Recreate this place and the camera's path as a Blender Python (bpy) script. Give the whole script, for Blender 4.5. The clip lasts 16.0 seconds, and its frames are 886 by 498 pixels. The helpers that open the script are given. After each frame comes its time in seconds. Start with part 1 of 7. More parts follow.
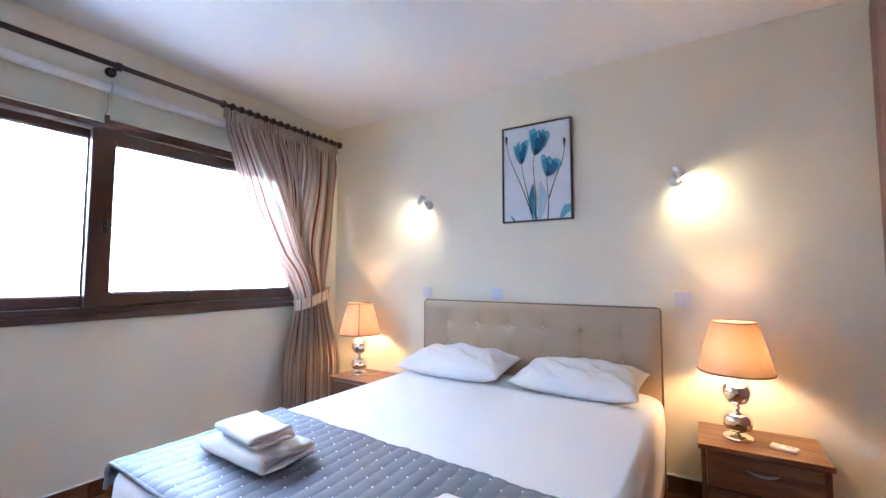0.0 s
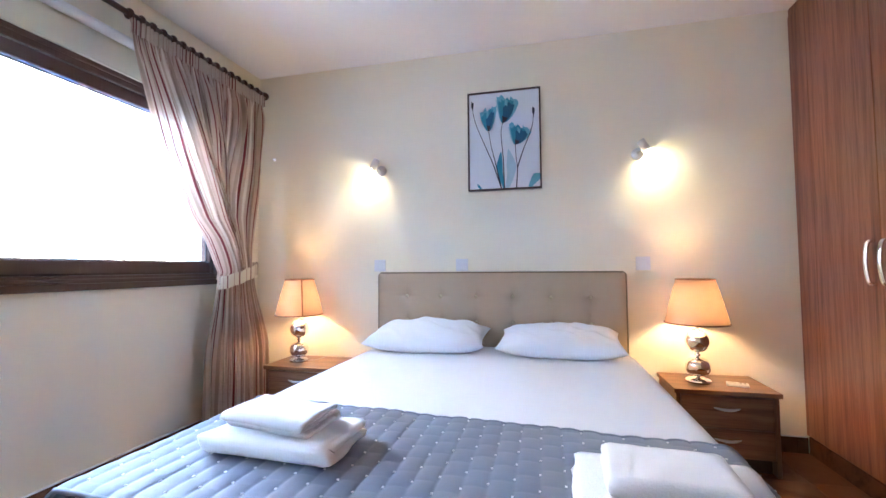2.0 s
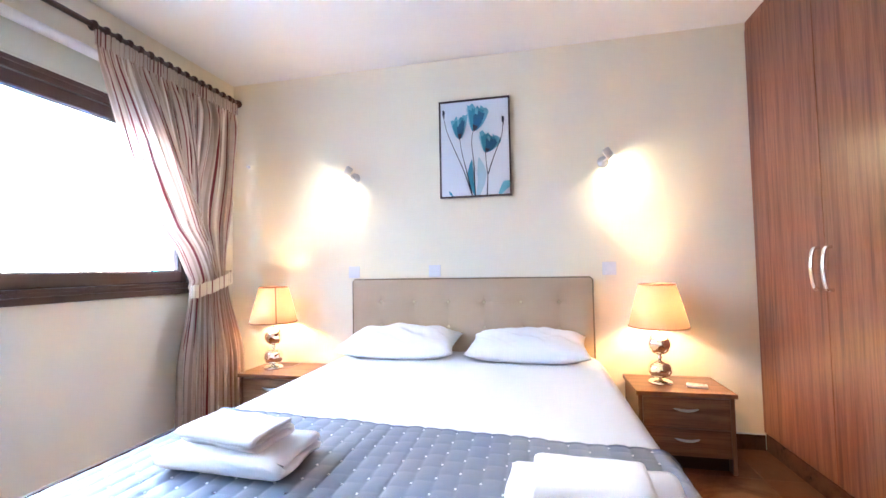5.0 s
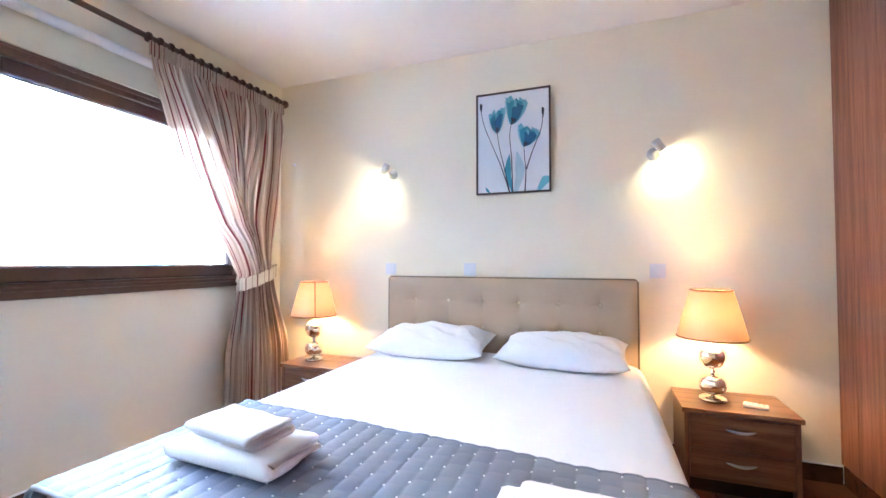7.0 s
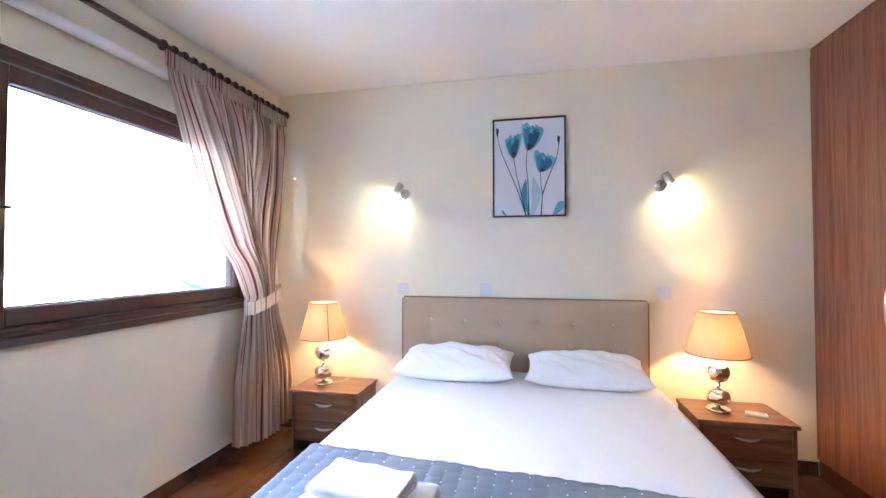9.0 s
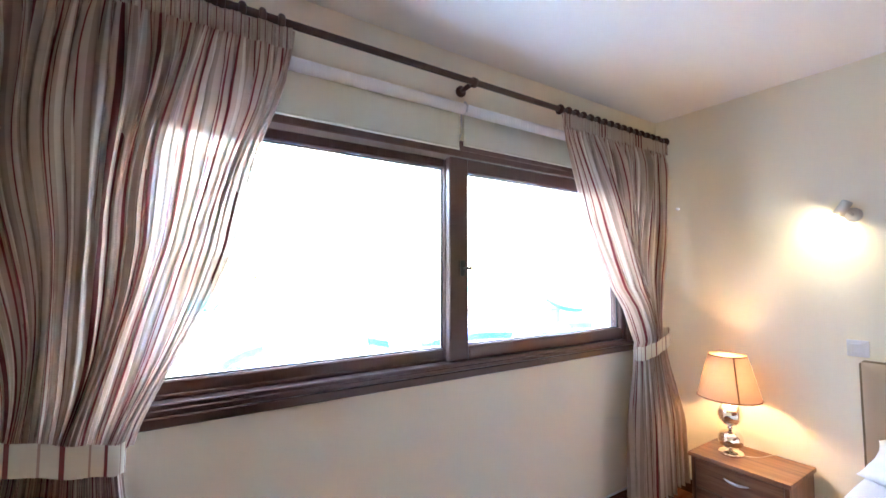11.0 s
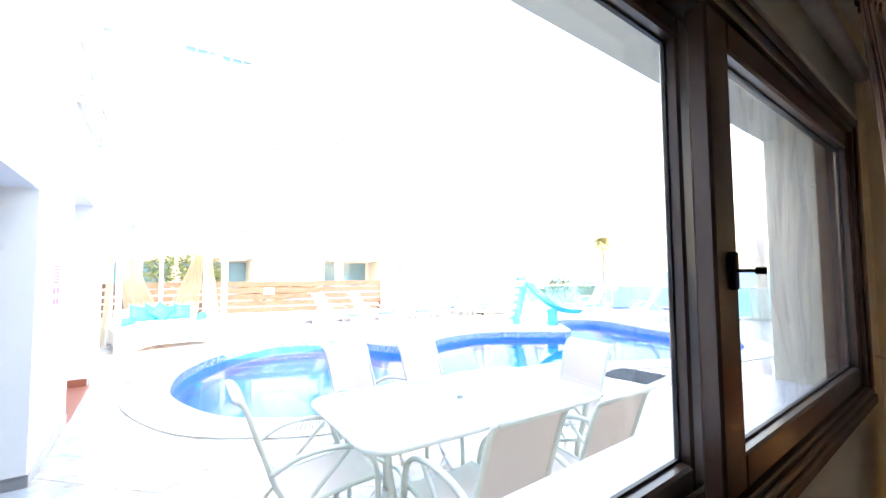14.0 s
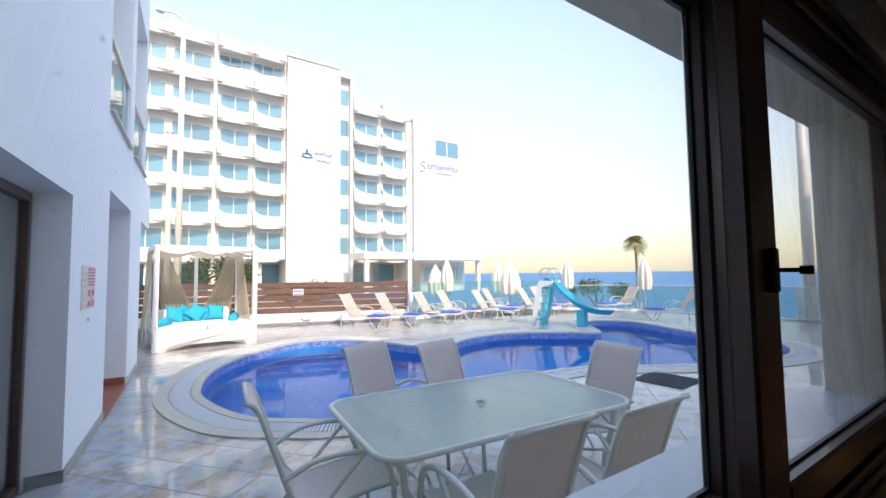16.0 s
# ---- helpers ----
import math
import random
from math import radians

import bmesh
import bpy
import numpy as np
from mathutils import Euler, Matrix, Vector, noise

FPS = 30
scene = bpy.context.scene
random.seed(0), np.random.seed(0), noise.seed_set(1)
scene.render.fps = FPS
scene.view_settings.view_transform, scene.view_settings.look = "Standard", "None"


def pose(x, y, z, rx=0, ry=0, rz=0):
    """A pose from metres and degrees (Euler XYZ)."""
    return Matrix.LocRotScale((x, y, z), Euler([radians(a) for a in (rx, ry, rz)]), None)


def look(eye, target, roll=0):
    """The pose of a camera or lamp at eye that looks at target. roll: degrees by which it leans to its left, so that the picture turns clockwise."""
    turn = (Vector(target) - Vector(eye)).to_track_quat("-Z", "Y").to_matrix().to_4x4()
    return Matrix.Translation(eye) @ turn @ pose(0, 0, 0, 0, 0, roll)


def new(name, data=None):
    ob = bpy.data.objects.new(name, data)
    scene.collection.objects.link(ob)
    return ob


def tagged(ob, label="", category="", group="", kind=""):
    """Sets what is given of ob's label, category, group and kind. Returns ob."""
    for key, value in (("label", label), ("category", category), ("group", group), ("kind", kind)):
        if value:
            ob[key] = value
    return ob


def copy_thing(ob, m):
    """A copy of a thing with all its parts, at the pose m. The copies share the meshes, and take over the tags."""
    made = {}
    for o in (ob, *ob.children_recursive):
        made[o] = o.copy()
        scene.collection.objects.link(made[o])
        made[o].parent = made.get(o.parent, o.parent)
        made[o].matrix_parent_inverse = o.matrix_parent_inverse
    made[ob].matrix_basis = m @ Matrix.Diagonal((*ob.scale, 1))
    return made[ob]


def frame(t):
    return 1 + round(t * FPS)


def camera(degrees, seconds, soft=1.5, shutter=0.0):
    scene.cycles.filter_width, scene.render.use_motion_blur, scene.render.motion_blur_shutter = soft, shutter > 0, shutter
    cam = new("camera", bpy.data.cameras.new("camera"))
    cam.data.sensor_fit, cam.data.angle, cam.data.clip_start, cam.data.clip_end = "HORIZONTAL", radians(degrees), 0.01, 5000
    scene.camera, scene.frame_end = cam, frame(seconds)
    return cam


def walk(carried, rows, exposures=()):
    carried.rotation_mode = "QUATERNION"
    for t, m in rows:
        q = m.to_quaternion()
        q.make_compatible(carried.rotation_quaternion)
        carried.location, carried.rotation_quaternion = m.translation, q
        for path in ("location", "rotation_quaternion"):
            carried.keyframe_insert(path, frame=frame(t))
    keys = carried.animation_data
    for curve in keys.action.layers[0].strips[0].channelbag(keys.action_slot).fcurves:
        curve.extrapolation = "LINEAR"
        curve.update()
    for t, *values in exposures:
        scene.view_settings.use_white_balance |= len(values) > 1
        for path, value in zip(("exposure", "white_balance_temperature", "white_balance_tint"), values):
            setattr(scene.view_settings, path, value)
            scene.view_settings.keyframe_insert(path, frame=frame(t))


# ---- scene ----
cam = camera(93.5, 16.0)
PATH = [
    (0, (2.922, -2.803, 1.236), (1.871, -1.106, 1.361), 0.1),
    (0.5, (2.786, -2.84, 1.24), (1.936, -1.034, 1.356), -0.1),
    (1, (2.596, -2.856, 1.211), (1.915, -0.979, 1.312), -0.3),
    (1.5, (2.387, -2.873, 1.149), (1.777, -0.97, 1.246), -0.3),
    (2, (2.225, -2.874, 1.072), (1.749, -0.934, 1.167), -0.4),
    (2.5, (2.151, -2.872, 0.979), (1.793, -0.907, 1.073), -0.6),
    (3, (2.151, -2.884, 0.98), (1.801, -0.917, 1.072), -0.7),
    (3.5, (2.183, -2.896, 1.027), (2.01, -0.905, 1.116), -0.6),
    (4, (2.227, -2.911, 1.076), (2.267, -0.913, 1.156), -0.6),
    (4.5, (2.272, -2.919, 1.106), (2.335, -0.922, 1.19), -0.8),
    (5, (2.35, -2.892, 1.122), (1.924, -0.94, 1.211), -1.0),
    (5.2, (2.405, -2.863, 1.122), (1.801, -0.959, 1.219), -0.9),
    (7.3, (2.501, -2.786, 1.161), (1.799, -0.914, 1.215), 0.0),
    (7.5, (2.395, -2.802, 1.163), (1.815, -0.888, 1.218), -0.0),
    (8, (2.135, -2.85, 1.167), (1.727, -0.894, 1.229), 0.1),
    (8.2, (2.051, -2.88, 1.199), (1.709, -0.91, 1.248), 0.0),
    (10.5, (1.912, -3.036, 1.428), (0.594, -1.536, 1.541), -0.6),
    (11, (1.707, -3.026, 1.485), (0.034, -1.936, 1.606), -0.0),
    (11.5, (1.32, -2.987, 1.552), (-0.385, -1.946, 1.641), 0.6),
    (12, (0.997, -2.988, 1.546), (-0.705, -1.941, 1.638), 0.6),
    (12.5, (0.725, -2.895, 1.524), (-0.943, -1.795, 1.625), 0.0),
    (13, (0.538, -2.785, 1.521), (-1.11, -1.658, 1.634), -0.3),
    (13.5, (0.446, -2.773, 1.51), (-1.192, -1.631, 1.633), -0.1),
    (14, (0.331, -2.812, 1.515), (-1.256, -1.602, 1.629), -0.4),
    (14.5, (0.264, -2.826, 1.507), (-1.323, -1.614, 1.624), -0.5),
    (15, (0.238, -2.786, 1.507), (-1.355, -1.583, 1.626), -0.4),
    (15.5, (0.263, -2.752, 1.513), (-1.366, -1.597, 1.630), -0.6),
    (16, (0.303, -2.703, 1.516), (-1.363, -1.602, 1.634), -0.7),
]
EXPOSURES = [(0, 5.77, 5900, 10), (2.5, 5.84, 5950, 10), (4.0, 6.04, 6050, 10), (5.0, 6.44, 6050, 10), (7.5, 6.14, 6100, 10), (8.2, 6.04, 6100, 10), (10.5, 5.94, 6300, 10), (11.0, 5.84, 6400, 10), (11.5, 5.54, 6400, 10), (12.0, 5.01, 6200, 10), (12.5, 4.61, 6050, 10), (13.0, 4.04, 6200, 10), (13.5, 3.59, 6700, 10), (14.0, 3.19, 7500, 10), (14.5, 2.49, 8000, 10), (15.0, 1.64, 7200, 10), (15.5, 1.19, 6850, 10), (16.0, 1.02, 6750, 10)]
walk(cam, [(t, look(eye, target, roll)) for t, eye, target, roll in PATH], EXPOSURES)

# world and sun
SUN_EL, SUN_AZ = 38.5, -4.0  # degrees; azimuth from +x towards +y
world = bpy.data.worlds.new("world")
scene.world = world
world.use_nodes = True
wn = world.node_tree
wn.nodes.clear()
sky = wn.nodes.new("ShaderNodeTexSky")
sky.sky_type = "NISHITA"
sky.sun_disc = False
sky.sun_elevation = radians(SUN_EL)
sky.sun_rotation = radians(90 - SUN_AZ)
sky.air_density, sky.dust_density, sky.ozone_density = 1.0, 0.8, 1.0
bg = wn.nodes.new("ShaderNodeBackground")
bg.inputs["Strength"].default_value = 0.38
wo = wn.nodes.new("ShaderNodeOutputWorld")
# low sea haze all round the horizon, fading upwards
geo_w = wn.nodes.new("ShaderNodeTexCoord")
sep_w = wn.nodes.new("ShaderNodeSeparateXYZ")
wn.links.new(geo_w.outputs["Generated"], sep_w.inputs[0])
ab_w = wn.nodes.new("ShaderNodeMath")
ab_w.operation = "ABSOLUTE"
wn.links.new(sep_w.outputs[2], ab_w.inputs[0])
inv_w = wn.nodes.new("ShaderNodeMath")
inv_w.operation = "SUBTRACT"
inv_w.inputs[0].default_value = 1.0
wn.links.new(ab_w.outputs[0], inv_w.inputs[1])
pow_w = wn.nodes.new("ShaderNodeMath")
pow_w.operation = "POWER"
pow_w.inputs[1].default_value = 1.15
wn.links.new(inv_w.outputs[0], pow_w.inputs[0])
haze = wn.nodes.new("ShaderNodeMix")
haze.data_type, haze.blend_type = "RGBA", "MIX"
haze.inputs[7].default_value = (1.20, 1.06, 0.82, 1)
top_w = wn.nodes.new("ShaderNodeMath")
top_w.operation = "MULTIPLY"
top_w.inputs[1].default_value = 0.92
wn.links.new(pow_w.outputs[0], top_w.inputs[0])
wn.links.new(top_w.outputs[0], haze.inputs[0])
wn.links.new(sky.outputs[0], haze.inputs[6])
wn.links.new(haze.outputs[2], bg.inputs[0])
wn.links.new(bg.outputs[0], wo.inputs[0])

SUN_DIR = Vector((math.cos(radians(SUN_EL)) * math.cos(radians(SUN_AZ)), math.cos(radians(SUN_EL)) * math.sin(radians(SUN_AZ)), math.sin(radians(SUN_EL))))
sun = new("sun", bpy.data.lights.new("sun", "SUN"))
sun.data.energy, sun.data.angle, sun.data.color = 2.5, radians(0.6), (1.0, 0.83, 0.64)
sun.matrix_world = look(tuple(SUN_DIR * 40), (0, 0, 0))


def lamp_light(name, kind, at, energy, color, size=0.03, aim=None, cone=120, blend=0.6):
    ob = new(name, bpy.data.lights.new(name, kind))
    ob.data.energy, ob.data.color, ob.data.shadow_soft_size = energy, color, size
    if kind == "SPOT":
        ob.data.spot_size, ob.data.spot_blend = radians(cone), blend
        ob.matrix_world = look(at, aim)
    else:
        ob.location = at
    return ob


BULB = (1.0, 0.6, 0.26)
SPOTC = (1.0, 0.82, 0.44)
LAMPS = [(0.515, -0.215), (3.052, -0.215)]
SPOTS = [(1.055, 1.80, -1), (2.812, 1.80, 1)]
for lx, ly in LAMPS:
    lamp_light("bedside_bulb_light", "POINT", (lx, ly, 0.875), 0.165, BULB, 0.025)
for sx, sz, sgn in SPOTS:
    lamp_light("wall_spot_light", "SPOT", (sx + sgn * 0.052, -0.088, sz - 0.012), 0.085, SPOTC, 0.012, (sx + sgn * 0.11, 0.0, sz - 0.20), 118, 1.0)


# ---- materials ----
def nodes_of(name):
    m = bpy.data.materials.new(name)
    m.use_nodes = True
    nt = m.node_tree
    nt.nodes.clear()
    return m, nt, nt.nodes, nt.links


def node(nt, kind, **kw):
    n = nt.nodes.new(kind)
    for k, v in kw.items():
        n.inputs[k.replace("_", " ")].default_value = v
    return n


def mixc(nt, fac, a, b, blend="MIX"):
    n = nt.nodes.new("ShaderNodeMix")
    n.data_type, n.blend_type = "RGBA", blend
    for sock, v in ((n.inputs[0], fac), (n.inputs[6], a), (n.inputs[7], b)):
        if isinstance(v, (int, float)):
            sock.default_value = v
        elif isinstance(v, tuple):
            sock.default_value = (*v, 1)
        else:
            nt.links.new(v, sock)
    return n.outputs[2]


def ramp(nt, src, stops):
    n = nt.nodes.new("ShaderNodeValToRGB")
    e = n.color_ramp.elements
    while len(e) < len(stops):
        e.new(0.5)
    for el, (p, c) in zip(e, stops):
        el.position, el.color = p, (*c, 1)
    nt.links.new(src, n.inputs[0])
    return n.outputs[0]


def coords(nt, scale=(1, 1, 1), uv=False, rot=(0, 0, 0)):
    tc = nt.nodes.new("ShaderNodeTexCoord")
    mp = nt.nodes.new("ShaderNodeMapping")
    mp.inputs["Scale"].default_value = scale
    mp.inputs["Rotation"].default_value = rot
    nt.links.new(tc.outputs["UV" if uv else "Object"], mp.inputs[0])
    return mp.outputs[0]


def noise_at(nt, vec, scale, detail=3, rough=0.55, dist=0.0):
    n = node(nt, "ShaderNodeTexNoise", Scale=scale, Detail=detail, Roughness=rough, Distortion=dist)
    nt.links.new(vec, n.inputs["Vector"])
    return n.outputs[0]


def random_of(nt, island=False):
    if island:
        return nt.nodes.new("ShaderNodeNewGeometry").outputs["Random Per Island"]
    return nt.nodes.new("ShaderNodeObjectInfo").outputs["Random"]


def finish(m, nt, col, rough=0.5, metal=0.0, bump_src=None, bump=0.1, dist=0.01, **kw):
    b = nt.nodes.new("ShaderNodeBsdfPrincipled")
    b.inputs["Metallic"].default_value = metal
    for sock, v in ((b.inputs["Base Color"], col), (b.inputs["Roughness"], rough)):
        if isinstance(v, tuple):
            sock.default_value = (*v, 1)
        elif isinstance(v, (int, float)):
            sock.default_value = v
        else:
            nt.links.new(v, sock)
    for k, v in kw.items():
        s = b.inputs[k.replace("_", " ")]
        s.default_value = (*v, 1) if isinstance(v, tuple) and len(v) == 3 and s.type == "RGBA" else v
    if bump_src is not None:
        bp = node(nt, "ShaderNodeBump", Strength=bump, Distance=dist)
        nt.links.new(bump_src, bp.inputs["Height"])
        nt.links.new(bp.outputs[0], b.inputs["Normal"])
    o = nt.nodes.new("ShaderNodeOutputMaterial")
    nt.links.new(b.outputs[0], o.inputs[0])
    return m


def plain(name, col, rough=0.5, metal=0.0, var=0.12, big=1.5, fine=60, bump=0.1, dist=0.004, rand=0.0, island=False, **kw):
    """A surface whose tone drifts at two scales, with a fine relief."""
    m, nt, _, _ = nodes_of(name)
    v = coords(nt)
    a = noise_at(nt, v, big, 4)
    f = noise_at(nt, v, fine, 3, 0.6)
    dark = tuple(c * (1 - var) for c in col)
    lite = tuple(min(1, c * (1 + var * 0.6)) for c in col)
    c = mixc(nt, a, dark, lite)
    c = mixc(nt, f, c, mixc(nt, 0.35 * var / 0.12 if var < 0.34 else 1.0, c, tuple(x * (1 - var) for x in col)))
    if rand:
        c = mixc(nt, random_of(nt, island), c, mixc(nt, 1.0, c, (1 - rand,) * 3, "MULTIPLY"))
    return finish(m, nt, c, rough, metal, f, bump, dist, **kw)


def wood(name, c1, c2, c3, axis="z", rough=0.35, grain=1.0, rand=0.0, **kw):
    m, nt, _, _ = nodes_of(name)
    long, wide = 0.35 * grain, 9.0 * grain
    sc = {"x": (long, wide, wide), "y": (wide, long, wide), "z": (wide, wide, long)}[axis]
    v = coords(nt, sc)
    a = noise_at(nt, v, 1.6, 5, 0.62, 0.35)
    b = noise_at(nt, v, 9.0, 4, 0.6, 0.1)
    broad = noise_at(nt, v, 0.5, 2, 0.5)
    c = ramp(nt, a, [(0.3, c1), (0.46, c2), (0.58, c3), (0.72, c2)])
    c = mixc(nt, ramp(nt, b, [(0.36, (0.5, 0.5, 0.5)), (0.5, (1, 1, 1))]), mixc(nt, 1.0, c, (0.55, 0.5, 0.5), "MULTIPLY"), c)
    c = mixc(nt, mixc(nt, broad, (0.25, 0.25, 0.25), (0.75, 0.75, 0.75)), c, mixc(nt, 1.0, c, (0.72, 0.7, 0.7), "MULTIPLY"))
    if rand:
        c = mixc(nt, random_of(nt), c, mixc(nt, 1.0, c, (1 - rand,) * 3, "MULTIPLY"))
    return finish(m, nt, c, rough, 0, b, 0.05, 0.002, **kw)


def stone(name, base, vein, rough=0.25, scale=3.0, rand=0.15, island=False, bump=0.03):
    m, nt, _, _ = nodes_of(name)
    v = coords(nt)
    geo = nt.nodes.new("ShaderNodeNewGeometry")
    w = geo.outputs["Position"]
    a = noise_at(nt, w, scale, 6, 0.65, 1.2)
    b = noise_at(nt, w, scale * 9, 4, 0.6)
    c = ramp(nt, a, [(0.32, vein), (0.5, base), (0.7, tuple(min(1, x * 1.15) for x in base))])
    c = mixc(nt, b, mixc(nt, 1.0, c, (0.88, 0.88, 0.88), "MULTIPLY"), c)
    if rand:
        c = mixc(nt, random_of(nt, island), c, mixc(nt, 1.0, c, (1 - rand,) * 3, "MULTIPLY"))
    return finish(m, nt, c, rough, 0, b, bump, 0.002)


def flagstone(name, rough, rand, island=False):
    """Glazed tile printed with irregular grey, blue and brown stone pieces."""
    m, nt, _, links = nodes_of(name)
    w = nt.nodes.new("ShaderNodeNewGeometry").outputs["Position"]
    vo = node(nt, "ShaderNodeTexVoronoi", Scale=8.5)
    links.new(w, vo.inputs["Vector"])
    sp = nt.nodes.new("ShaderNodeSeparateColor")
    links.new(vo.outputs["Color"], sp.inputs[0])
    c = ramp(nt, sp.outputs[0], [(0.0, (0.40, 0.44, 0.50)), (0.35, (0.56, 0.56, 0.56)), (0.6, (0.64, 0.58, 0.50)), (0.82, (0.46, 0.38, 0.31))])
    edge = node(nt, "ShaderNodeTexVoronoi", Scale=8.5)
    edge.feature = "DISTANCE_TO_EDGE"
    links.new(w, edge.inputs["Vector"])
    c = mixc(nt, ramp(nt, edge.outputs["Distance"], [(0.0, (0.3, 0.3, 0.3)), (0.05, (1, 1, 1))]), (0.62, 0.62, 0.62), c)
    a = noise_at(nt, w, 2.2, 5, 0.6, 0.8)
    c = mixc(nt, a, mixc(nt, 1.0, c, (0.78, 0.80, 0.84), "MULTIPLY"), c)
    c = mixc(nt, noise_at(nt, w, 26, 4, 0.6), mixc(nt, 1.0, c, (0.85, 0.85, 0.85), "MULTIPLY"), c)
    c = mixc(nt, random_of(nt, island), c, mixc(nt, 1.0, c, (1 - rand,) * 3, "MULTIPLY"))
    return finish(m, nt, c, rough, 0, a, 0.02, 0.002, Specular_IOR_Level=0.7)


def glassy(name, tint=(1, 1, 1), rough=0.0, ior=1.45, ripple=0.0, rscale=40, body=0.0, body_col=(0.5, 0.6, 0.6), dirt=0.0):
    """Thin glass: straight-through light and a reflection that grows at grazing angles."""
    m, nt, _, links = nodes_of(name)
    tr = nt.nodes.new("ShaderNodeBsdfTransparent")
    tr.inputs[0].default_value = (*tint, 1)
    gl = nt.nodes.new("ShaderNodeBsdfGlossy")
    gl.inputs["Roughness"].default_value = rough
    fr = node(nt, "ShaderNodeLayerWeight", Blend=0.5)
    pw = nt.nodes.new("ShaderNodeMath")
    pw.operation = "POWER"
    pw.inputs[1].default_value = 4.2
    links.new(fr.outputs["Facing"], pw.inputs[0])
    ma = nt.nodes.new("ShaderNodeMath")
    ma.operation = "MULTIPLY_ADD"
    ma.inputs[1].default_value, ma.inputs[2].default_value = 0.8, ((ior - 1) / (ior + 1)) ** 2
    links.new(pw.outputs[0], ma.inputs[0])
    mx = nt.nodes.new("ShaderNodeMixShader")
    base = tr.outputs[0]
    v = coords(nt)
    if body or dirt:
        df = nt.nodes.new("ShaderNodeBsdfDiffuse")
        df.inputs[0].default_value = (*body_col, 1)
        tl = nt.nodes.new("ShaderNodeBsdfTranslucent")
        tl.inputs[0].default_value = (*body_col, 1)
        ad = nt.nodes.new("ShaderNodeMixShader")
        links.new(df.outputs[0], ad.inputs[1])
        links.new(tl.outputs[0], ad.inputs[2])
        bm2 = nt.nodes.new("ShaderNodeMixShader")
        bm2.inputs[0].default_value = body
        if dirt:
            d = noise_at(nt, v, 90, 2)
            mr = node(nt, "ShaderNodeMapRange")
            mr.inputs[1].default_value, mr.inputs[2].default_value = 0.66, 0.8
            mr.inputs[3].default_value, mr.inputs[4].default_value = body, dirt
            links.new(d, mr.inputs[0])
            links.new(mr.outputs[0], bm2.inputs[0])
        links.new(base, bm2.inputs[1])
        links.new(ad.outputs[0], bm2.inputs[2])
        base = bm2.outputs[0]
    if ripple:
        vo = node(nt, "ShaderNodeTexVoronoi", Scale=rscale)
        links.new(v, vo.inputs["Vector"])
        bp = node(nt, "ShaderNodeBump", Strength=ripple, Distance=0.004)
        links.new(vo.outputs["Distance"], bp.inputs["Height"])
        links.new(bp.outputs[0], gl.inputs["Normal"])
        links.new(bp.outputs[0], fr.inputs["Normal"])
    links.new(ma.outputs[0], mx.inputs[0])
    links.new(base, mx.inputs[1])
    links.new(gl.outputs[0], mx.inputs[2])
    o = nt.nodes.new("ShaderNodeOutputMaterial")
    links.new(mx.outputs[0], o.inputs[0])
    return m


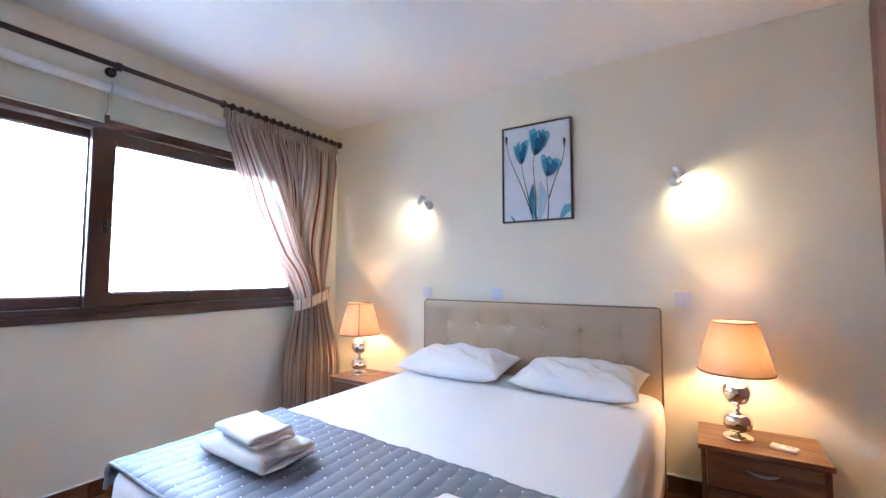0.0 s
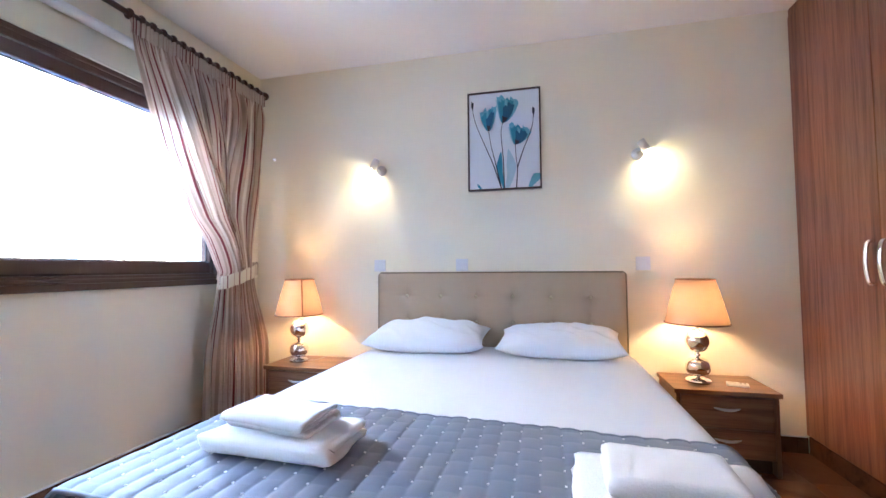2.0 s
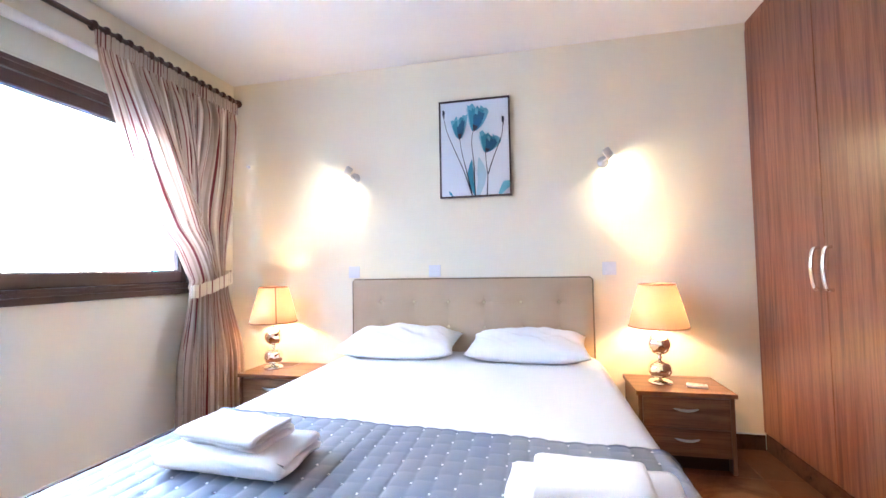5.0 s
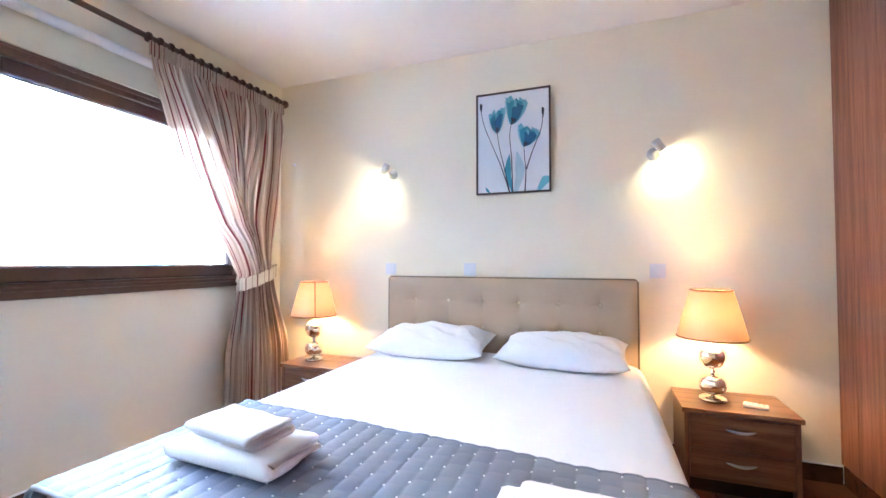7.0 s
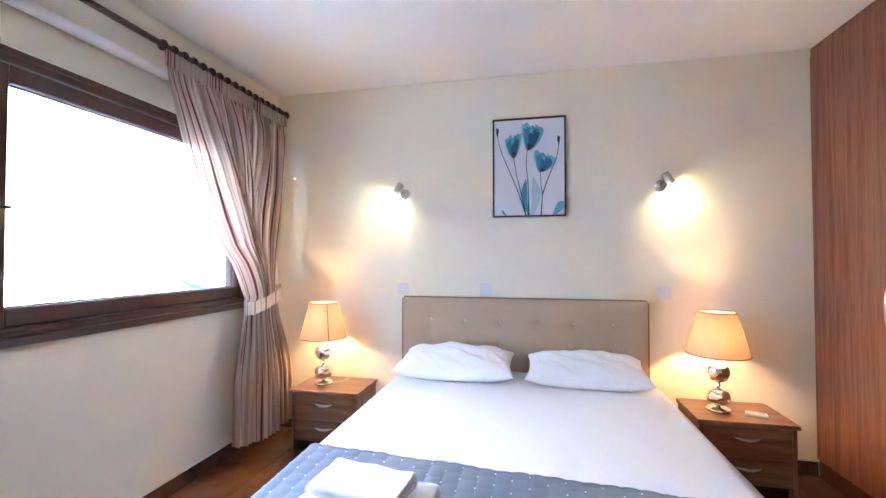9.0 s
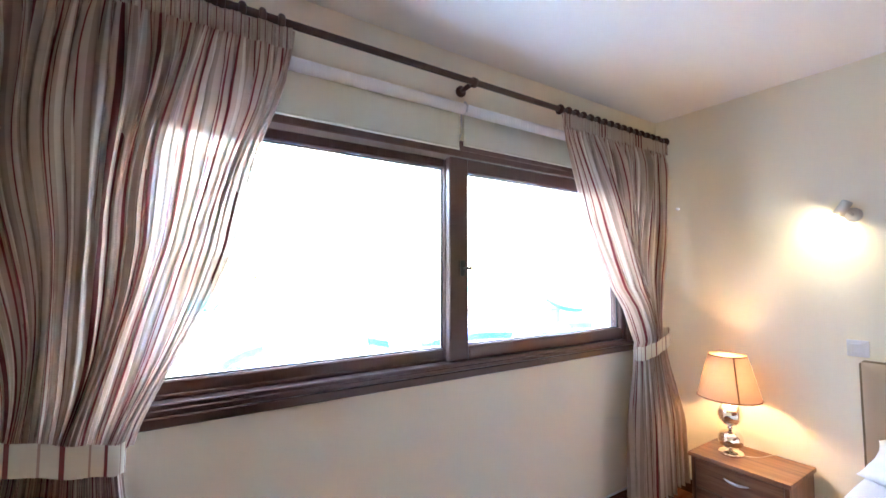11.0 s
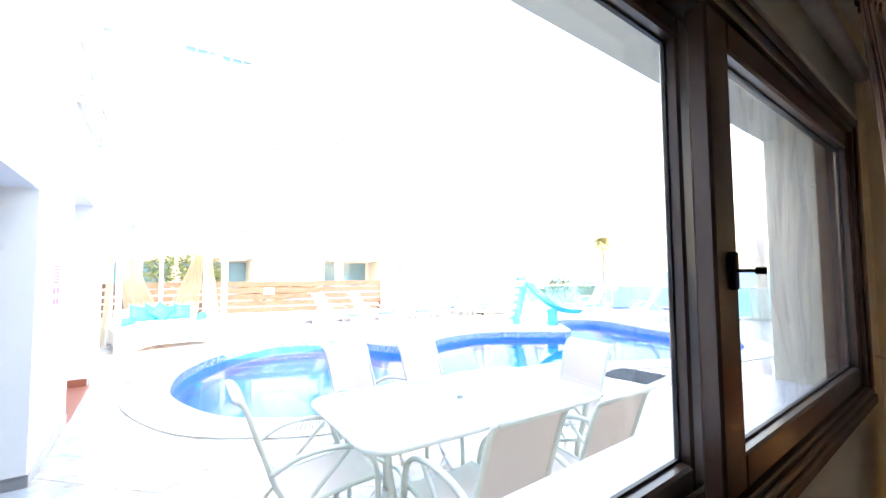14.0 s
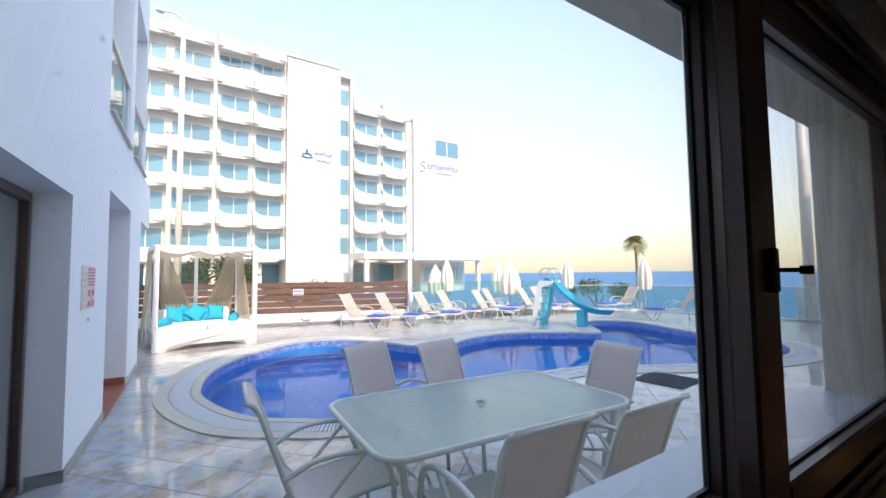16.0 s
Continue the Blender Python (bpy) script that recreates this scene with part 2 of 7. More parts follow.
def cloth(name, col, through_col, sheer=0.0, trans=0.5, weave=900, stripes=None, rough_bump=0.1):
    """Fabric that light passes through; stripes: (pitch, list of (from, to, colour)) across U in metres."""
    m, nt, _, links = nodes_of(name)
    v = coords(nt, uv=True)
    ob = coords(nt)
    f = noise_at(nt, ob, 14, 4)
    c = mixc(nt, f, tuple(x * 0.88 for x in col), col)
    t = mixc(nt, f, tuple(x * 0.9 for x in through_col), through_col)
    stripe = None
    if stripes:
        pitch, bands = stripes
        sx = nt.nodes.new("ShaderNodeSeparateXYZ")
        links.new(v, sx.inputs[0])
        mod = nt.nodes.new("ShaderNodeMath")
        mod.operation = "FLOORED_MODULO"
        mod.inputs[1].default_value = pitch
        links.new(sx.outputs[0], mod.inputs[0])
        dv = nt.nodes.new("ShaderNodeMath")
        dv.operation = "DIVIDE"
        dv.inputs[1].default_value = pitch
        links.new(mod.outputs[0], dv.inputs[0])
        for a, b, sc in bands:
            st = [(0.0, (0, 0, 0)), (max(a - 0.004, 0.001), (0, 0, 0)), (a, (1, 1, 1)), (b, (1, 1, 1)), (b + 0.004, (0, 0, 0))]
            k = ramp(nt, dv.outputs[0], st)
            c = mixc(nt, k, c, sc)
            t = mixc(nt, k, t, tuple(x * 0.8 for x in sc))
            if stripe is None:
                stripe = k
    df = nt.nodes.new("ShaderNodeBsdfDiffuse")
    tl = nt.nodes.new("ShaderNodeBsdfTranslucent")
    links.new(c, df.inputs[0])
    links.new(t, tl.inputs[0])
    mx = nt.nodes.new("ShaderNodeMixShader")
    mx.inputs[0].default_value = trans
    links.new(df.outputs[0], mx.inputs[1])
    links.new(tl.outputs[0], mx.inputs[2])
    gl = nt.nodes.new("ShaderNodeBsdfGlossy")
    gl.inputs["Roughness"].default_value = 0.45
    g2 = nt.nodes.new("ShaderNodeMixShader")
    g2.inputs[0].default_value = 0.06
    links.new(mx.outputs[0], g2.inputs[1])
    links.new(gl.outputs[0], g2.inputs[2])
    out = g2.outputs[0]
    bp = node(nt, "ShaderNodeBump", Strength=rough_bump, Distance=0.003)
    links.new(noise_at(nt, ob, 45, 4, 0.7), bp.inputs["Height"])
    links.new(bp.outputs[0], df.inputs["Normal"])
    if sheer:
        tr = nt.nodes.new("ShaderNodeBsdfTransparent")
        g3 = nt.nodes.new("ShaderNodeMixShader")
        if stripe is not None:
            mr = node(nt, "ShaderNodeMapRange")
            mr.inputs[3].default_value, mr.inputs[4].default_value = sheer, sheer * 0.15
            links.new(stripe, mr.inputs[0])
            links.new(mr.outputs[0], g3.inputs[0])
        else:
            g3.inputs[0].default_value = sheer
        links.new(out, g3.inputs[1])
        links.new(tr.outputs[0], g3.inputs[2])
        out = g3.outputs[0]
    o = nt.nodes.new("ShaderNodeOutputMaterial")
    links.new(out, o.inputs[0])
    return m


def mosaic(name, c1, c2, size=0.025, grout=(0.55, 0.62, 0.7)):
    m, nt, _, links = nodes_of(name)
    v = coords(nt, uv=True)
    br = nt.nodes.new("ShaderNodeTexBrick")
    br.offset = 0.0
    br.inputs["Scale"].default_value = 1.0
    br.inputs["Brick Width"].default_value = size
    br.inputs["Row Height"].default_value = size
    br.inputs["Mortar Size"].default_value = size * 0.06
    br.inputs["Color1"].default_value = (*c1, 1)
    br.inputs["Color2"].default_value = (*c2, 1)
    br.inputs["Mortar"].default_value = (*grout, 1)
    links.new(v, br.inputs["Vector"])
    return finish(m, nt, br.outputs["Color"], 0.2, 0, br.outputs["Fac"], -0.2, 0.002)


def glow(name, col, strength):
    m, nt, _, links = nodes_of(name)
    e = nt.nodes.new("ShaderNodeEmission")
    e.inputs[0].default_value = (*col, 1)
    e.inputs[1].default_value = strength
    o = nt.nodes.new("ShaderNodeOutputMaterial")
    links.new(e.outputs[0], o.inputs[0])
    return m


M = {}
M["wall"] = plain("cream_wall_paint", (0.88, 0.83, 0.70), 0.85, var=0.03, big=0.9, fine=120, bump=0.12, dist=0.0015)
M["ceiling"] = plain("white_ceiling_paint", (0.88, 0.87, 0.86), 0.9, var=0.02, big=0.7, fine=90, bump=0.08, dist=0.001)
M["floor_tile"] = stone("brown_marble_tile", (0.26, 0.11, 0.055), (0.13, 0.05, 0.025), 0.16, 2.2, 0.25)
M["grout_in"] = plain("brown_grout", (0.14, 0.07, 0.04), 0.8)
M["skirt"] = stone("dark_brown_skirting_tile", (0.13, 0.06, 0.035), (0.07, 0.03, 0.02), 0.25, 6, 0.2)
M["wardrobe"] = wood("reddish_walnut_laminate", (0.12, 0.038, 0.022), (0.25, 0.085, 0.05), (0.33, 0.135, 0.085), "z", 0.3, 2.2, 0.08, Specular_IOR_Level=0.6)
M["skirt_grey"] = stone("grey_marble_skirting", (0.30, 0.30, 0.31), (0.2, 0.2, 0.22), 0.3, 5, 0.1)
# near-black brown puts the shade of door gaps and plinths into the colour
M["gap_shade"] = plain("gap_shade_brown", (0.03, 0.015, 0.01), 0.7)
M["nightwood"] = wood("warm_walnut_laminate", (0.14, 0.06, 0.032), (0.25, 0.12, 0.065), (0.32, 0.17, 0.1), "x", 0.33, 2.0, 0.06)
M["nightside"] = wood("warm_walnut_laminate_side", (0.13, 0.055, 0.03), (0.22, 0.1, 0.055), (0.28, 0.14, 0.08), "z", 0.35, 2.0, 0.06)
M["chrome"] = plain("polished_chrome", (0.82, 0.81, 0.79), 0.06, 1.0, var=0.03, bump=0.0)
M["satin"] = plain("satin_nickel", (0.62, 0.63, 0.65), 0.28, 1.0, var=0.05, bump=0.02)
M["frame"] = plain("dark_brown_painted_aluminium", (0.085, 0.042, 0.031), 0.3, 0.0, var=0.15, big=2, fine=150, bump=0.04, Coat_Weight=0.3)
M["black"] = plain("black_plastic", (0.015, 0.015, 0.016), 0.4)
M["rod"] = wood("dark_stained_rod_wood", (0.03, 0.012, 0.008), (0.055, 0.022, 0.014), (0.07, 0.03, 0.02), "y", 0.4)
M["white_plastic"] = plain("white_plastic", (0.76, 0.78, 0.84), 0.35, var=0.04)
M["blind"] = plain("pale_green_blind_fabric", (0.66, 0.66, 0.55), 0.8, var=0.04, fine=300)
M["tube"] = plain("white_rolled_fabric", (0.82, 0.82, 0.82), 0.6, var=0.03)
M["sheet"] = plain("white_cotton", (0.85, 0.855, 0.90), 0.8, var=0.03, big=3, fine=40, bump=0.15, dist=0.003, Sheen_Weight=0.2)
M["towel"] = plain("white_terry", (0.92, 0.92, 0.95), 0.95, var=0.04, big=8, fine=260, bump=0.45, dist=0.006, Sheen_Weight=0.4)
M["quilt"] = plain("blue_grey_quilted_satin", (0.155, 0.182, 0.248), 0.5, var=0.1, big=5, fine=60, bump=0.3, dist=0.002, Sheen_Weight=0.2)
M["stitch"] = plain("white_thread", (0.75, 0.76, 0.8), 0.7)
M["leather"] = plain("beige_faux_leather", (0.48, 0.36, 0.25), 0.3, var=0.06, big=2.5, fine=180, bump=0.12, dist=0.0015)
M["button"] = plain("shiny_covered_button", (0.62, 0.52, 0.36), 0.16, var=0.03, bump=0.0, Coat_Weight=0.6)
M["piping"] = plain("olive_piping", (0.2, 0.15, 0.08), 0.4)
M["curtain"] = cloth("sheer_striped_curtain", (0.62, 0.48, 0.38), (0.46, 0.34, 0.27), 0.04, 0.31, stripes=(0.100, [(0.06, 0.17, (0.16, 0.009, 0.012)), (0.30, 0.42, (0.78, 0.68, 0.58)), (0.52, 0.56, (0.22, 0.03, 0.03)), (0.70, 0.86, (0.40, 0.29, 0.22))]))
M["curtain_tape"] = cloth("pleated_curtain_heading", (0.62, 0.52, 0.42), (0.4, 0.3, 0.24), 0.0, 0.25, stripes=(0.062, [(0.08, 0.2, (0.15, 0.015, 0.018)), (0.5, 0.56, (0.42, 0.28, 0.22))]))
M["tie"] = cloth("striped_curtain_tieback", (0.74, 0.68, 0.56), (0.5, 0.42, 0.3), 0.0, 0.15, stripes=(0.075, [(0.1, 0.2, (0.16, 0.02, 0.02)), (0.55, 0.6, (0.42, 0.28, 0.22))]))
M["shade"] = cloth("pleated_lampshade_fabric", (0.50, 0.35, 0.25), (0.13, 0.080, 0.052), 0.0, 0.38)
M["shade_trim"] = plain("brown_shade_trim", (0.14, 0.06, 0.03), 0.7)
M["bulb"] = glow("warm_bulb", (1.0, 0.62, 0.28), 9.0)
M["spotface"] = glow("warm_spot_lens", (1.0, 0.85, 0.5), 9.0)
M["canvas"] = plain("pale_canvas_print", (0.74, 0.78, 0.86), 0.6, var=0.03, fine=400)
M["picframe"] = plain("dark_picture_frame", (0.05, 0.03, 0.025), 0.4)
M["glass"] = glassy("window_glass", (0.97, 0.98, 0.98), 0.0, 1.5, dirt=0.12, body_col=(0.7, 0.72, 0.75))
M["balglass"] = glassy("green_balustrade_glass", (0.76, 0.89, 0.88), 0.0, 1.5, body=0.10, body_col=(0.5, 0.75, 0.75))
M["tableglass"] = glassy("rippled_table_glass", (0.66, 0.8, 0.78), 0.08, 1.6, ripple=1.0, rscale=70, body=0.46, body_col=(0.80, 0.88, 0.82))
M["patio_metal"] = plain("sage_painted_metal", (0.64, 0.66, 0.60), 0.38, 0.1, var=0.1, big=6, fine=120)
M["sling"] = plain("taupe_sling_mesh", (0.66, 0.56, 0.52), 0.75, var=0.08, big=3, fine=500, bump=0.3)
M["white_metal"] = plain("cream_painted_metal", (0.62, 0.6, 0.56), 0.45, var=0.06)
M["lounge_sling"] = plain("sand_sling_mesh", (0.52, 0.43, 0.35), 0.75, var=0.08, fine=400)
M["blue_cushion"] = plain("blue_cushion", (0.05, 0.11, 0.5), 0.75, var=0.1)
M["turq"] = plain("turquoise_cushion", (0.01, 0.42, 0.62), 0.7, var=0.12, big=6)
M["slide"] = plain("turquoise_slide_plastic", (0.07, 0.55, 0.70), 0.3, var=0.08, big=2)
M["slide_white"] = plain("white_slide_plastic", (0.78, 0.78, 0.74), 0.35, var=0.05)
M["render"] = plain("white_render", (0.84, 0.845, 0.85), 0.85, var=0.05, big=0.5, fine=60, bump=0.3, dist=0.004)
M["hotel"] = plain("white_hotel_render", (0.68, 0.66, 0.635), 0.85, var=0.05, big=0.15, fine=3, bump=0.1)
M["hotel_glass"] = plain("hotel_window_glass", (0.17, 0.38, 0.52), 0.06, 0.0, var=0.3, big=0.5, fine=2, bump=0.0, rand=0.3, Specular_IOR_Level=1.0)
M["hotel_curtain"] = plain("pale_blue_hotel_drape", (0.4, 0.55, 0.6), 0.6, var=0.1, rand=0.15)
M["concrete"] = plain("grey_marble_sill", (0.72, 0.73, 0.76), 0.3, var=0.1, big=3, fine=20)
M["deck_tile"] = flagstone("grey_blue_deck_tile", 0.07, 0.14)
M["deck_far"] = flagstone("grey_blue_deck_tile_far", 0.22, 0.14, True)
M["grout"] = plain("brown_grey_grout", (0.17, 0.15, 0.14), 0.9)
M["coping"] = plain("sandstone_coping", (0.58, 0.53, 0.43), 0.6, var=0.1, big=4, fine=60)
M["grate"] = plain("white_overflow_grate", (0.66, 0.68, 0.7), 0.4, var=0.05)
M["channel"] = plain("dark_channel", (0.06, 0.08, 0.1), 0.5)
M["pool_tile"] = mosaic("blue_pool_mosaic", (0.004, 0.23, 0.58), (0.012, 0.34, 0.76), 0.05, (0.10, 0.36, 0.68))
M["pool_band"] = mosaic("patterned_pool_band", (0.01, 0.07, 0.42), (0.34, 0.46, 0.75), 0.035, (0.2, 0.3, 0.6))
M["terracotta"] = plain("terracotta_tile", (0.36, 0.12, 0.07), 0.5, var=0.15)
M["bronze"] = plain("bronze_aluminium", (0.09, 0.055, 0.045), 0.35, 0.3)
# dark tone painted in for the unlit room behind glass; also the bed base
M["room_shade_bed_base"] = plain("room_shade_and_bed_base", (0.12, 0.13, 0.15), 0.8)
M["slat"] = wood("dark_red_fence_slat", (0.11, 0.055, 0.04), (0.16, 0.085, 0.062), (0.20, 0.11, 0.08), "y", 0.6)
M["white_wood"] = plain("white_painted_wood", (0.8, 0.79, 0.77), 0.5, var=0.05, big=5)
M["drape"] = cloth("beige_daybed_drape", (0.62, 0.54, 0.42), (0.55, 0.45, 0.32), 0.25, 0.4)
M["mattress"] = plain("white_daybed_mattress", (0.8, 0.79, 0.78), 0.8, var=0.04, bump=0.3)
M["parasol"] = plain("cream_parasol_canvas", (0.78, 0.72, 0.6), 0.8, var=0.06, big=5)
M["leaf"] = plain("green_foliage", (0.13, 0.17, 0.055), 0.6, var=0.5, big=3, fine=20, rand=0.5, island=True)
M["palm_leaf"] = plain("palm_frond", (0.55, 0.49, 0.22), 0.6, var=0.2, big=3, fine=20, rand=0.5, island=True)
M["bark"] = plain("palm_bark", (0.22, 0.16, 0.11), 0.9, var=0.3, bump=0.6, dist=0.03, fine=14)
M["sand"] = plain("sandy_ground", (0.42, 0.37, 0.29), 0.95, var=0.2, big=0.05, fine=1.0)
M["mat"] = plain("grey_rubber_mat", (0.09, 0.1, 0.11), 0.8, var=0.2)
M["pole"] = plain("cream_lamp_post_paint", (0.62, 0.57, 0.5), 0.5, var=0.08)
M["blue_sign"] = plain("blue_sign_letters", (0.02, 0.12, 0.42), 0.4)
M["navy_sign"] = plain("navy_sign_letters", (0.02, 0.04, 0.2), 0.4)
M["grey_sign"] = plain("silver_sign_metal", (0.45, 0.48, 0.52), 0.4)
M["pink"] = plain("pink_notice_print", (0.62, 0.12, 0.22), 0.5)
M["yellow"] = plain("yellow_green_notice_print", (0.55, 0.6, 0.3), 0.5)
M["paper"] = plain("pale_notice_paper", (0.7, 0.62, 0.6), 0.6)
for n, c in (("teal1", (0.012, 0.13, 0.28)), ("teal2", (0.04, 0.30, 0.48)), ("teal3", (0.17, 0.50, 0.68)), ("teal4", (0.48, 0.68, 0.80)), ("ink", (0.02, 0.03, 0.06))):
    M[n] = plain(n + "_print_ink", c, 0.6, var=0.25, big=14, fine=60, bump=0.0)


def water_material():
    m, nt, _, links = nodes_of("pool_water")
    v = coords(nt)
    bp = node(nt, "ShaderNodeBump", Strength=0.10, Distance=0.008)
    links.new(noise_at(nt, v, 5.0, 3, 0.5, 0.6), bp.inputs["Height"])
    tr = nt.nodes.new("ShaderNodeBsdfRefraction")
    tr.inputs["Color"].default_value = (0.60, 0.86, 1.0, 1)
    tr.inputs["IOR"].default_value = 1.2
    tr.inputs["Roughness"].default_value = 0.0
    gl = nt.nodes.new("ShaderNodeBsdfGlossy")
    gl.inputs["Roughness"].default_value = 0.01
    fr = node(nt, "ShaderNodeFresnel", IOR=1.33)
    links.new(bp.outputs[0], tr.inputs["Normal"])
    links.new(bp.outputs[0], gl.inputs["Normal"])
    links.new(bp.outputs[0], fr.inputs["Normal"])
    half = nt.nodes.new("ShaderNodeMath")
    half.operation = "MULTIPLY"
    half.inputs[1].default_value = 0.65
    links.new(fr.outputs[0], half.inputs[0])
    mx = nt.nodes.new("ShaderNodeMixShader")
    links.new(half.outputs[0], mx.inputs[0])
    links.new(tr.outputs[0], mx.inputs[1])
    links.new(gl.outputs[0], mx.inputs[2])
    o = nt.nodes.new("ShaderNodeOutputMaterial")
    links.new(mx.outputs[0], o.inputs[0])
    return m


def sea_material():
    m, nt, _, links = nodes_of("sea_water")
    geo = nt.nodes.new("ShaderNodeNewGeometry")
    n1 = noise_at(nt, geo.outputs["Position"], 0.02, 4)
    n2 = noise_at(nt, geo.outputs["Position"], 0.8, 4)
    c = mixc(nt, n1, (0.02, 0.12, 0.27), (0.03, 0.17, 0.34))
    return finish(m, nt, c, 0.5, 0, n2, 0.4, 0.3)


M["water"] = water_material()
M["sea"] = sea_material()


# ---- building blocks ----
def mesh_object(name, bm, material, smooth=False):
    me = bpy.data.meshes.new(name)
    bm.normal_update()
    bm.to_mesh(me)
    bm.free()
    if smooth:
        me.polygons.foreach_set("use_smooth", [True] * len(me.polygons))
    me.materials.append(material if not isinstance(material, str) else M[material])
    return new(name, me)


def part(name, bm, material, parent=None, label="", smooth=False):
    ob = mesh_object(name, bm, material, smooth)
    ob.parent = parent
    if label:
        ob["label"] = label
    return ob


def structure(name, bm, material, label, category, smooth=False):
    return tagged(mesh_object(name, bm, material, smooth), label, category, kind="structure")


def thing(name, at, label, category, group="", rz=0.0):
    e = new(name)
    e.empty_display_size = 0.1
    e.matrix_basis = pose(*at, 0, 0, rz)
    return tagged(e, label, category, group)


def add_box(bm, x0, x1, y0, y1, z0, z1, bevel=0.0, m=None, seg=1):
    v = [bm.verts.new((x, y, z)) for x in (x0, x1) for y in (y0, y1) for z in (z0, z1)]
    idx = ((0, 1, 3, 2), (4, 6, 7, 5), (0, 4, 5, 1), (2, 3, 7, 6), (0, 2, 6, 4), (1, 5, 7, 3))
    fs = [bm.faces.new([v[i] for i in f]) for f in idx]
    made = v
    if bevel:
        es = list({e for f in fs for e in f.edges})
        r = bmesh.ops.bevel(bm, geom=es, offset=bevel, segments=seg, affect="EDGES", profile=0.5)
        made = list({w for f in r["faces"] for w in f.verts} | {w for w in v if w.is_valid})
    if m is not None:
        bmesh.ops.transform(bm, matrix=m, verts=made)
    return bm


def box(*a, bevel=0.0, seg=1, m=None):
    return add_box(bmesh.new(), *a, bevel=bevel, seg=seg, m=m)


def boxes(rows, bevel=0.0):
    bm = bmesh.new()
    for r in rows:
        add_box(bm, *r, bevel=bevel)
    return bm


def grid_mesh(nu, nv, f, uv=None, closed_u=False, thick=0.0):
    """A sheet from f(u, v), u and v from 0 to 1; uv gives its cloth coordinates."""
    bm = bmesh.new()
    layer = bm.loops.layers.uv.new("UVMap") if uv else None
    cols = nu if closed_u else nu + 1
    vs = [[bm.verts.new(f(i / nu, j / nv)) for j in range(nv + 1)] for i in range(cols)]
    for i in range(nu):
        for j in range(nv):
            k = (i + 1) % cols
            face = bm.faces.new((vs[i][j], vs[k][j], vs[k][j + 1], vs[i][j + 1]))
            if uv:
                for lp, (a, b) in zip(face.loops, ((i, j), (i + 1, j), (i + 1, j + 1), (i, j + 1))):
                    lp[layer].uv = uv(a / nu, b / nv)
    return bm


def lathe(profile, seg=32, centre=(0, 0, 0), bm=None, closed=False):
    """Turns (radius, height) rows about the z axis."""
    bm = bm or bmesh.new()
    cx, cy, cz = centre
    rings = []
    for r, z in profile:
        if r < 1e-5:
            rings.append([bm.verts.new((cx, cy, cz + z))])
        else:
            rings.append([bm.verts.new((cx + r * math.cos(2 * math.pi * k / seg), cy + r * math.sin(2 * math.pi * k / seg), cz + z)) for k in range(seg)])
    for a, b in zip(rings, rings[1:]):
        for k in range(seg):
            k2 = (k + 1) % seg
            q = [a[k % len(a)], a[k2 % len(a)], b[k2 % len(b)], b[k % len(b)]]
            q = [w for n, w in enumerate(q) if w not in q[:n]]
            if len(q) > 2:
                bm.faces.new(q)
    return bm


def tube(points, r, seg=8, bm=None, closed=False, flat=1.0):
    """A round bar along points; flat squeezes it sideways."""
    bm = bm or bmesh.new()
    pts = [Vector(p) for p in points]
    n = len(pts)
    rings = []
    up = None
    for i, p in enumerate(pts):
        a = pts[(i - 1) % n] if closed or i else p
        b = pts[(i + 1) % n] if closed or i < n - 1 else p
        d = (b - a).normalized()
        if up is None:
            up = Vector((0, 0, 1)) if abs(d.z) < 0.9 else Vector((0, 1, 0))
        s = d.cross(up).normalized()
        up = s.cross(d).normalized()
        rad = r[i] if isinstance(r, (list, tuple)) else r
        rings.append([bm.verts.new(p + rad * (math.cos(2 * math.pi * k / seg) * s * flat + math.sin(2 * math.pi * k / seg) * up)) for k in range(seg)])
    pairs = list(zip(rings, rings[1:])) + ([(rings[-1], rings[0])] if closed else [])
    for a, b in pairs:
        for k in range(seg):
            bm.faces.new((a[k], a[(k + 1) % seg], b[(k + 1) % seg], b[k]))
    if not closed:
        bm.faces.new(rings[0][::-1])
        bm.faces.new(rings[-1])
    return bm


def smooth_path(pts, n=6, closed=False):
    """Catmull-Rom through points."""
    P = [Vector(p) for p in pts]
    out = []
    m = len(P)
    for i in range(m if closed else m - 1):
        p0 = P[(i - 1) % m] if closed or i else P[0]
        p1, p2 = P[i], P[(i + 1) % m]
        p3 = P[(i + 2) % m] if closed or i + 2 < m else P[-1]
        for k in range(n):
            t = k / n
            out.append(0.5 * ((2 * p1) + (p2 - p0) * t + (2 * p0 - 5 * p1 + 4 * p2 - p3) * t * t + (3 * p1 - p0 - 3 * p2 + p3) * t ** 3))
    if not closed:
        out.append(P[-1])
    return out


def prism(outline, z0, z1, bm=None):
    bm = bm or bmesh.new()
    lo = [bm.verts.new((x, y, z0)) for x, y in outline]
    hi = [bm.verts.new((x, y, z1)) for x, y in outline]
    n = len(outline)
    bm.faces.new(lo[::-1])
    bm.faces.new(hi)
    for i in range(n):
        bm.faces.new((lo[i], lo[(i + 1) % n], hi[(i + 1) % n], hi[i]))
    return bm


def lerp(a, b, t):
    return a + (b - a) * t


def ease(t):
    t = max(0.0, min(1.0, t))
    return t * t * (3 - 2 * t)


def table_at(rows, z):
    """Linear look-up in (key, value) rows of rising key."""
    if z <= rows[0][0]:
        return rows[0][1]
    for (a, va), (b, vb) in zip(rows, rows[1:]):
        if z <= b:
            return lerp(va, vb, (z - a) / (b - a))
    return rows[-1][1]


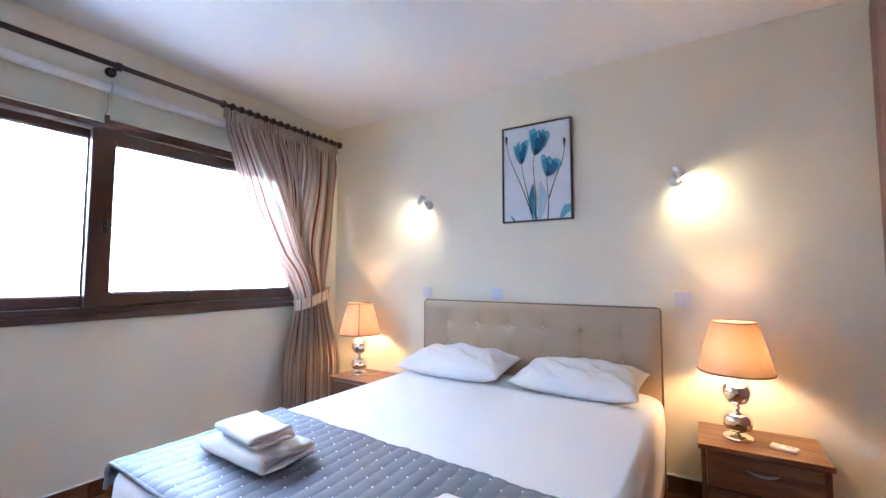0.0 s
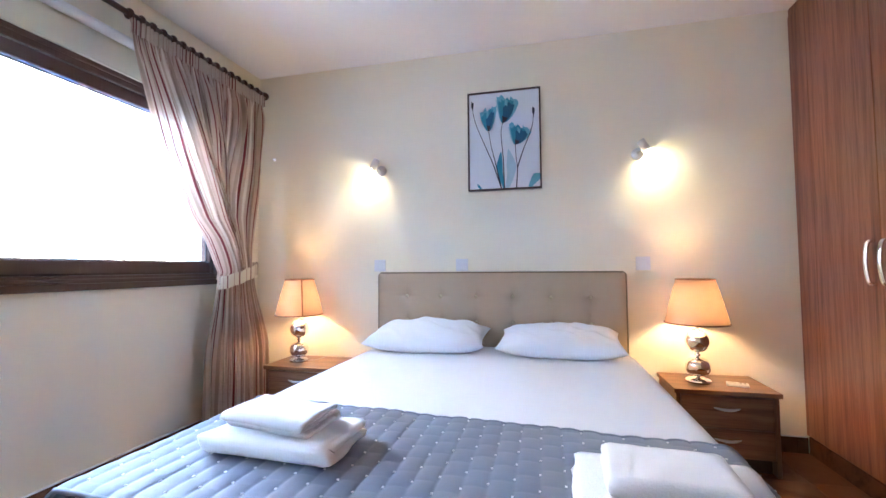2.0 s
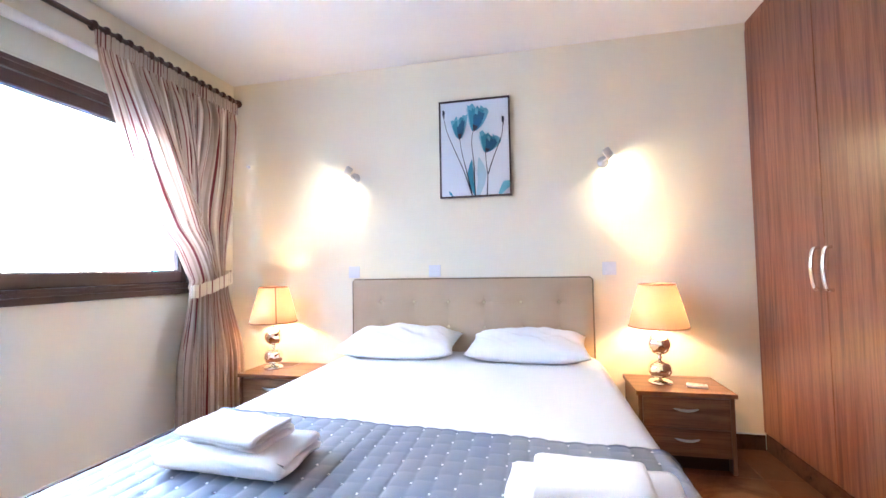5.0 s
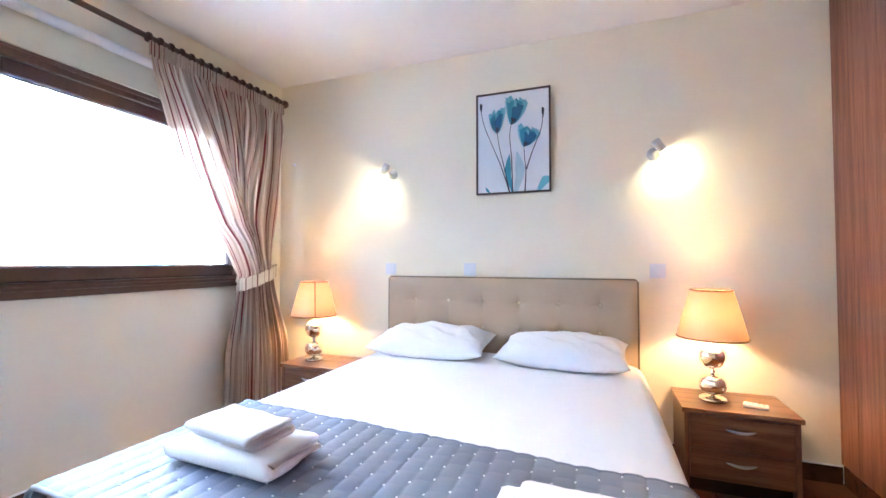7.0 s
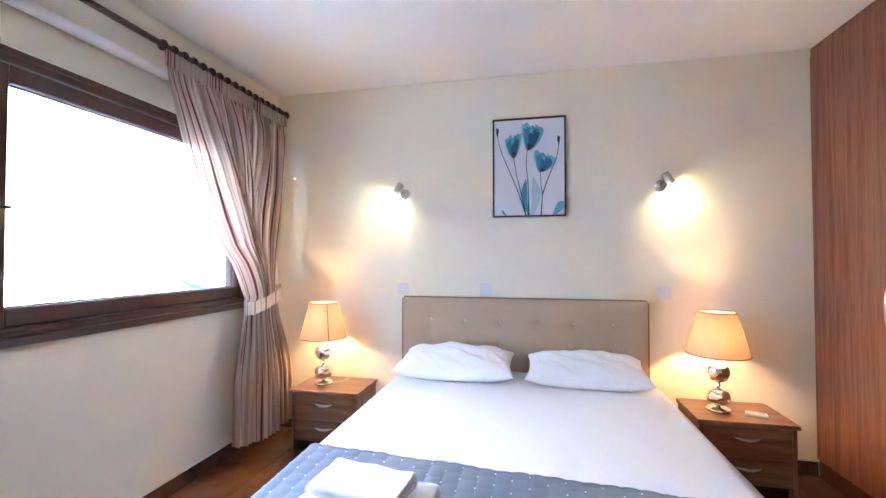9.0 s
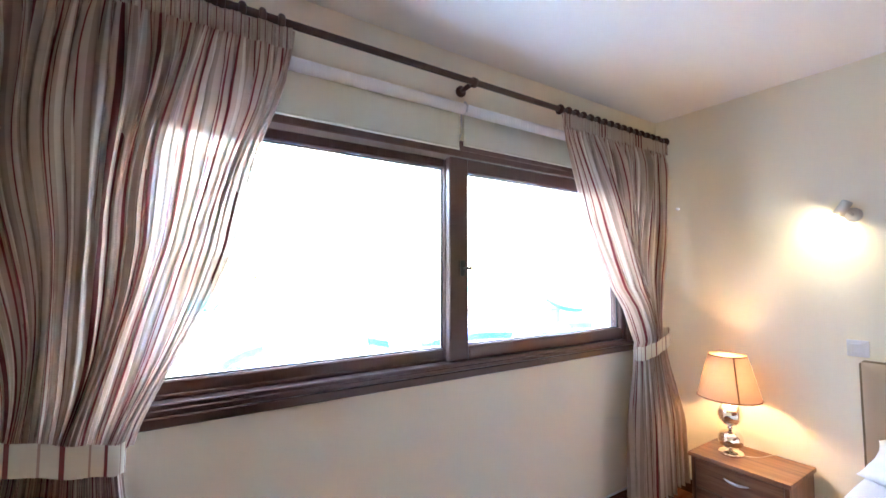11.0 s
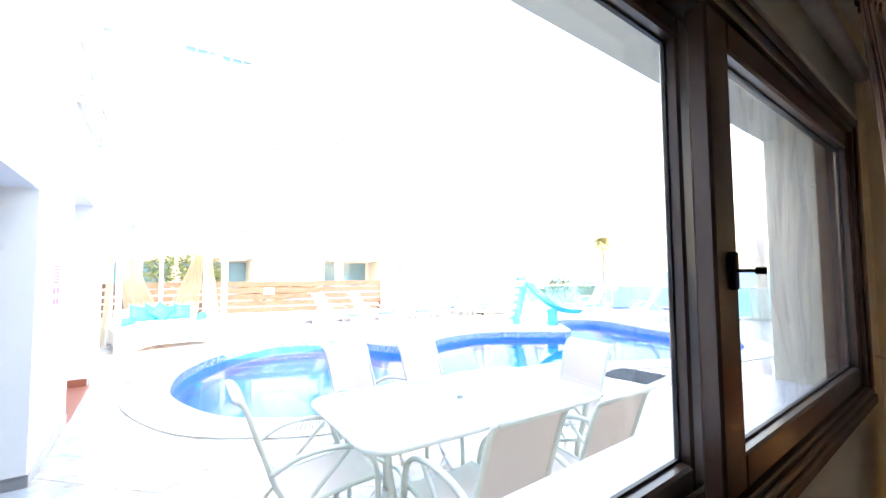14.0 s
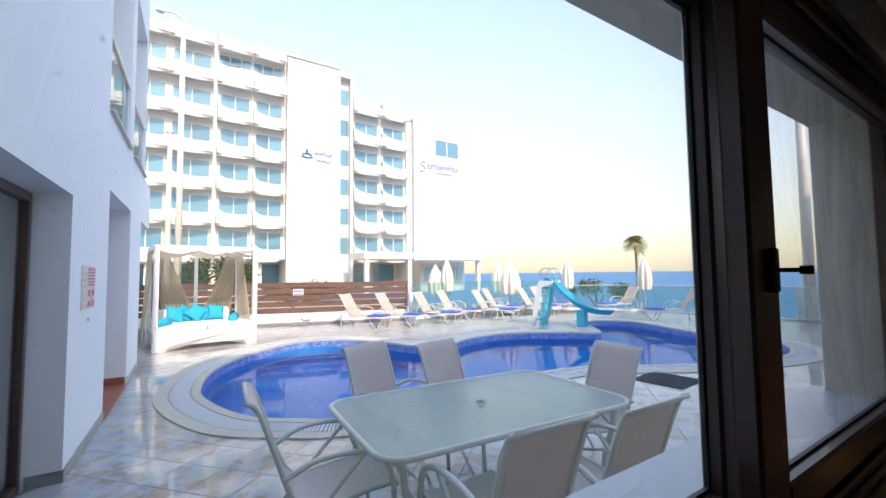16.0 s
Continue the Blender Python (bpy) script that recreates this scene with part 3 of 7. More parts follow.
# ---- the room ----
RX, RY, CEIL = 3.72, -4.25, 2.62      # right wall, back wall, ceiling
WIN_Y0, WIN_Y1, WIN_Z0, WIN_Z1 = -3.24, -0.40, 1.0, 2.13
OUT_X = -0.30
BLD_TOP = 7.0

# outer wall with the window opening
bm = boxes([(OUT_X, 0, RY - 0.2, WIN_Y0, -0.3, CEIL), (OUT_X, 0, WIN_Y1, 0.0, -0.3, CEIL),
            (OUT_X, 0, WIN_Y0, WIN_Y1, -0.3, WIN_Z0), (OUT_X, 0, WIN_Y0, WIN_Y1, WIN_Z1, CEIL)])
bmesh.ops.remove_doubles(bm, verts=bm.verts, dist=1e-4)
structure("wall_window", bm, "wall", "cream-painted plaster wall with a wide window opening", "wall")
structure("wall_bed", box(OUT_X, RX + 0.2, 0.0, 0.2, -0.3, CEIL), "wall", "cream-painted plaster wall behind the bed headboard", "wall")
structure("wall_wardrobe_side", box(RX + 0.55, RX + 0.75, RY - 0.2, 0.0, -0.3, CEIL), "wall", "cream-painted plaster wall behind the wardrobe", "wall")
structure("wall_back", box(0, RX + 0.55, RY - 0.2, RY, -0.3, CEIL), "wall", "plain cream-painted plaster wall", "wall")
structure("ceiling", box(OUT_X, RX + 0.75, RY - 0.2, 0.2, CEIL + 0.001, CEIL + 0.3), "ceiling", "smooth white-painted plaster ceiling", "ceiling")
structure("floor", box(0, RX + 0.55, RY, 0.0, -0.3, -0.012), "grout_in", "polished brown marble tile floor", "floor")

# window: outer frame, two sashes on two tracks, panes
bm = boxes([(-0.11, 0.012, WIN_Y0, WIN_Y0 + 0.055, WIN_Z0, WIN_Z1), (-0.11, 0.012, WIN_Y1 - 0.055, WIN_Y1, WIN_Z0, WIN_Z1),
            (-0.11, 0.012, WIN_Y0 + 0.055, WIN_Y1 - 0.055, WIN_Z0, WIN_Z0 + 0.052), (-0.11, 0.012, WIN_Y0 + 0.055, WIN_Y1 - 0.055, WIN_Z1 - 0.05, WIN_Z1),
            (-0.055, -0.047, WIN_Y0 + 0.055, WIN_Y1 - 0.055, WIN_Z0 + 0.052, WIN_Z0 + 0.07)], 0.004)
window = structure("window_1", bm, "frame", "dark brown sliding window frame in a cream wall", "window")
bm = boxes([(0.0, 0.030, WIN_Y0 - 0.03, WIN_Y1 + 0.03, WIN_Z0 - 0.022, WIN_Z0 + 0.014), (0.012, 0.022, WIN_Y0 - 0.03, WIN_Y1 + 0.03, WIN_Z0 + 0.014, WIN_Z0 + 0.036),
            (0.012, 0.022, WIN_Y0 - 0.03, WIN_Y1 + 0.03, WIN_Z1 - 0.02, WIN_Z1 + 0.03), (0.012, 0.022, WIN_Y0 - 0.03, WIN_Y0 + 0.02, WIN_Z0 + 0.036, WIN_Z1 - 0.02),
            (0.012, 0.022, WIN_Y1 - 0.02, WIN_Y1 + 0.03, WIN_Z0 + 0.036, WIN_Z1 - 0.02)], 0.004)
part("window_trim", bm, "frame", window, "raised dark brown trim round the window")


def sash(parent, x0, x1, ya, yb, za, zb, gya, gyb, gza, gzb):
    bm = boxes([(x0, x1, ya, gya, za, zb), (x0, x1, gyb, yb, za, zb), (x0, x1, gya, gyb, za, gza), (x0, x1, gya, gyb, gzb, zb)], 0.006)
    s = part("sash", bm, "frame", parent, "dark brown sliding sash")
    g = boxes([(x0 + 0.008, x0 + 0.016, gya - 0.004, gya + 0.006, gza, gzb), (x0 + 0.008, x0 + 0.016, gyb - 0.006, gyb + 0.004, gza, gzb),
               (x0 + 0.008, x0 + 0.016, gya, gyb, gza - 0.004, gza + 0.006), (x0 + 0.008, x0 + 0.016, gya, gyb, gzb - 0.006, gzb + 0.004)])
    part("gasket", g, "black", s)
    p = part("pane", box(x0 + 0.010, x0 + 0.014, gya, gyb, gza, gzb), "glass", s, "clear glass pane with water spots")
    p.visible_shadow = False
    return s


sash_r = sash(window, -0.042, 0.0, -1.872, -0.456, 1.055, 2.078, -1.757, -0.492, 1.128, 2.005)
sash_l = sash(window, -0.104, -0.062, -3.184, -1.768, 1.055, 2.078, -3.11, -1.862, 1.112, 2.030)
bm = box(0.0, 0.012, -1.812, -1.786, 1.475, 1.555, bevel=0.003)
tube([(0.01, -1.80, 1.515), (0.04, -1.79, 1.515)], 0.004, 8, bm)
tube([(0.04, -1.79, 1.515), (0.058, -1.784, 1.515)], 0.008, 10, bm)
part("window_latch", bm, "black", window, "small black window latch", True)

# outside sill and reveal
structure("window_sill", box(-0.36, -0.11, WIN_Y0 - 0.02, WIN_Y1 + 0.06, 0.985, 1.012, bevel=0.004), "concrete", "pale grey marble outside window sill", "window sill")

# two short roller blinds above the window
for ya, yb, zb in ((-3.2, -1.824, 2.115), (-1.816, -0.42, 2.140)):
    b = thing("roller_blind", (0.05, 0, 0), "rolled-up pale green roller blind above the window", "roller blind", "roller blinds")
    part("roll", tube([(0.0, ya, 2.312), (0.0, yb, 2.312)], 0.027, 20), "tube", b, "white fabric roll", True)
    part("fabric", box(-0.026, -0.022, ya + 0.01, yb - 0.01, zb, 2.312), "blind", b, "pale green hanging blind fabric")
    part("bottom_bar", tube([(-0.024, ya + 0.01, zb), (-0.024, yb - 0.01, zb)], 0.007, 8), "blind", b)
hk = thing("blind_bracket", (0.0, -1.82, 0), "grey metal blind bracket hook", "bracket")
part("hook", tube([(0.004, 0, 2.17), (0.03, 0, 2.2), (0.026, 0, 2.28), (0.03, 0, 2.335), (0.06, 0, 2.345), (0.08, 0, 2.32), (0.07, 0, 2.29)], 0.005, 8), "satin", hk, smooth=True)

# curtain rod
rod = thing("curtain_rod", (0.122, 0, 2.425), "dark-stained wooden curtain rod with ball ends above the window", "curtain rod")
part("pole", tube([(0, -3.86, 0), (0, -0.12, 0)], 0.0155, 14), "rod", rod, smooth=True)
for y in (-3.875, -0.105):
    part("finial", tube([(0, y - 0.032, 0), (0, y - 0.027, 0), (0, y - 0.012, 0), (0, y + 0.006, 0), (0, y + 0.02, 0), (0, y + 0.03, 0)], [0.004, 0.017, 0.028, 0.031, 0.024, 0.014], 18), "rod", rod, "round wooden end knob", True)
for y in (-1.81, -3.8, -0.16):
    bm = tube([(-0.118, y, -0.004), (-0.02, y, 0.0)], 0.012, 12)
    tube([(-0.121, y, -0.004), (-0.107, y, -0.004)], 0.028, 16, bm)
    tube([(-0.004, y - 0.012, 0.0), (-0.004, y + 0.012, 0.0)], 0.024, 14, bm)
    part("bracket", bm, "rod", rod, "wooden wall bracket", True)


# curtains
def curtain(name, label, ytop, ytie, ybot, ztop, ztie, zbot, side, folds, width, seed, overlap, xc=0.122):
    """ytop, ytie, ybot: (outer, inner) edges; side: how the inner edge falls, rows of (height, y)."""
    c = thing(name, (0, 0, 0), label, "curtain", "window curtains")
    rng = random.Random(seed)
    ph = [rng.uniform(0, 6.28) for _ in range(8)]

    def fold(u, s):
        a = 2 * math.pi * folds * (u + 0.002 * math.sin(3.1 * s + ph[0]) + 0.012 * math.sin(9 * u + ph[1]))
        s1 = math.sin(a)
        return math.copysign(abs(s1) ** 0.7, s1) * 0.66 + 0.16 * math.sin(3.1 * a + ph[7]) + 0.28 * math.sin(2.3 * a + ph[2] + 0.35 * s) + 0.22 * math.sin(0.37 * a + ph[3] - 0.4 * s)

    def upper(u, v):
        z = lerp(ztop, ztie, v)
        zi = lerp(ztop, ztie + (0.0 if side is None else 0.0), v)
        inner = table_at(side, z)
        outer = lerp(ytop[0], ytie[0], ease(v * 1.0) ** 1.6)
        lap = overlap * ease(v / 0.9)
        uu = u + lap * math.sin(2 * math.pi * u) + 0.012 * math.sin(7 * u * math.pi + ph[4] + 3 * v) * math.sin(math.pi * v)
        y = lerp(outer, inner, uu)
        sag = 0.06 * math.sin(math.pi * u) * math.sin(math.pi * v)
        amp = lerp(0.046, 0.028, v) * (0.12 + 0.88 * ease(min(1, v / 0.14))) * (1 - 0.3 * math.exp(-((v - 1) / 0.05) ** 2))
        tilt = 0.05 * (1 - u) * ease(v) * (1 if zi else 1)
        amp *= 0.75 + 0.75 * noise.noise(Vector((u * 6, v * 1.6, seed))) + 0.25 * math.sin(5 * u + ph[6])
        x = xc + 0.028 + amp * fold(u, v * 3) + 0.008 * math.sin(30 * u + 9 * v + ph[5]) * math.sin(math.pi * v) + 0.03 * math.sin(math.pi * u) * v
        x += 0.16 * overlap * ease(v) * (ease((u - 0.32) / 0.36) - 0.4) * (1 - ease((v - 0.85) / 0.15) * 0.6)
        x += 0.07 * overlap * u * ease(v / 0.4) * (1 - 0.7 * ease((v - 0.8) / 0.2))
        pinch = 0.010 * (inner - outer) / 0.9 * math.sin(4 * math.pi * folds * u + ph[0]) * ease(v / 0.2)
        return (x, y + pinch + 0.008 * math.sin(11 * v + 20 * u), z - sag * 0.3 + tilt)

    def lower(u, v):
        z = lerp(ztie, zbot, v) + 0.05 * (1 - u) * (1 - v) + 0.012 * math.sin(9 * u + ph[6]) * v
        w = ease(min(1, v * 1.6)) * 0.75 + 0.25 * v
        y = lerp(lerp(ytie[0], ybot[0], w), lerp(ytie[1], ybot[1], w), u)
        amp = lerp(0.018, 0.055, w)
        x = xc + 0.028 + amp * fold(u, 3 + 1.2 * v) + 0.03 * math.sin(math.pi * u) + 0.03 * w
        return (x, y, z)

    part("upper_drape", grid_mesh(220, 60, upper, lambda u, v: (u * width, v * 1.4)), "curtain", c, "sheer fabric with thin dark red stripes", True)
    part("lower_drape", grid_mesh(220, 30, lower, lambda u, v: (u * width, 1.4 + v)), "curtain", c, "gathered sheer fabric with dark red stripes", True)

    def heading(u, v):
        y = lerp(ytop[0], ytop[1], u)
        x = xc + 0.044 + 0.009 * math.sin(2 * math.pi * folds * 2.6 * u + ph[0]) + 0.005 * math.sin(71 * u)
        return (x, y, ztop - 0.004 - 0.08 * v + 0.006 * math.sin(2 * math.pi * folds * 2.6 * u))

    part("heading", grid_mesh(260, 3, heading, lambda u, v: (u * width, v * 0.09)), "curtain_tape", c, "pleated cream heading tape", True)
    # tieback band round the gathered cloth
    h = 0.085
    yc, half = (ytie[0] + ytie[1]) / 2, abs(ytie[1] - ytie[0]) / 2 + 0.012
    up = ytie[0] > ytie[1]

    def band(u, v):
        a = 2 * math.pi * u
        y = yc + half * math.cos(a)
        k = (y - yc) / half * (1 if up else -1)
        return (xc + 0.05 + 0.062 * math.sin(a), y, ztie + 0.03 + 0.05 * k - h * 0.5 + h * v + 0.003 * math.sin(9 * a))

    part("tieback", grid_mesh(64, 3, band, lambda u, v: (u * half * 4.4, v * h), closed_u=True), "tie", c, "striped cream fabric tieback", True)
    hook_y = yc + (half + 0.05) * (1 if up else -1)
    part("tie_cord", tube([(xc + 0.05, yc + half * (1 if up else -1), ztie + 0.07), (0.06, hook_y, ztie + 0.11), (0.004, hook_y, ztie + 0.13)], 0.004, 6), "tie", c)
    n = 16
    for k in range(n):
        y = lerp(ytop[0], ytop[1], (k + 0.5) / n)
        part("ring", tube([(xc, y + d, 2.424) for d in (-0.013, -0.010, -0.004, 0.004, 0.010, 0.013)], [0.018, 0.025, 0.0285, 0.0285, 0.025, 0.018], 16), "rod", c, "dark rounded wooden curtain ring", True)
    return c


SIDE_R = [(0.98, -0.60), (1.06, -0.57), (1.15, -0.63), (1.28, -0.72), (1.40, -0.84), (1.58, -0.94), (1.77, -1.03), (2.04, -1.12), (2.25, -1.19), (2.42, -1.23)]
SIDE_L = [(0.98, -3.10), (1.04, -3.08), (1.24, -2.99), (1.43, -2.91), (1.58, -2.855), (1.89, -2.78), (2.06, -2.73), (2.2, -2.70), (2.42, -2.67)]
curtain("curtain", "sheer beige curtain with dark red stripes tied back beside the bed", (-0.17, -1.23), (-0.25, -0.57), (-0.13, -0.68), 2.388, 1.01, 0.13, SIDE_R, 15, 2.6, 4, 0.19)
curtain("curtain", "sheer beige red-striped curtain tied back at the window sill", (-3.74, -2.68), (-3.46, -3.13), (-3.62, -3.05), 2.388, 0.98, 0.13, SIDE_L, 19, 2.6, 9, 0.02)

# wardrobe
wr = thing("wardrobe", (0, 0, 0), "full-height reddish walnut fitted wardrobe with chrome bow handles", "wardrobe")
# carcass coloured near-black, so the slits between doors carry painted shade
part("carcass", box(3.690, RX + 0.545, -3.93, -0.003, 0.0, CEIL - 0.002), "gap_shade", wr)
ys = [-0.17, -0.632, -1.092, -1.552, -2.012, -2.472, -2.932, -3.392, -3.852]
for i, (a, b) in enumerate(zip(ys, ys[1:])):
    d = part("door", box(3.665, 3.687, b + 0.0015, a - 0.0015, 0.105, CEIL - 0.055, bevel=0.0015), "wardrobe", wr, "plain walnut-grain door")
    hy = (b + 0.042) if i % 2 == 0 else (a - 0.042)
    pts = smooth_path([(3.664, hy, 0.99), (3.644, hy, 0.992), (3.634, hy, 1.02), (3.628, hy, 1.087), (3.634, hy, 1.155), (3.644, hy, 1.182), (3.664, hy, 1.185)], 4)
    part("handle", tube(pts, [0.008] * len(pts), 10, flat=1.3), "chrome", d, "chrome bow handle", True)
part("side_filler", box(3.667, 3.687, -0.168, -0.004, 0.105, CEIL - 0.055, bevel=0.001), "wardrobe", wr, "narrow walnut-grain filler panel")
part("top_filler", box(3.672, 3.688, -3.92, -0.004, CEIL - 0.052, CEIL - 0.003, bevel=0.001), "wardrobe", wr, "walnut-grain filler strip at the ceiling")
structure("baseboard_wardrobe", box(3.672, 3.689, -3.93, -0.014, -0.011, 0.098), "skirt", "brown tile plinth under the wardrobe", "skirting")

# skirting tiles
bm = bmesh.new()
x = 0.016
while x < 3.66:
    add_box(bm, x + 0.001, min(x + 0.449, 3.670), -0.012, -0.0005, -0.011, 0.09, bevel=0.0015)
    x += 0.45
structure("baseboard_bed", bm, "skirt", "dark brown marble skirting tiles", "skirting")
bm = bmesh.new()
y = -0.016
while y > RY:
    add_box(bm, 0.0005, 0.012, max(y - 0.449, RY + 0.001), y - 0.001, -0.011, 0.09, bevel=0.0015)
    y -= 0.45
structure("baseboard_window", bm, "skirt", "dark brown marble skirting tiles", "skirting")
structure("trim", boxes([(0.016, 3.665, -0.0135, -0.0005, 0.0905, 0.094), (0.0005, 0.0135, RY + 0.01, -0.014, 0.0905, 0.094)]), "white_plastic", "thin white sealant line on the skirting", "trim")

# bed
BX0, BX1, BY0 = 1.092, 2.732, -2.15
bed = thing("bed", (1.85, -1.0, 0), "double bed with beige button-tufted headboard and fitted white sheet", "bed")
BO = Matrix.Translation((-1.85, 1.0, 0))


def world_part(name, bm, material, parent, label="", smooth=False):
    bmesh.ops.transform(bm, matrix=Matrix.Translation(-parent.matrix_basis.translation), verts=bm.verts)
    return part(name, bm, material, parent, label, smooth)


HBX0, HBX1, HBZ = 1.062, 2.712, 1.045
buttons = [(HBX0 + 0.212 + 0.2455 * i, 0.885) for i in range(6)] + [(HBX0 + 0.212 + 0.2455 * i, 0.715) for i in range(6)]


def tufted(u, v):
    x, z = lerp(HBX0 + 0.004, HBX1 - 0.004, u), lerp(0.12, HBZ - 0.004, v)
    d = 0.0
    for bx, bz in buttons:
        r2 = (x - bx) ** 2 + (z - bz) ** 2
        d += 0.010 * math.exp(-r2 / 0.0011) + 0.008 * math.exp(-r2 / 0.008)
        dx = abs(x - bx)
        if dx < 0.11:
            d += 0.004 * math.exp(-((z - bz) / 0.007) ** 2) * (1 - dx / 0.11)
        dz = abs(z - bz)
        if dz < 0.09:
            d += 0.0035 * math.exp(-((x - bx) / 0.007) ** 2) * (1 - dz / 0.09)
    e = min(x - HBX0, HBX1 - x, HBZ - z, 0.06) / 0.06
    puff = 0.018 * math.sqrt(max(0.0, 1 - (1 - max(0, e)) ** 2))
    return (x, -0.066 - puff + d + 0.0012 * noise.noise(Vector((x * 9, z * 9, 1))), z)


world_part("headboard", grid_mesh(200, 110, lambda u, v: tufted(1 - u, v)), "leather", bed, "beige faux-leather tufted headboard", True)
hb = [o for o in bed.children][0]
part("headboard_back", box(HBX0 - 1.85, HBX1 - 1.85, 1.0 - 0.062, 1.0 - 0.006, 0.06, HBZ, bevel=0.008, seg=2), "leather", bed)
rim = [(HBX0, -0.068, 0.1), (HBX0, -0.068, HBZ - 0.015), (HBX0 + 0.015, -0.068, HBZ), (HBX1 - 0.015, -0.068, HBZ), (HBX1, -0.068, HBZ - 0.015), (HBX1, -0.068, 0.1)]
world_part("piping", tube(rim, 0.006, 8), "piping", bed, "olive piping", True)
for bx, bz in buttons:
    px, py, pz = tufted((bx - HBX0 - 0.004) / (HBX1 - HBX0 - 0.008), (bz - 0.12) / (HBZ - 0.124))
    bmb = bmesh.new()
    bmesh.ops.create_uvsphere(bmb, u_segments=12, v_segments=8, radius=0.0115)
    bmesh.ops.transform(bmb, matrix=Matrix.Translation((px, py - 0.009, pz)) @ Matrix.Diagonal((1, 0.55, 1, 1)), verts=bmb.verts)
    world_part("button", bmb, "button", bed, "shiny pale covered button", True)
world_part("base", box(BX0 + 0.05, BX1 - 0.05, BY0 + 0.06, -0.07, 0.09, 0.24, bevel=0.01), "room_shade_bed_base", bed)
for fx in (BX0 + 0.14, BX1 - 0.14):
    for fy in (BY0 + 0.16, -0.2):
        world_part("foot", tube([(fx, fy, -0.001), (fx, fy, 0.095)], 0.025, 12), "black", bed, smooth=True)


def rounded_slab(x0, x1, y0, y1, z0, z1, r, nx, ny, top, crown=0.0, seed=0, rough=0.0):
    """A soft block: rounded in plan and at its top edge, with a gentle crown and wrinkles."""
    cx, cy, hx, hy = (x0 + x1) / 2, (y0 + y1) / 2, (x1 - x0) / 2, (y1 - y0) / 2
    rings = []
    n = 4 * (nx + ny)

    def outline(inset, k):
        t = 2 * math.pi * k / n
        c, s = math.cos(t), math.sin(t)
        p = 2 / 16
        X = (hx - inset) * math.copysign(abs(c) ** p, c)
        Y = (hy - inset) * math.copysign(abs(s) ** p, s)
        return X, Y
    bm = bmesh.new()
    levels = [(0.0, z0), (0.0, lerp(z0, z1 - r, 0.4)), (-0.006, lerp(z0, z1 - r, 0.75))]
    for q in range(7):
        a = q * math.pi / 12
        levels.append((r * (1 - math.cos(a)), z1 - r + r * math.sin(a)))
    for q in (0.1, 0.2, 0.35, 0.5, 0.65, 0.8, 0.93):
        levels.append((r + (min(hx, hy) - r) * q, z1))
    for inset, z in levels:
        ring = []
        for k in range(n):
            X, Y = outline(min(inset, min(hx, hy) * 0.985), k)
            w = rough * noise.noise(Vector((cx + X, cy + Y, z)) * 3 + Vector((seed, 0, 0)))
            w2 = crown * max(0, 1 - (X / hx) ** 2) * max(0, 1 - (Y / hy) ** 2) if z >= z1 - 0.001 else 0
            ring.append(bm.verts.new((cx + X + w * (1 if z < z1 - r else 0), cy + Y + w * (1 if z < z1 - r else 0), z + w2 + (w * 0.6 if z >= z1 - r else 0))))
        rings.append(ring)
    for a, b in zip(rings, rings[1:]):
        for k in range(n):
            bm.faces.new((a[k], a[(k + 1) % n], b[(k + 1) % n], b[k]))
    bm.faces.new(rings[-1])
    bm.faces.new(rings[0][::-1])
    return bm


world_part("fitted_sheet", rounded_slab(BX0, BX1, BY0, -0.085, 0.17, 0.562, 0.055, 14, 16, 0.5, 0.008, 3, 0.006), "sheet", bed, "smooth white fitted sheet", True)


# pillows
def pillow(at, w, d, h, rz, seed, tilt=0):
    t = thing("pillow", at, "plump white cotton pillow lying against the headboard", "pillow", "bed pillows", rz)
    rng = random.Random(seed)
    ph = [rng.uniform(0, 6) for _ in range(6)]

    def f(u, v, top):
        a, b = 2 * u - 1, 2 * v - 1
        edge = max(0.0, (1 - abs(a) ** 2.6)) ** 0.5 * max(0.0, (1 - abs(b) ** 2.6)) ** 0.5
        pull = 1 - 0.07 * (1 - abs(b) ** 2) * abs(a) ** 4
        pull2 = 1 - 0.10 * (1 - abs(a) ** 2) * abs(b) ** 4
        x, y = a * w / 2 * pull, b * d / 2 * pull2
        wr2 = 0.012 * math.sin(9 * a + 5 * b + ph[0]) * math.sin(4 * b + ph[1]) + 0.012 * noise.noise(Vector((a * 2.2 + ph[2], b * 2.2, seed)))
        crease = 0.016 * abs(noise.noise(Vector((a * 5 + b * 3, b * 2 - a, seed + 3)))) + 0.010 * abs(noise.noise(Vector((a * 3 - b * 7, a * 4 + b, seed + 8))))
        z = h * (0.62 if top else -0.38) * edge + (wr2 - crease) * edge * (1 if top else 0)
        return (x, y, z + h * 0.38 + 0.012 * (abs(a) ** 6) + y * math.tan(radians(tilt)))

    bm = grid_mesh(56, 40, lambda u, v: f(u, v, True))
    b2 = grid_mesh(56, 40, lambda u, v: f(1 - u, v, False))
    me = bpy.data.meshes.new("tmp")
    b2.to_mesh(me)
    b2.free()
    bm.from_mesh(me)
    bpy.data.meshes.remove(me)
    bmesh.ops.remove_doubles(bm, verts=bm.verts, dist=1e-4)
    part("pillowcase", bm, "sheet", t, "creased white pillowcase", True)
    return t


pillow((1.495, -0.295, 0.568), 0.75, 0.42, 0.175, 1, 2, 7)
pillow((2.295, -0.295, 0.568), 0.71, 0.42, 0.165, -2, 5, 7)

# quilted runner over the foot of the bed
CH = 0.058


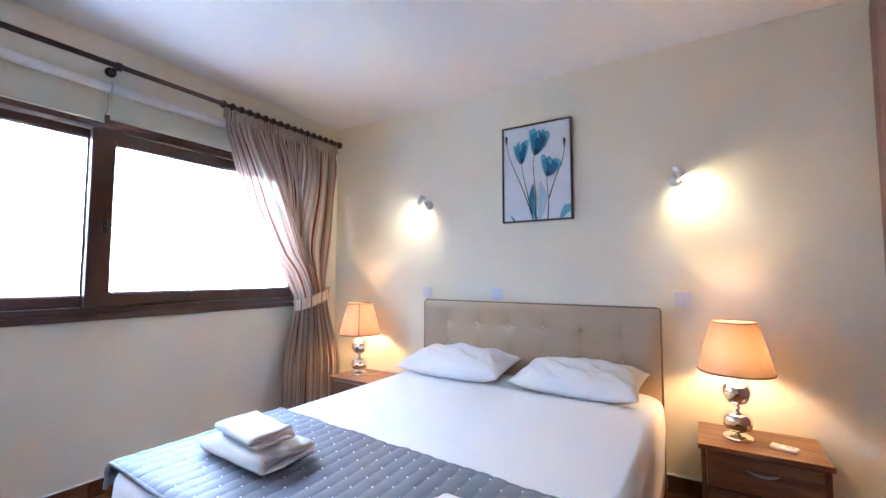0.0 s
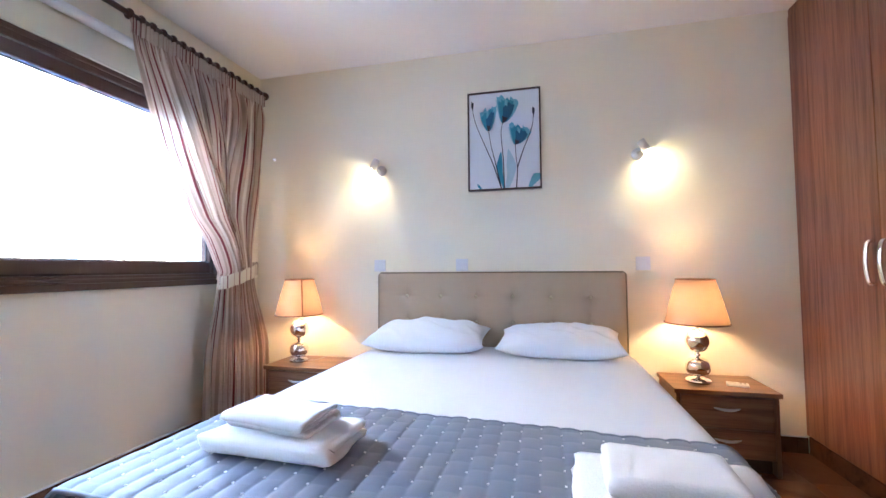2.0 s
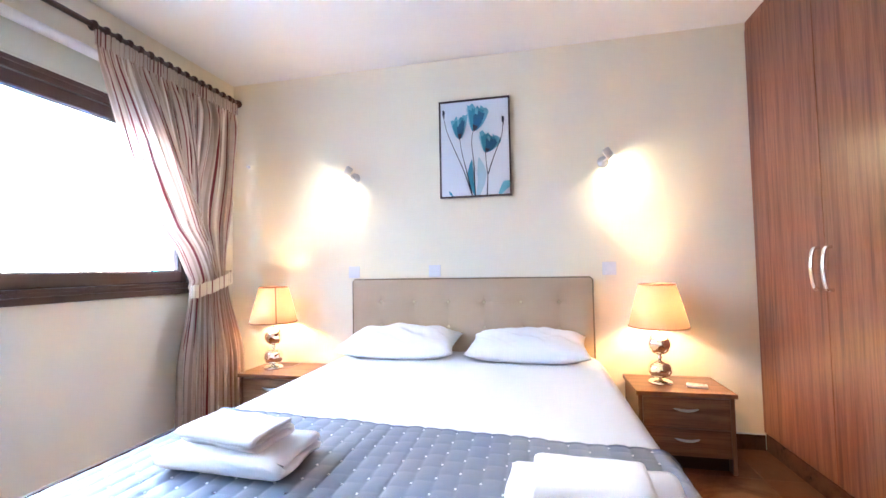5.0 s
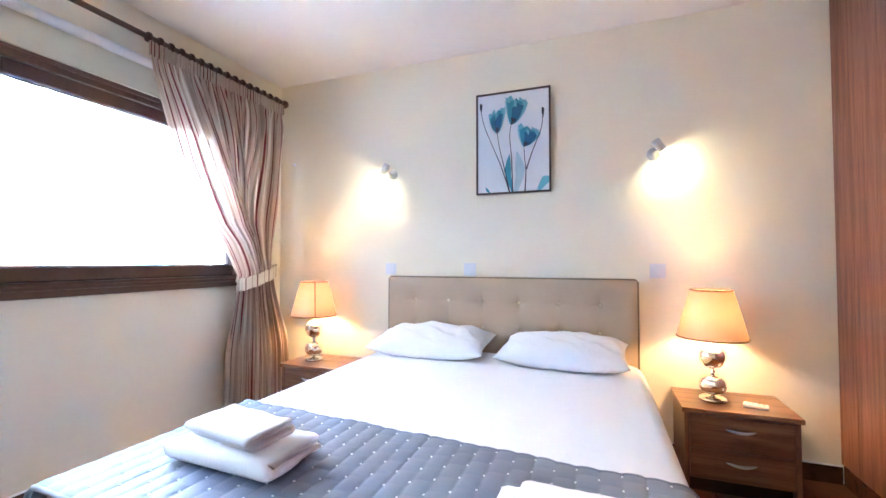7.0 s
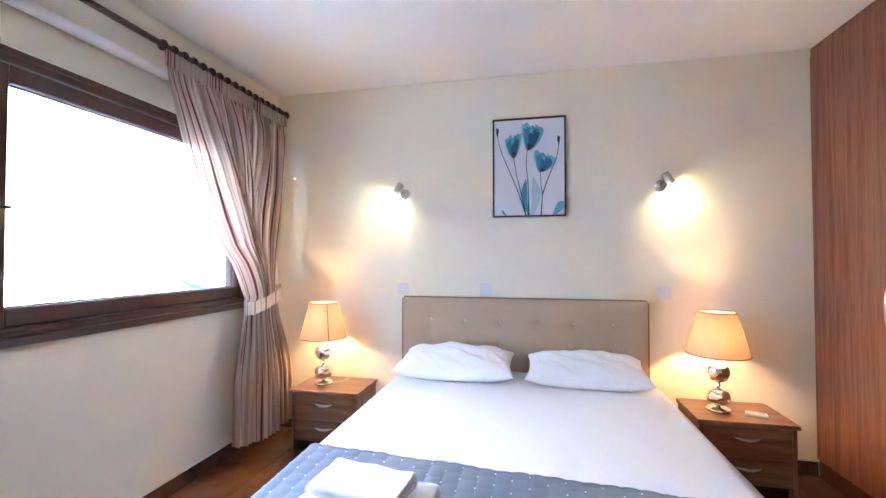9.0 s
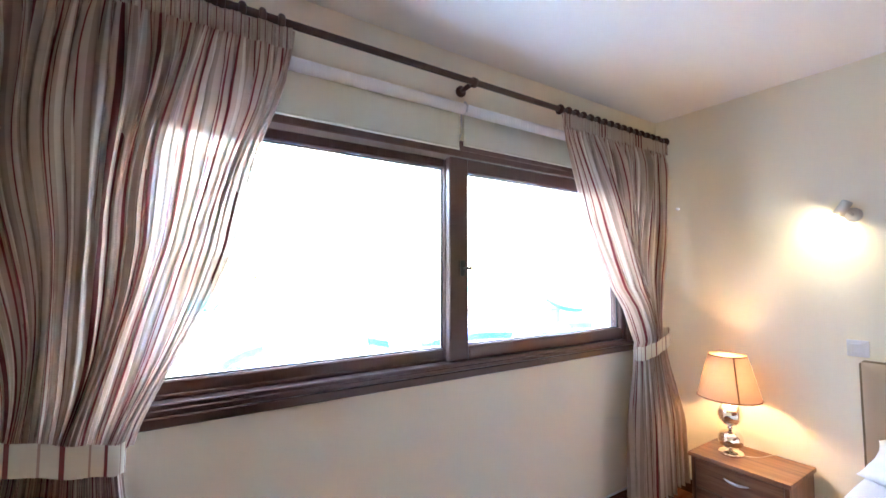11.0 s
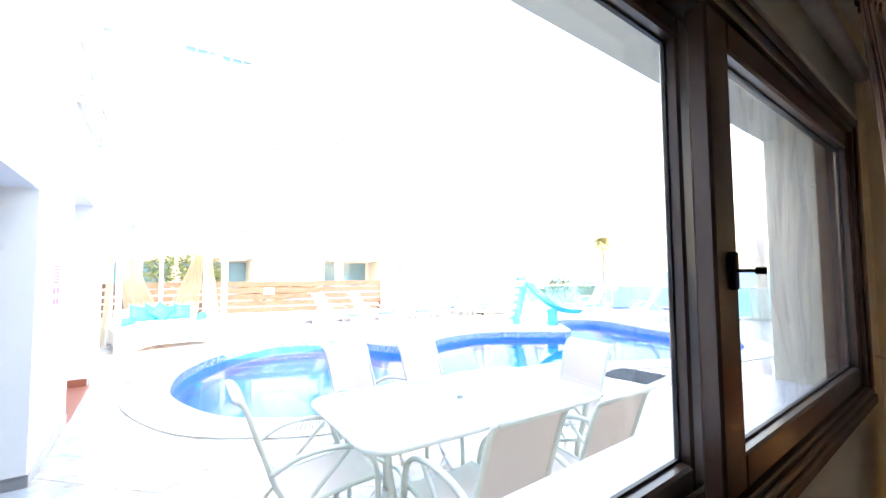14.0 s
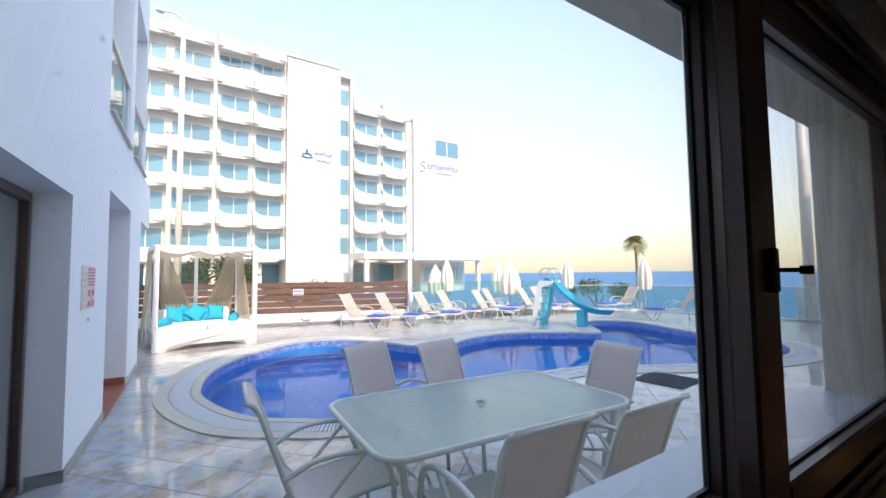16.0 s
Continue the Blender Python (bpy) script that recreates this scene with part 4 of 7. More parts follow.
def quilt_shape():
    L, Rr = 0.13, 0.25
    ex, r = 0.035, 0.05
    xa, xb, ya = BX0 - 0.004, BX1 + 0.004, BY0 - 0.004
    zt = 0.574

    def drop(d):
        """Distance past the edge along the cloth: how far out, how far down."""
        if d <= 0:
            return 0.0, 0.0
        a = min(d / r, math.pi / 2)
        out, dn = r * math.sin(a), r * (1 - math.cos(a))
        rest = max(0, d - r * math.pi / 2)
        return out + rest * 0.12, dn + rest

    def f(u, v):
        sx = lerp(xa + r - L, xb - r + Rr, u)
        y_back = -1.43 - 0.14 * u + 0.004 * math.sin(40 * u)
        sy = lerp(y_back, ya + r - (0.018 + 0.06 * u), v)
        q = math.sqrt(abs(math.sin(math.pi * sx / CH)))
        row = sy / 0.075 + 0.5 * (int(math.floor(sx / CH)) % 2)
        q *= 0.5 + 0.5 * math.sqrt(abs(math.sin(math.pi * row)))
        puff = 0.0058 * q + 0.004 * noise.noise(Vector((sx * 4, sy * 4, 0)))
        ol, dl = drop((xa + r) - sx)
        orr, dr = drop(sx - (xb - r))
        of, df = drop((ya + r) - sy)
        x = max(min(sx, xb - r), xa + r) - ol + orr
        y = max(sy, ya + r) - of
        z = zt - dl - dr - df
        if dl and df:
            z = zt - max(dl, df) - 0.25 * min(dl, df)
        if dr and df:
            z = zt - max(dr, df) - 0.1 * min(dr, df)
        n = Vector((-min(1, ol / r) + min(1, orr / r), -min(1, of / r), 1.0 - 0.7 * min(1, (ol + orr + of) / r))).normalized()
        return Vector((x, y, z)) + n * puff
    return f


QF = quilt_shape()
qt = thing("bed_runner", (0, 0, 0), "blue-grey quilted satin runner across the foot of the bed", "bedspread")
bm = grid_mesh(420, 170, lambda u, v: QF(1 - u, v))
part("cloth", bm, "quilt", qt, "channel-quilted blue-grey satin", True)
edge = [QF(i / 160, 1.0) + Vector((0, -0.001, -0.005)) for i in range(161)]
part("binding", tube(edge, 0.0075, 6), "quilt", qt, "bound quilt edge", True)
edge = [QF(i / 160, 0.0) + Vector((0, 0.002, -0.004)) for i in range(161)]
part("binding", tube(edge, 0.0075, 6), "quilt", qt, "bound quilt edge", True)
bm = bmesh.new()
span = (BX1 + 0.004 - 0.05 + 0.25) - (BX0 - 0.004 + 0.05 - 0.13)
x_start = BX0 - 0.004 + 0.05 - 0.13
yb0, yb1 = -1.50, BY0 - 0.004 + 0.05 - 0.048
k = math.ceil(x_start / CH)
while k * CH < x_start + span:
    u = (k * CH - x_start) / span
    j = 0
    y = -1.515 - (0.0375 if k % 2 else 0)
    while y > yb1:
        v = (y - yb0) / (yb1 - yb0)
        p = QF(u, max(0, min(1, v))) + Vector((0, 0, 0.0035))
        add_box(bm, p.x - 0.0026, p.x + 0.0026, p.y - 0.0026, p.y + 0.0026, p.z - 0.004, p.z + 0.0005)
        y -= 0.075
    k += 1
tagged(part("stitches", bm, "stitch", qt), kind="stuff")


# towels
def folded(w, d, layers, th, seed, spread=0.0):
    """A cloth folded back and forth: its section runs along y, its width along x."""
    rng = random.Random(seed)
    path = []
    for k in range(layers):
        z = th * (k + 0.5)
        a, b = -d / 2 + th * 0.5 + rng.uniform(0, 0.01), d / 2 - th * 0.5 - rng.uniform(0, 0.01)
        if k % 2:
            a, b = b, a
        path += [(lerp(a, b, t), z) for t in [i / 10 for i in range(11)]]
        if k < layers - 1:
            for i in range(1, 5):
                an = math.pi * i / 5
                sgn = 1 if b > a else -1
                path.append((b + sgn * th * 0.5 * math.sin(an), z + th * 0.5 * (1 - math.cos(an))))
    n = len(path)
    half = th * 0.47
    pts = []
    for i, (y, z) in enumerate(path):
        y0, z0 = path[max(0, i - 1)]
        y1, z1 = path[min(n - 1, i + 1)]
        L = math.hypot(y1 - y0, z1 - z0) or 1
        pts.append((y, z, -(z1 - z0) / L, (y1 - y0) / L))
    sect = [(y + nx * half, z + nz * half) for y, z, nx, nz in pts] + [(y - nx * half, z - nz * half) for y, z, nx, nz in reversed(pts)]
    m = len(sect)
    nx_ = 26
    bm = bmesh.new()
    rows = []
    for i in range(nx_ + 1):
        u = i / nx_
        e = min(u, 1 - u) * w
        sq = 1 - 0.5 * max(0, 1 - e / 0.018) ** 2
        ring = []
        for y, z in sect:
            zc = th * layers / 2
            k = round((z) / th - 0.5)
            lay = th * (max(0, min(layers - 1, k)) + 0.5)
            zz = lay + (z - lay) * sq
            x = (u - 0.5) * w + spread * noise.noise(Vector((y * 7, z * 30, seed)))
            nn = noise.noise(Vector((x * 12, y * 12, z * 12 + seed)))
            n2 = noise.noise(Vector((x * 60, y * 60, z * 60 + seed)))
            ring.append(bm.verts.new((x, y + 0.004 * nn, max(0.001, zz + 0.004 * nn * (z / (th * layers) + 0.2) + 0.0012 * n2))))
        rows.append(ring)
    for a, b in zip(rows, rows[1:]):
        for k in range(m):
            bm.faces.new((a[k], a[(k + 1) % m], b[(k + 1) % m], b[k]))
    for ring, flip in ((rows[0], False), (rows[-1], True)):
        h = m // 2
        for k in range(h - 1):
            q = [ring[k], ring[k + 1], ring[m - 2 - k], ring[m - 1 - k]]
            bm.faces.new(q if flip else q[::-1])
    return bm


def towel(at, rz, w, d, layers, th, seed, label, spread=0.0):
    t = thing("towel", at, label, "towel", "folded towels on the bed", rz)
    part("terry", folded(w, d, layers, th, seed, spread), "towel", t, "thick white terry cloth", True)
    return t


towel((1.515, -1.820, 0.584), 178, 0.385, 0.23, 2, 0.028, 1, "large white terry towel folded in three on the quilted runner", 0.03)
towel((1.50, -1.825, 0.641), -8, 0.275, 0.165, 3, 0.0165, 2, "small white terry towel folded on top of a larger towel", 0.015)
towel((2.465, -1.905, 0.584), 181, 0.375, 0.225, 2, 0.026, 3, "large white terry towel folded flat on the quilted runner", 0.02)
towel((2.455, -1.935, 0.637), 180, 0.24, 0.175, 2, 0.022, 4, "small white terry towel folded on top of a larger towel", 0.01)


# bedside tables and lamps
def nightstand(at, label):
    t = thing("bedside_table", at, label, "bedside table", "bedside tables")
    W, D, H = 0.50, 0.365, 0.425
    part("top", box(-W / 2, W / 2, -D, 0, H - 0.024, H, bevel=0.002), "nightwood", t, "walnut-laminate top")
    for s in (-1, 1):
        a = s * (W / 2 - 0.012)
        part("side_panel", box(min(a, a - s * 0.02), max(a, a - s * 0.02), -D + 0.014, -0.004, 0.0, H - 0.025, bevel=0.001), "nightside", t)
    part("back_panel", box(-W / 2 + 0.034, W / 2 - 0.034, -0.02, -0.008, 0.06, H - 0.026), "nightside", t)
    # set-back rail coloured as the shade under the drawers
    part("plinth_rail", box(-W / 2 + 0.034, W / 2 - 0.034, -D + 0.06, -D + 0.075, 0.0, 0.075), "gap_shade", t)
    part("bottom_panel", box(-W / 2 + 0.034, W / 2 - 0.034, -D + 0.03, -0.022, 0.076, 0.09), "nightside", t)
    for z0, z1 in ((0.083, 0.226), (0.232, 0.392)):
        d = part("drawer", box(-W / 2 + 0.036, W / 2 - 0.036, -D + 0.012, -D + 0.030, z0, z1, bevel=0.0012), "nightwood", t, "walnut-laminate drawer front")
        zc = z0 + 0.62 * (z1 - z0)
        pts = [(lerp(-0.062, 0.062, i / 12), -D + 0.011 - 0.016 * math.sin(math.pi * i / 12), zc - 0.006 * math.cos(math.pi * (i / 12 - 0.5)) + 0.004) for i in range(13)]
        part("handle", tube(pts, [0.002 + 0.006 * math.sin(math.pi * i / 12) ** 0.6 for i in range(13)], 8), "satin", d, "slim satin metal handle", True)
    return t


nightstand((0.602, -0.022, 0), "walnut-laminate two-drawer bedside table beside the curtain")
nightstand((3.131, -0.022, 0), "walnut-laminate two-drawer bedside table beside the wardrobe")


def table_lamp(at, label, seam):
    t = thing("table_lamp", at, label, "table lamp", "bedside lamps")
    part("base", lathe([(0, 0), (0.062, 0), (0.064, 0.003), (0.064, 0.012), (0.058, 0.017), (0.02, 0.019), (0.009, 0.026), (0.008, 0.04)], 40), "chrome", t, "round chrome base", True)
    for zc in (0.077, 0.222):
        prof = []
        for i in range(25):
            a = math.pi * i / 24
            r = 0.064 * math.sin(a) ** 0.9
            z = -0.062 * math.cos(a) + (0.010 * math.cos(a) ** 3 if zc < 0.1 else -0.004 * math.cos(a) ** 3)
            prof.append((max(r, 0.008 if i in (0, 24) else 0), zc + 0.008 + z))
        part("globe", lathe(prof, 40), "chrome", t, "mirror-chrome glass globe", True)
    part("collar", lathe([(0.008, 0.14), (0.015, 0.148), (0.015, 0.156), (0.009, 0.160), (0.009, 0.172)], 20), "chrome", t, smooth=True)
    part("stem", tube([(0, 0, 0.255), (0, 0, 0.345)], 0.006, 12), "chrome", t, smooth=True)
    part("socket", tube([(0, 0, 0.34), (0, 0, 0.39)], 0.016, 16), "white_plastic", t, smooth=True)
    part("bulb", lathe([(0, 0.475), (0.018, 0.468), (0.027, 0.45), (0.027, 0.43), (0.016, 0.405), (0.012, 0.39)], 20), "bulb", t, "glowing bulb", True)
    z0, z1, r0, r1 = 0.33, 0.577, 0.162, 0.098
    n = 140

    def wall(u, v):
        a = 2 * math.pi * u
        r = lerp(r0, r1, v) + 0.0003 * math.sin(a * 70) + 0.002 * math.sin(math.pi * v)
        return (r * math.cos(a), r * math.sin(a), lerp(z0, z1, v))

    part("shade", grid_mesh(n * 2, 4, wall, lambda u, v: (u, v * 0.25), closed_u=True), "shade", t, "beige fabric shade, lit", True)
    for zz, rr in ((z0, r0), (z1, r1)):
        part("shade_trim", tube([(rr * math.cos(a), rr * math.sin(a), zz) for a in [2 * math.pi * i / 60 for i in range(60)]], 0.004, 6, closed=True), "shade_trim", t, smooth=True)
    if seam is not None:
        a = radians(seam)
        part("seam", tube([((r0 + 0.002) * math.cos(a), (r0 + 0.002) * math.sin(a), z0), ((r1 + 0.002) * math.cos(a), (r1 + 0.002) * math.sin(a), z1)], 0.0042, 6), "shade_trim", t, "brown seam on the shade")
    for k in range(3):
        a = 2 * math.pi * k / 3
        part("spider", tube([(0, 0, 0.48), (r1 * math.cos(a), r1 * math.sin(a), z1 - 0.004)], 0.0015, 5), "satin", t)
    return t


table_lamp((LAMPS[0][0], LAMPS[0][1], 0.4255), "lit chrome table lamp with beige shade beside the curtain", -50)
table_lamp((LAMPS[1][0], LAMPS[1][1], 0.4255), "lit chrome table lamp with beige shade beside a remote control", None)
cord = thing("lamp_cord", (0, 0, 0), "thin clear lamp cord on the bedside table", "cord")
part("cord", tube(smooth_path([(0.575, -0.19, 0.428), (0.63, -0.15, 0.43), (0.69, -0.10, 0.452), (0.74, -0.08, 0.446), (0.77, -0.03, 0.429)], 6), 0.0016, 6), "satin", cord, smooth=True)

rc = thing("remote_control", (3.225, -0.27, 0.4255), "small white remote control on the bedside table", "remote control", rz=-18)
part("body", box(-0.052, 0.052, -0.026, 0.026, 0, 0.017, bevel=0.006, seg=3), "white_plastic", rc, smooth=True)
part("screen", box(-0.042, -0.008, -0.017, 0.017, 0.0172, 0.0182), "satin", rc, "grey display")
for i in range(2):
    part("key", box(0.008 + 0.018 * i, 0.02 + 0.018 * i, -0.012, 0.012, 0.0172, 0.0188, bevel=0.0005), "grey_sign", rc)


# wall spots
for sx, sz, sgn in SPOTS:
    t = thing("wall_spotlight", (sx, 0, sz), "small satin metal spotlight, lit, on the cream wall", "wall light", "wall spotlights")
    part("plate", tube([(0, -0.001, 0), (0, -0.016, 0)], [0.038, 0.036], 28), "satin", t, "round wall plate", True)
    part("arm", tube([(0, -0.016, 0), (sgn * 0.012, -0.05, 0.012)], 0.008, 10), "satin", t, smooth=True)
    ax = Vector((sgn * 0.42, 0.10, -0.62)).normalized()
    c = Vector((sgn * 0.022, -0.088, 0.028))
    a, b = c - ax * 0.040, c + ax * 0.036
    part("head", tube([a - ax * 0.004, a, b], [0.016, 0.024, 0.025], 24), "satin", t, "satin cylinder head", True)
    part("lens", tube([b, b + ax * 0.0012], 0.020, 20), "spotface", t, "glowing lens", True)

# switches and sockets
for n, (x, kind) in enumerate(((1.043, "s"), (1.657, "d"), (2.826, "s"))):
    t = thing("light_switch", (x, -0.0005, 1.098), "square white plastic wall switch above the headboard", "switch", "wall switches")
    part("plate", box(-0.043, 0.043, -0.009, 0, -0.043, 0.043, bevel=0.003, seg=2), "white_plastic", t)
    if kind == "s":
        part("rocker", box(-0.025, 0.025, -0.0135, -0.009, -0.025, 0.025, bevel=0.002), "white_plastic", t)
    else:
        for a, b in ((-0.032, -0.002), (0.002, 0.032)):
            part("rocker", box(-0.032, 0.032, -0.0135, -0.009, a, b, bevel=0.002), "white_plastic", t)
t = thing("wall_hook", (0.145, -0.002, 1.95), "tiny white hook on the cream wall", "hook")
part("peg", lathe([(0, 0), (0.012, 0), (0.010, 0.006), (0.005, 0.012), (0.008, 0.022), (0, 0.026)], 12), "white_plastic", t, smooth=True)
t.matrix_basis = pose(0.145, -0.0005, 1.95, 90)

# picture
PX0, PX1, PZ0, PZ1 = 1.712, 2.212, 1.61, 2.302
pic = thing("picture", ((PX0 + PX1) / 2, 0, (PZ0 + PZ1) / 2), "framed canvas print of three translucent teal tulips on a pale ground", "picture")
hw, hh = 0.25, 0.346
fr = boxes([(-hw, -hw + 0.010, -0.034, -0.002, -hh, hh), (hw - 0.010, hw, -0.034, -0.002, -hh, hh), (-hw + 0.010, hw - 0.010, -0.034, -0.002, -hh, -hh + 0.010), (-hw + 0.010, hw - 0.010, -0.034, -0.002, hh - 0.010, hh)], 0.001)
part("frame", fr, "picframe", pic, "thin dark brown frame")
part("canvas", box(-hw + 0.012, hw - 0.012, -0.026, -0.004, -hh + 0.012, hh - 0.012), "canvas", pic, "pale canvas")


def pic_xy(px, py):
    """From shares of the picture's width and height."""
    return -hw + px * 2 * hw, hh - py * 2 * hh


def ink_strip(pts, widths, y=-0.0268):
    bm = bmesh.new()
    P = smooth_path([(pic_xy(a, b)[0], y, pic_xy(a, b)[1]) for a, b in pts], 6)
    n = len(P)
    rows = []
    for i, p in enumerate(P):
        d = (P[min(n - 1, i + 1)] - P[max(0, i - 1)]).normalized()
        s = Vector((-d.z, 0, d.x))
        w = table_at(widths, i / (n - 1))
        rows.append((bm.verts.new(p - s * w), bm.verts.new(p + s * w)))
    for a, b in zip(rows, rows[1:]):
        bm.faces.new((a[0], a[1], b[1], b[0]))
    return bm


def petal(cx, cy, w, h, lean, y, n=12):
    """A teardrop petal that opens upwards from (cx, cy)."""
    bm = bmesh.new()
    pts = []
    for i in range(n + 1):
        t = i / n
        wd = w * min(1.0, 0.12 + 1.5 * t) ** 1.1 * (1.0 if t < 0.8 else 1.0 - 1.6 * (t - 0.8))
        X = cx + lean * t
        pts.append((X - wd / 2, cy - h * t - 0.010 * math.sin(9 * t), X + wd / 2, cy - h * t + 0.012 * math.sin(7 * t)))
    rows = []
    for a, b, c, d in pts:
        p, q = pic_xy(a, b), pic_xy(c, d)
        rows.append((bm.verts.new((p[0], y, p[1])), bm.verts.new((q[0], y, q[1]))))
    for a, b in zip(rows, rows[1:]):
        bm.faces.new((a[0], a[1], b[1], b[0]))
    return bm


yy = -0.0264


def tulip_petal(base, rim, s0, s1, tall, y, seed):
    """A petal that swells from the flower's base to a stretch of its ragged rim."""
    bm = bmesh.new()
    (bx, by), ((lx, ly), (rx_, ry_)) = base, rim
    n, k, rows = 12, 6, []
    for i in range(n + 1):
        t = i / n
        row = []
        for j in range(k + 1):
            q = lerp(s0, s1, j / k)
            rag = 0.018 * math.sin(9 * q + seed) + 0.012 * math.sin(23 * q + 2 * seed)
            p = pic_xy(lerp(bx, lerp(lx, rx_, q), (t * tall) ** 0.55 * (1 - 0.10 * t * t)), lerp(by, lerp(ly, ry_, q) + rag, t * tall))
            row.append(bm.verts.new((p[0], y, p[1])))
        rows.append(row)
    for a, b in zip(rows[1:], rows[2:]):
        for j in range(k):
            bm.faces.new((a[j], a[j + 1], b[j + 1], b[j]))
    bm.faces.new([rows[0][0], *rows[1]])
    return bm


FLOWERS = (((0.295, 0.405), ((0.16, 0.20), (0.42, 0.17))), ((0.485, 0.335), ((0.40, 0.055), (0.73, 0.125))), ((0.655, 0.56), ((0.565, 0.345), (0.90, 0.42))))
for fi_, (base, rim) in enumerate(FLOWERS):
    for i, (s0, s1, tall, mt) in enumerate(((-0.05, 1.05, 0.93, "teal4"), (0.0, 0.40, 1.0, "teal3"), (0.62, 1.0, 1.02, "teal3"), (0.22, 0.80, 0.95, "teal2"), (0.05, 0.30, 0.84, "teal2"), (0.38, 0.52, 0.98, "teal3"), (0.55, 0.90, 0.80, "teal1"), (0.30, 0.62, 0.66, "teal1"), (0.25, 0.75, 0.26, "ink"))):
        part("petal", tulip_petal(base, rim, s0, s1, tall, yy - 0.0003 * i, i * 1.7 + fi_), mt, pic)
for pts in (((0.07, 0.17), (0.12, 0.33), (0.26, 0.58), (0.35, 0.74), (0.46, 0.985)), ((0.295, 0.40), (0.325, 0.55), (0.38, 0.72), (0.46, 0.985)), ((0.485, 0.33), (0.465, 0.45), (0.49, 0.68), (0.50, 0.985)),
            ((0.655, 0.55), (0.665, 0.68), (0.68, 0.8), (0.665, 0.985)), ((0.90, 0.28), (0.88, 0.40), (0.76, 0.62), (0.685, 0.78))):
    part("stem", ink_strip(pts, [(0, 0.0018), (0.5, 0.0026), (1, 0.0044)], yy - 0.003), "ink", pic)
for c in ((0.07, 0.145), (0.905, 0.255)):
    part("bud", petal(c[0], c[1] + 0.045, 0.035, 0.10, 0.0, yy - 0.0034), "ink", pic)
for pts, w, mt in ((((0.46, 0.62), (0.44, 0.80), (0.50, 0.985)), 0.022, "teal2"), (((0.56, 0.60), (0.60, 0.80), (0.54, 0.985)), 0.034, "teal4"), (((0.99, 0.86), (0.92, 0.90), (0.84, 0.985)), 0.03, "teal3"), (((0.13, 0.93), (0.16, 0.965), (0.19, 0.985)), 0.008, "teal2")):
    part("leaf", ink_strip(pts, [(0, 0.002), (0.4, w), (1, w * 0.35)], yy - 0.0001), mt, pic)

# ---- outdoors ----
DZ = -0.1   # pool deck level

# pool outline, inner edge of the coping
POOL = [(-6.70, -2.27), (-5.85, -2.20), (-5.02, -1.90), (-4.60, -1.46), (-4.32, -1.02), (-4.15, -0.2), (-4.30, 1.0), (-4.55, 2.3), (-4.35, 3.4), (-3.75, 4.3), (-3.1, 5.6),
        (-2.8, 7.2), (-3.5, 8.6), (-5.22, 8.85), (-6.25, 9.25), (-7.6, 9.75), (-8.5, 9.2), (-8.35, 8.4), (-7.35, 7.55), (-6.75, 6.9), (-7.3, 6.15), (-8.1, 5.0), (-8.05, 3.6),
        (-7.5, 2.5), (-7.9, 1.95), (-9.0, 1.55), (-9.9, 0.95), (-10.2, 0.2), (-9.95, -0.4), (-9.1, -1.3), (-8.0, -1.98)]
ring = [Vector((p.x, p.y)) for p in smooth_path([(x, y, 0) for x, y in POOL], 5, closed=True)]
NR = len(ring)


def offset_ring(d):
    out = []
    for i in range(NR):
        a, b = ring[(i - 2) % NR], ring[(i + 2) % NR]
        t = (b - a).normalized()
        out.append(ring[i] + Vector((t.y, -t.x)) * d * ORIENT)
    return out


ORIENT = 1
area = sum(ring[i].x * ring[(i + 1) % NR].y - ring[(i + 1) % NR].x * ring[i].y for i in range(NR))
ORIENT = 1 if area > 0 else -1


def inside(x, y, poly):
    c = False
    n = len(poly)
    for i in range(n):
        a, b = poly[i], poly[(i + 1) % n]
        if (a.y > y) != (b.y > y) and x < (b.x - a.x) * (y - a.y) / (b.y - a.y) + a.x:
            c = not c
    return c


def ring_band(name, d0, d1, z0, z1, mat, parent, label=""):
    """A flat ring between two offsets of the pool's edge, with thickness."""
    A, B = offset_ring(d0), offset_ring(d1)
    bm = bmesh.new()
    rows = [[bm.verts.new((p.x, p.y, z)) for p in R] for R, z in ((A, z0), (A, z1), (B, z1), (B, z0))]
    for a, b in zip(rows, rows[1:]):
        for i in range(NR):
            bm.faces.new((a[i], a[(i + 1) % NR], b[(i + 1) % NR], b[i]))
    return part(name, bm, mat, parent, label)


# ground: one sheet, hollowed under the pool, falling to the shore
def ground_height(x, y):
    d = (x * -0.42 + y * 0.91) - 17.0
    g = DZ - 0.06
    if d > 0:
        g -= min(7.0, 4.2 * ease(d / 8) + 0.08 * d)
    if -11.2 < x < -2 and -3 < y < 10.5 and (inside(x, y, ring) or min((x - q.x) ** 2 + (y - q.y) ** 2 for q in ring) < 0.62):
        g = -1.9
    return g


def spread(vals, far):
    out = list(vals)
    s, v = 2.0, vals[-1]
    while v < far:
        v += s
        s *= 1.35
        out.append(v)
    return out


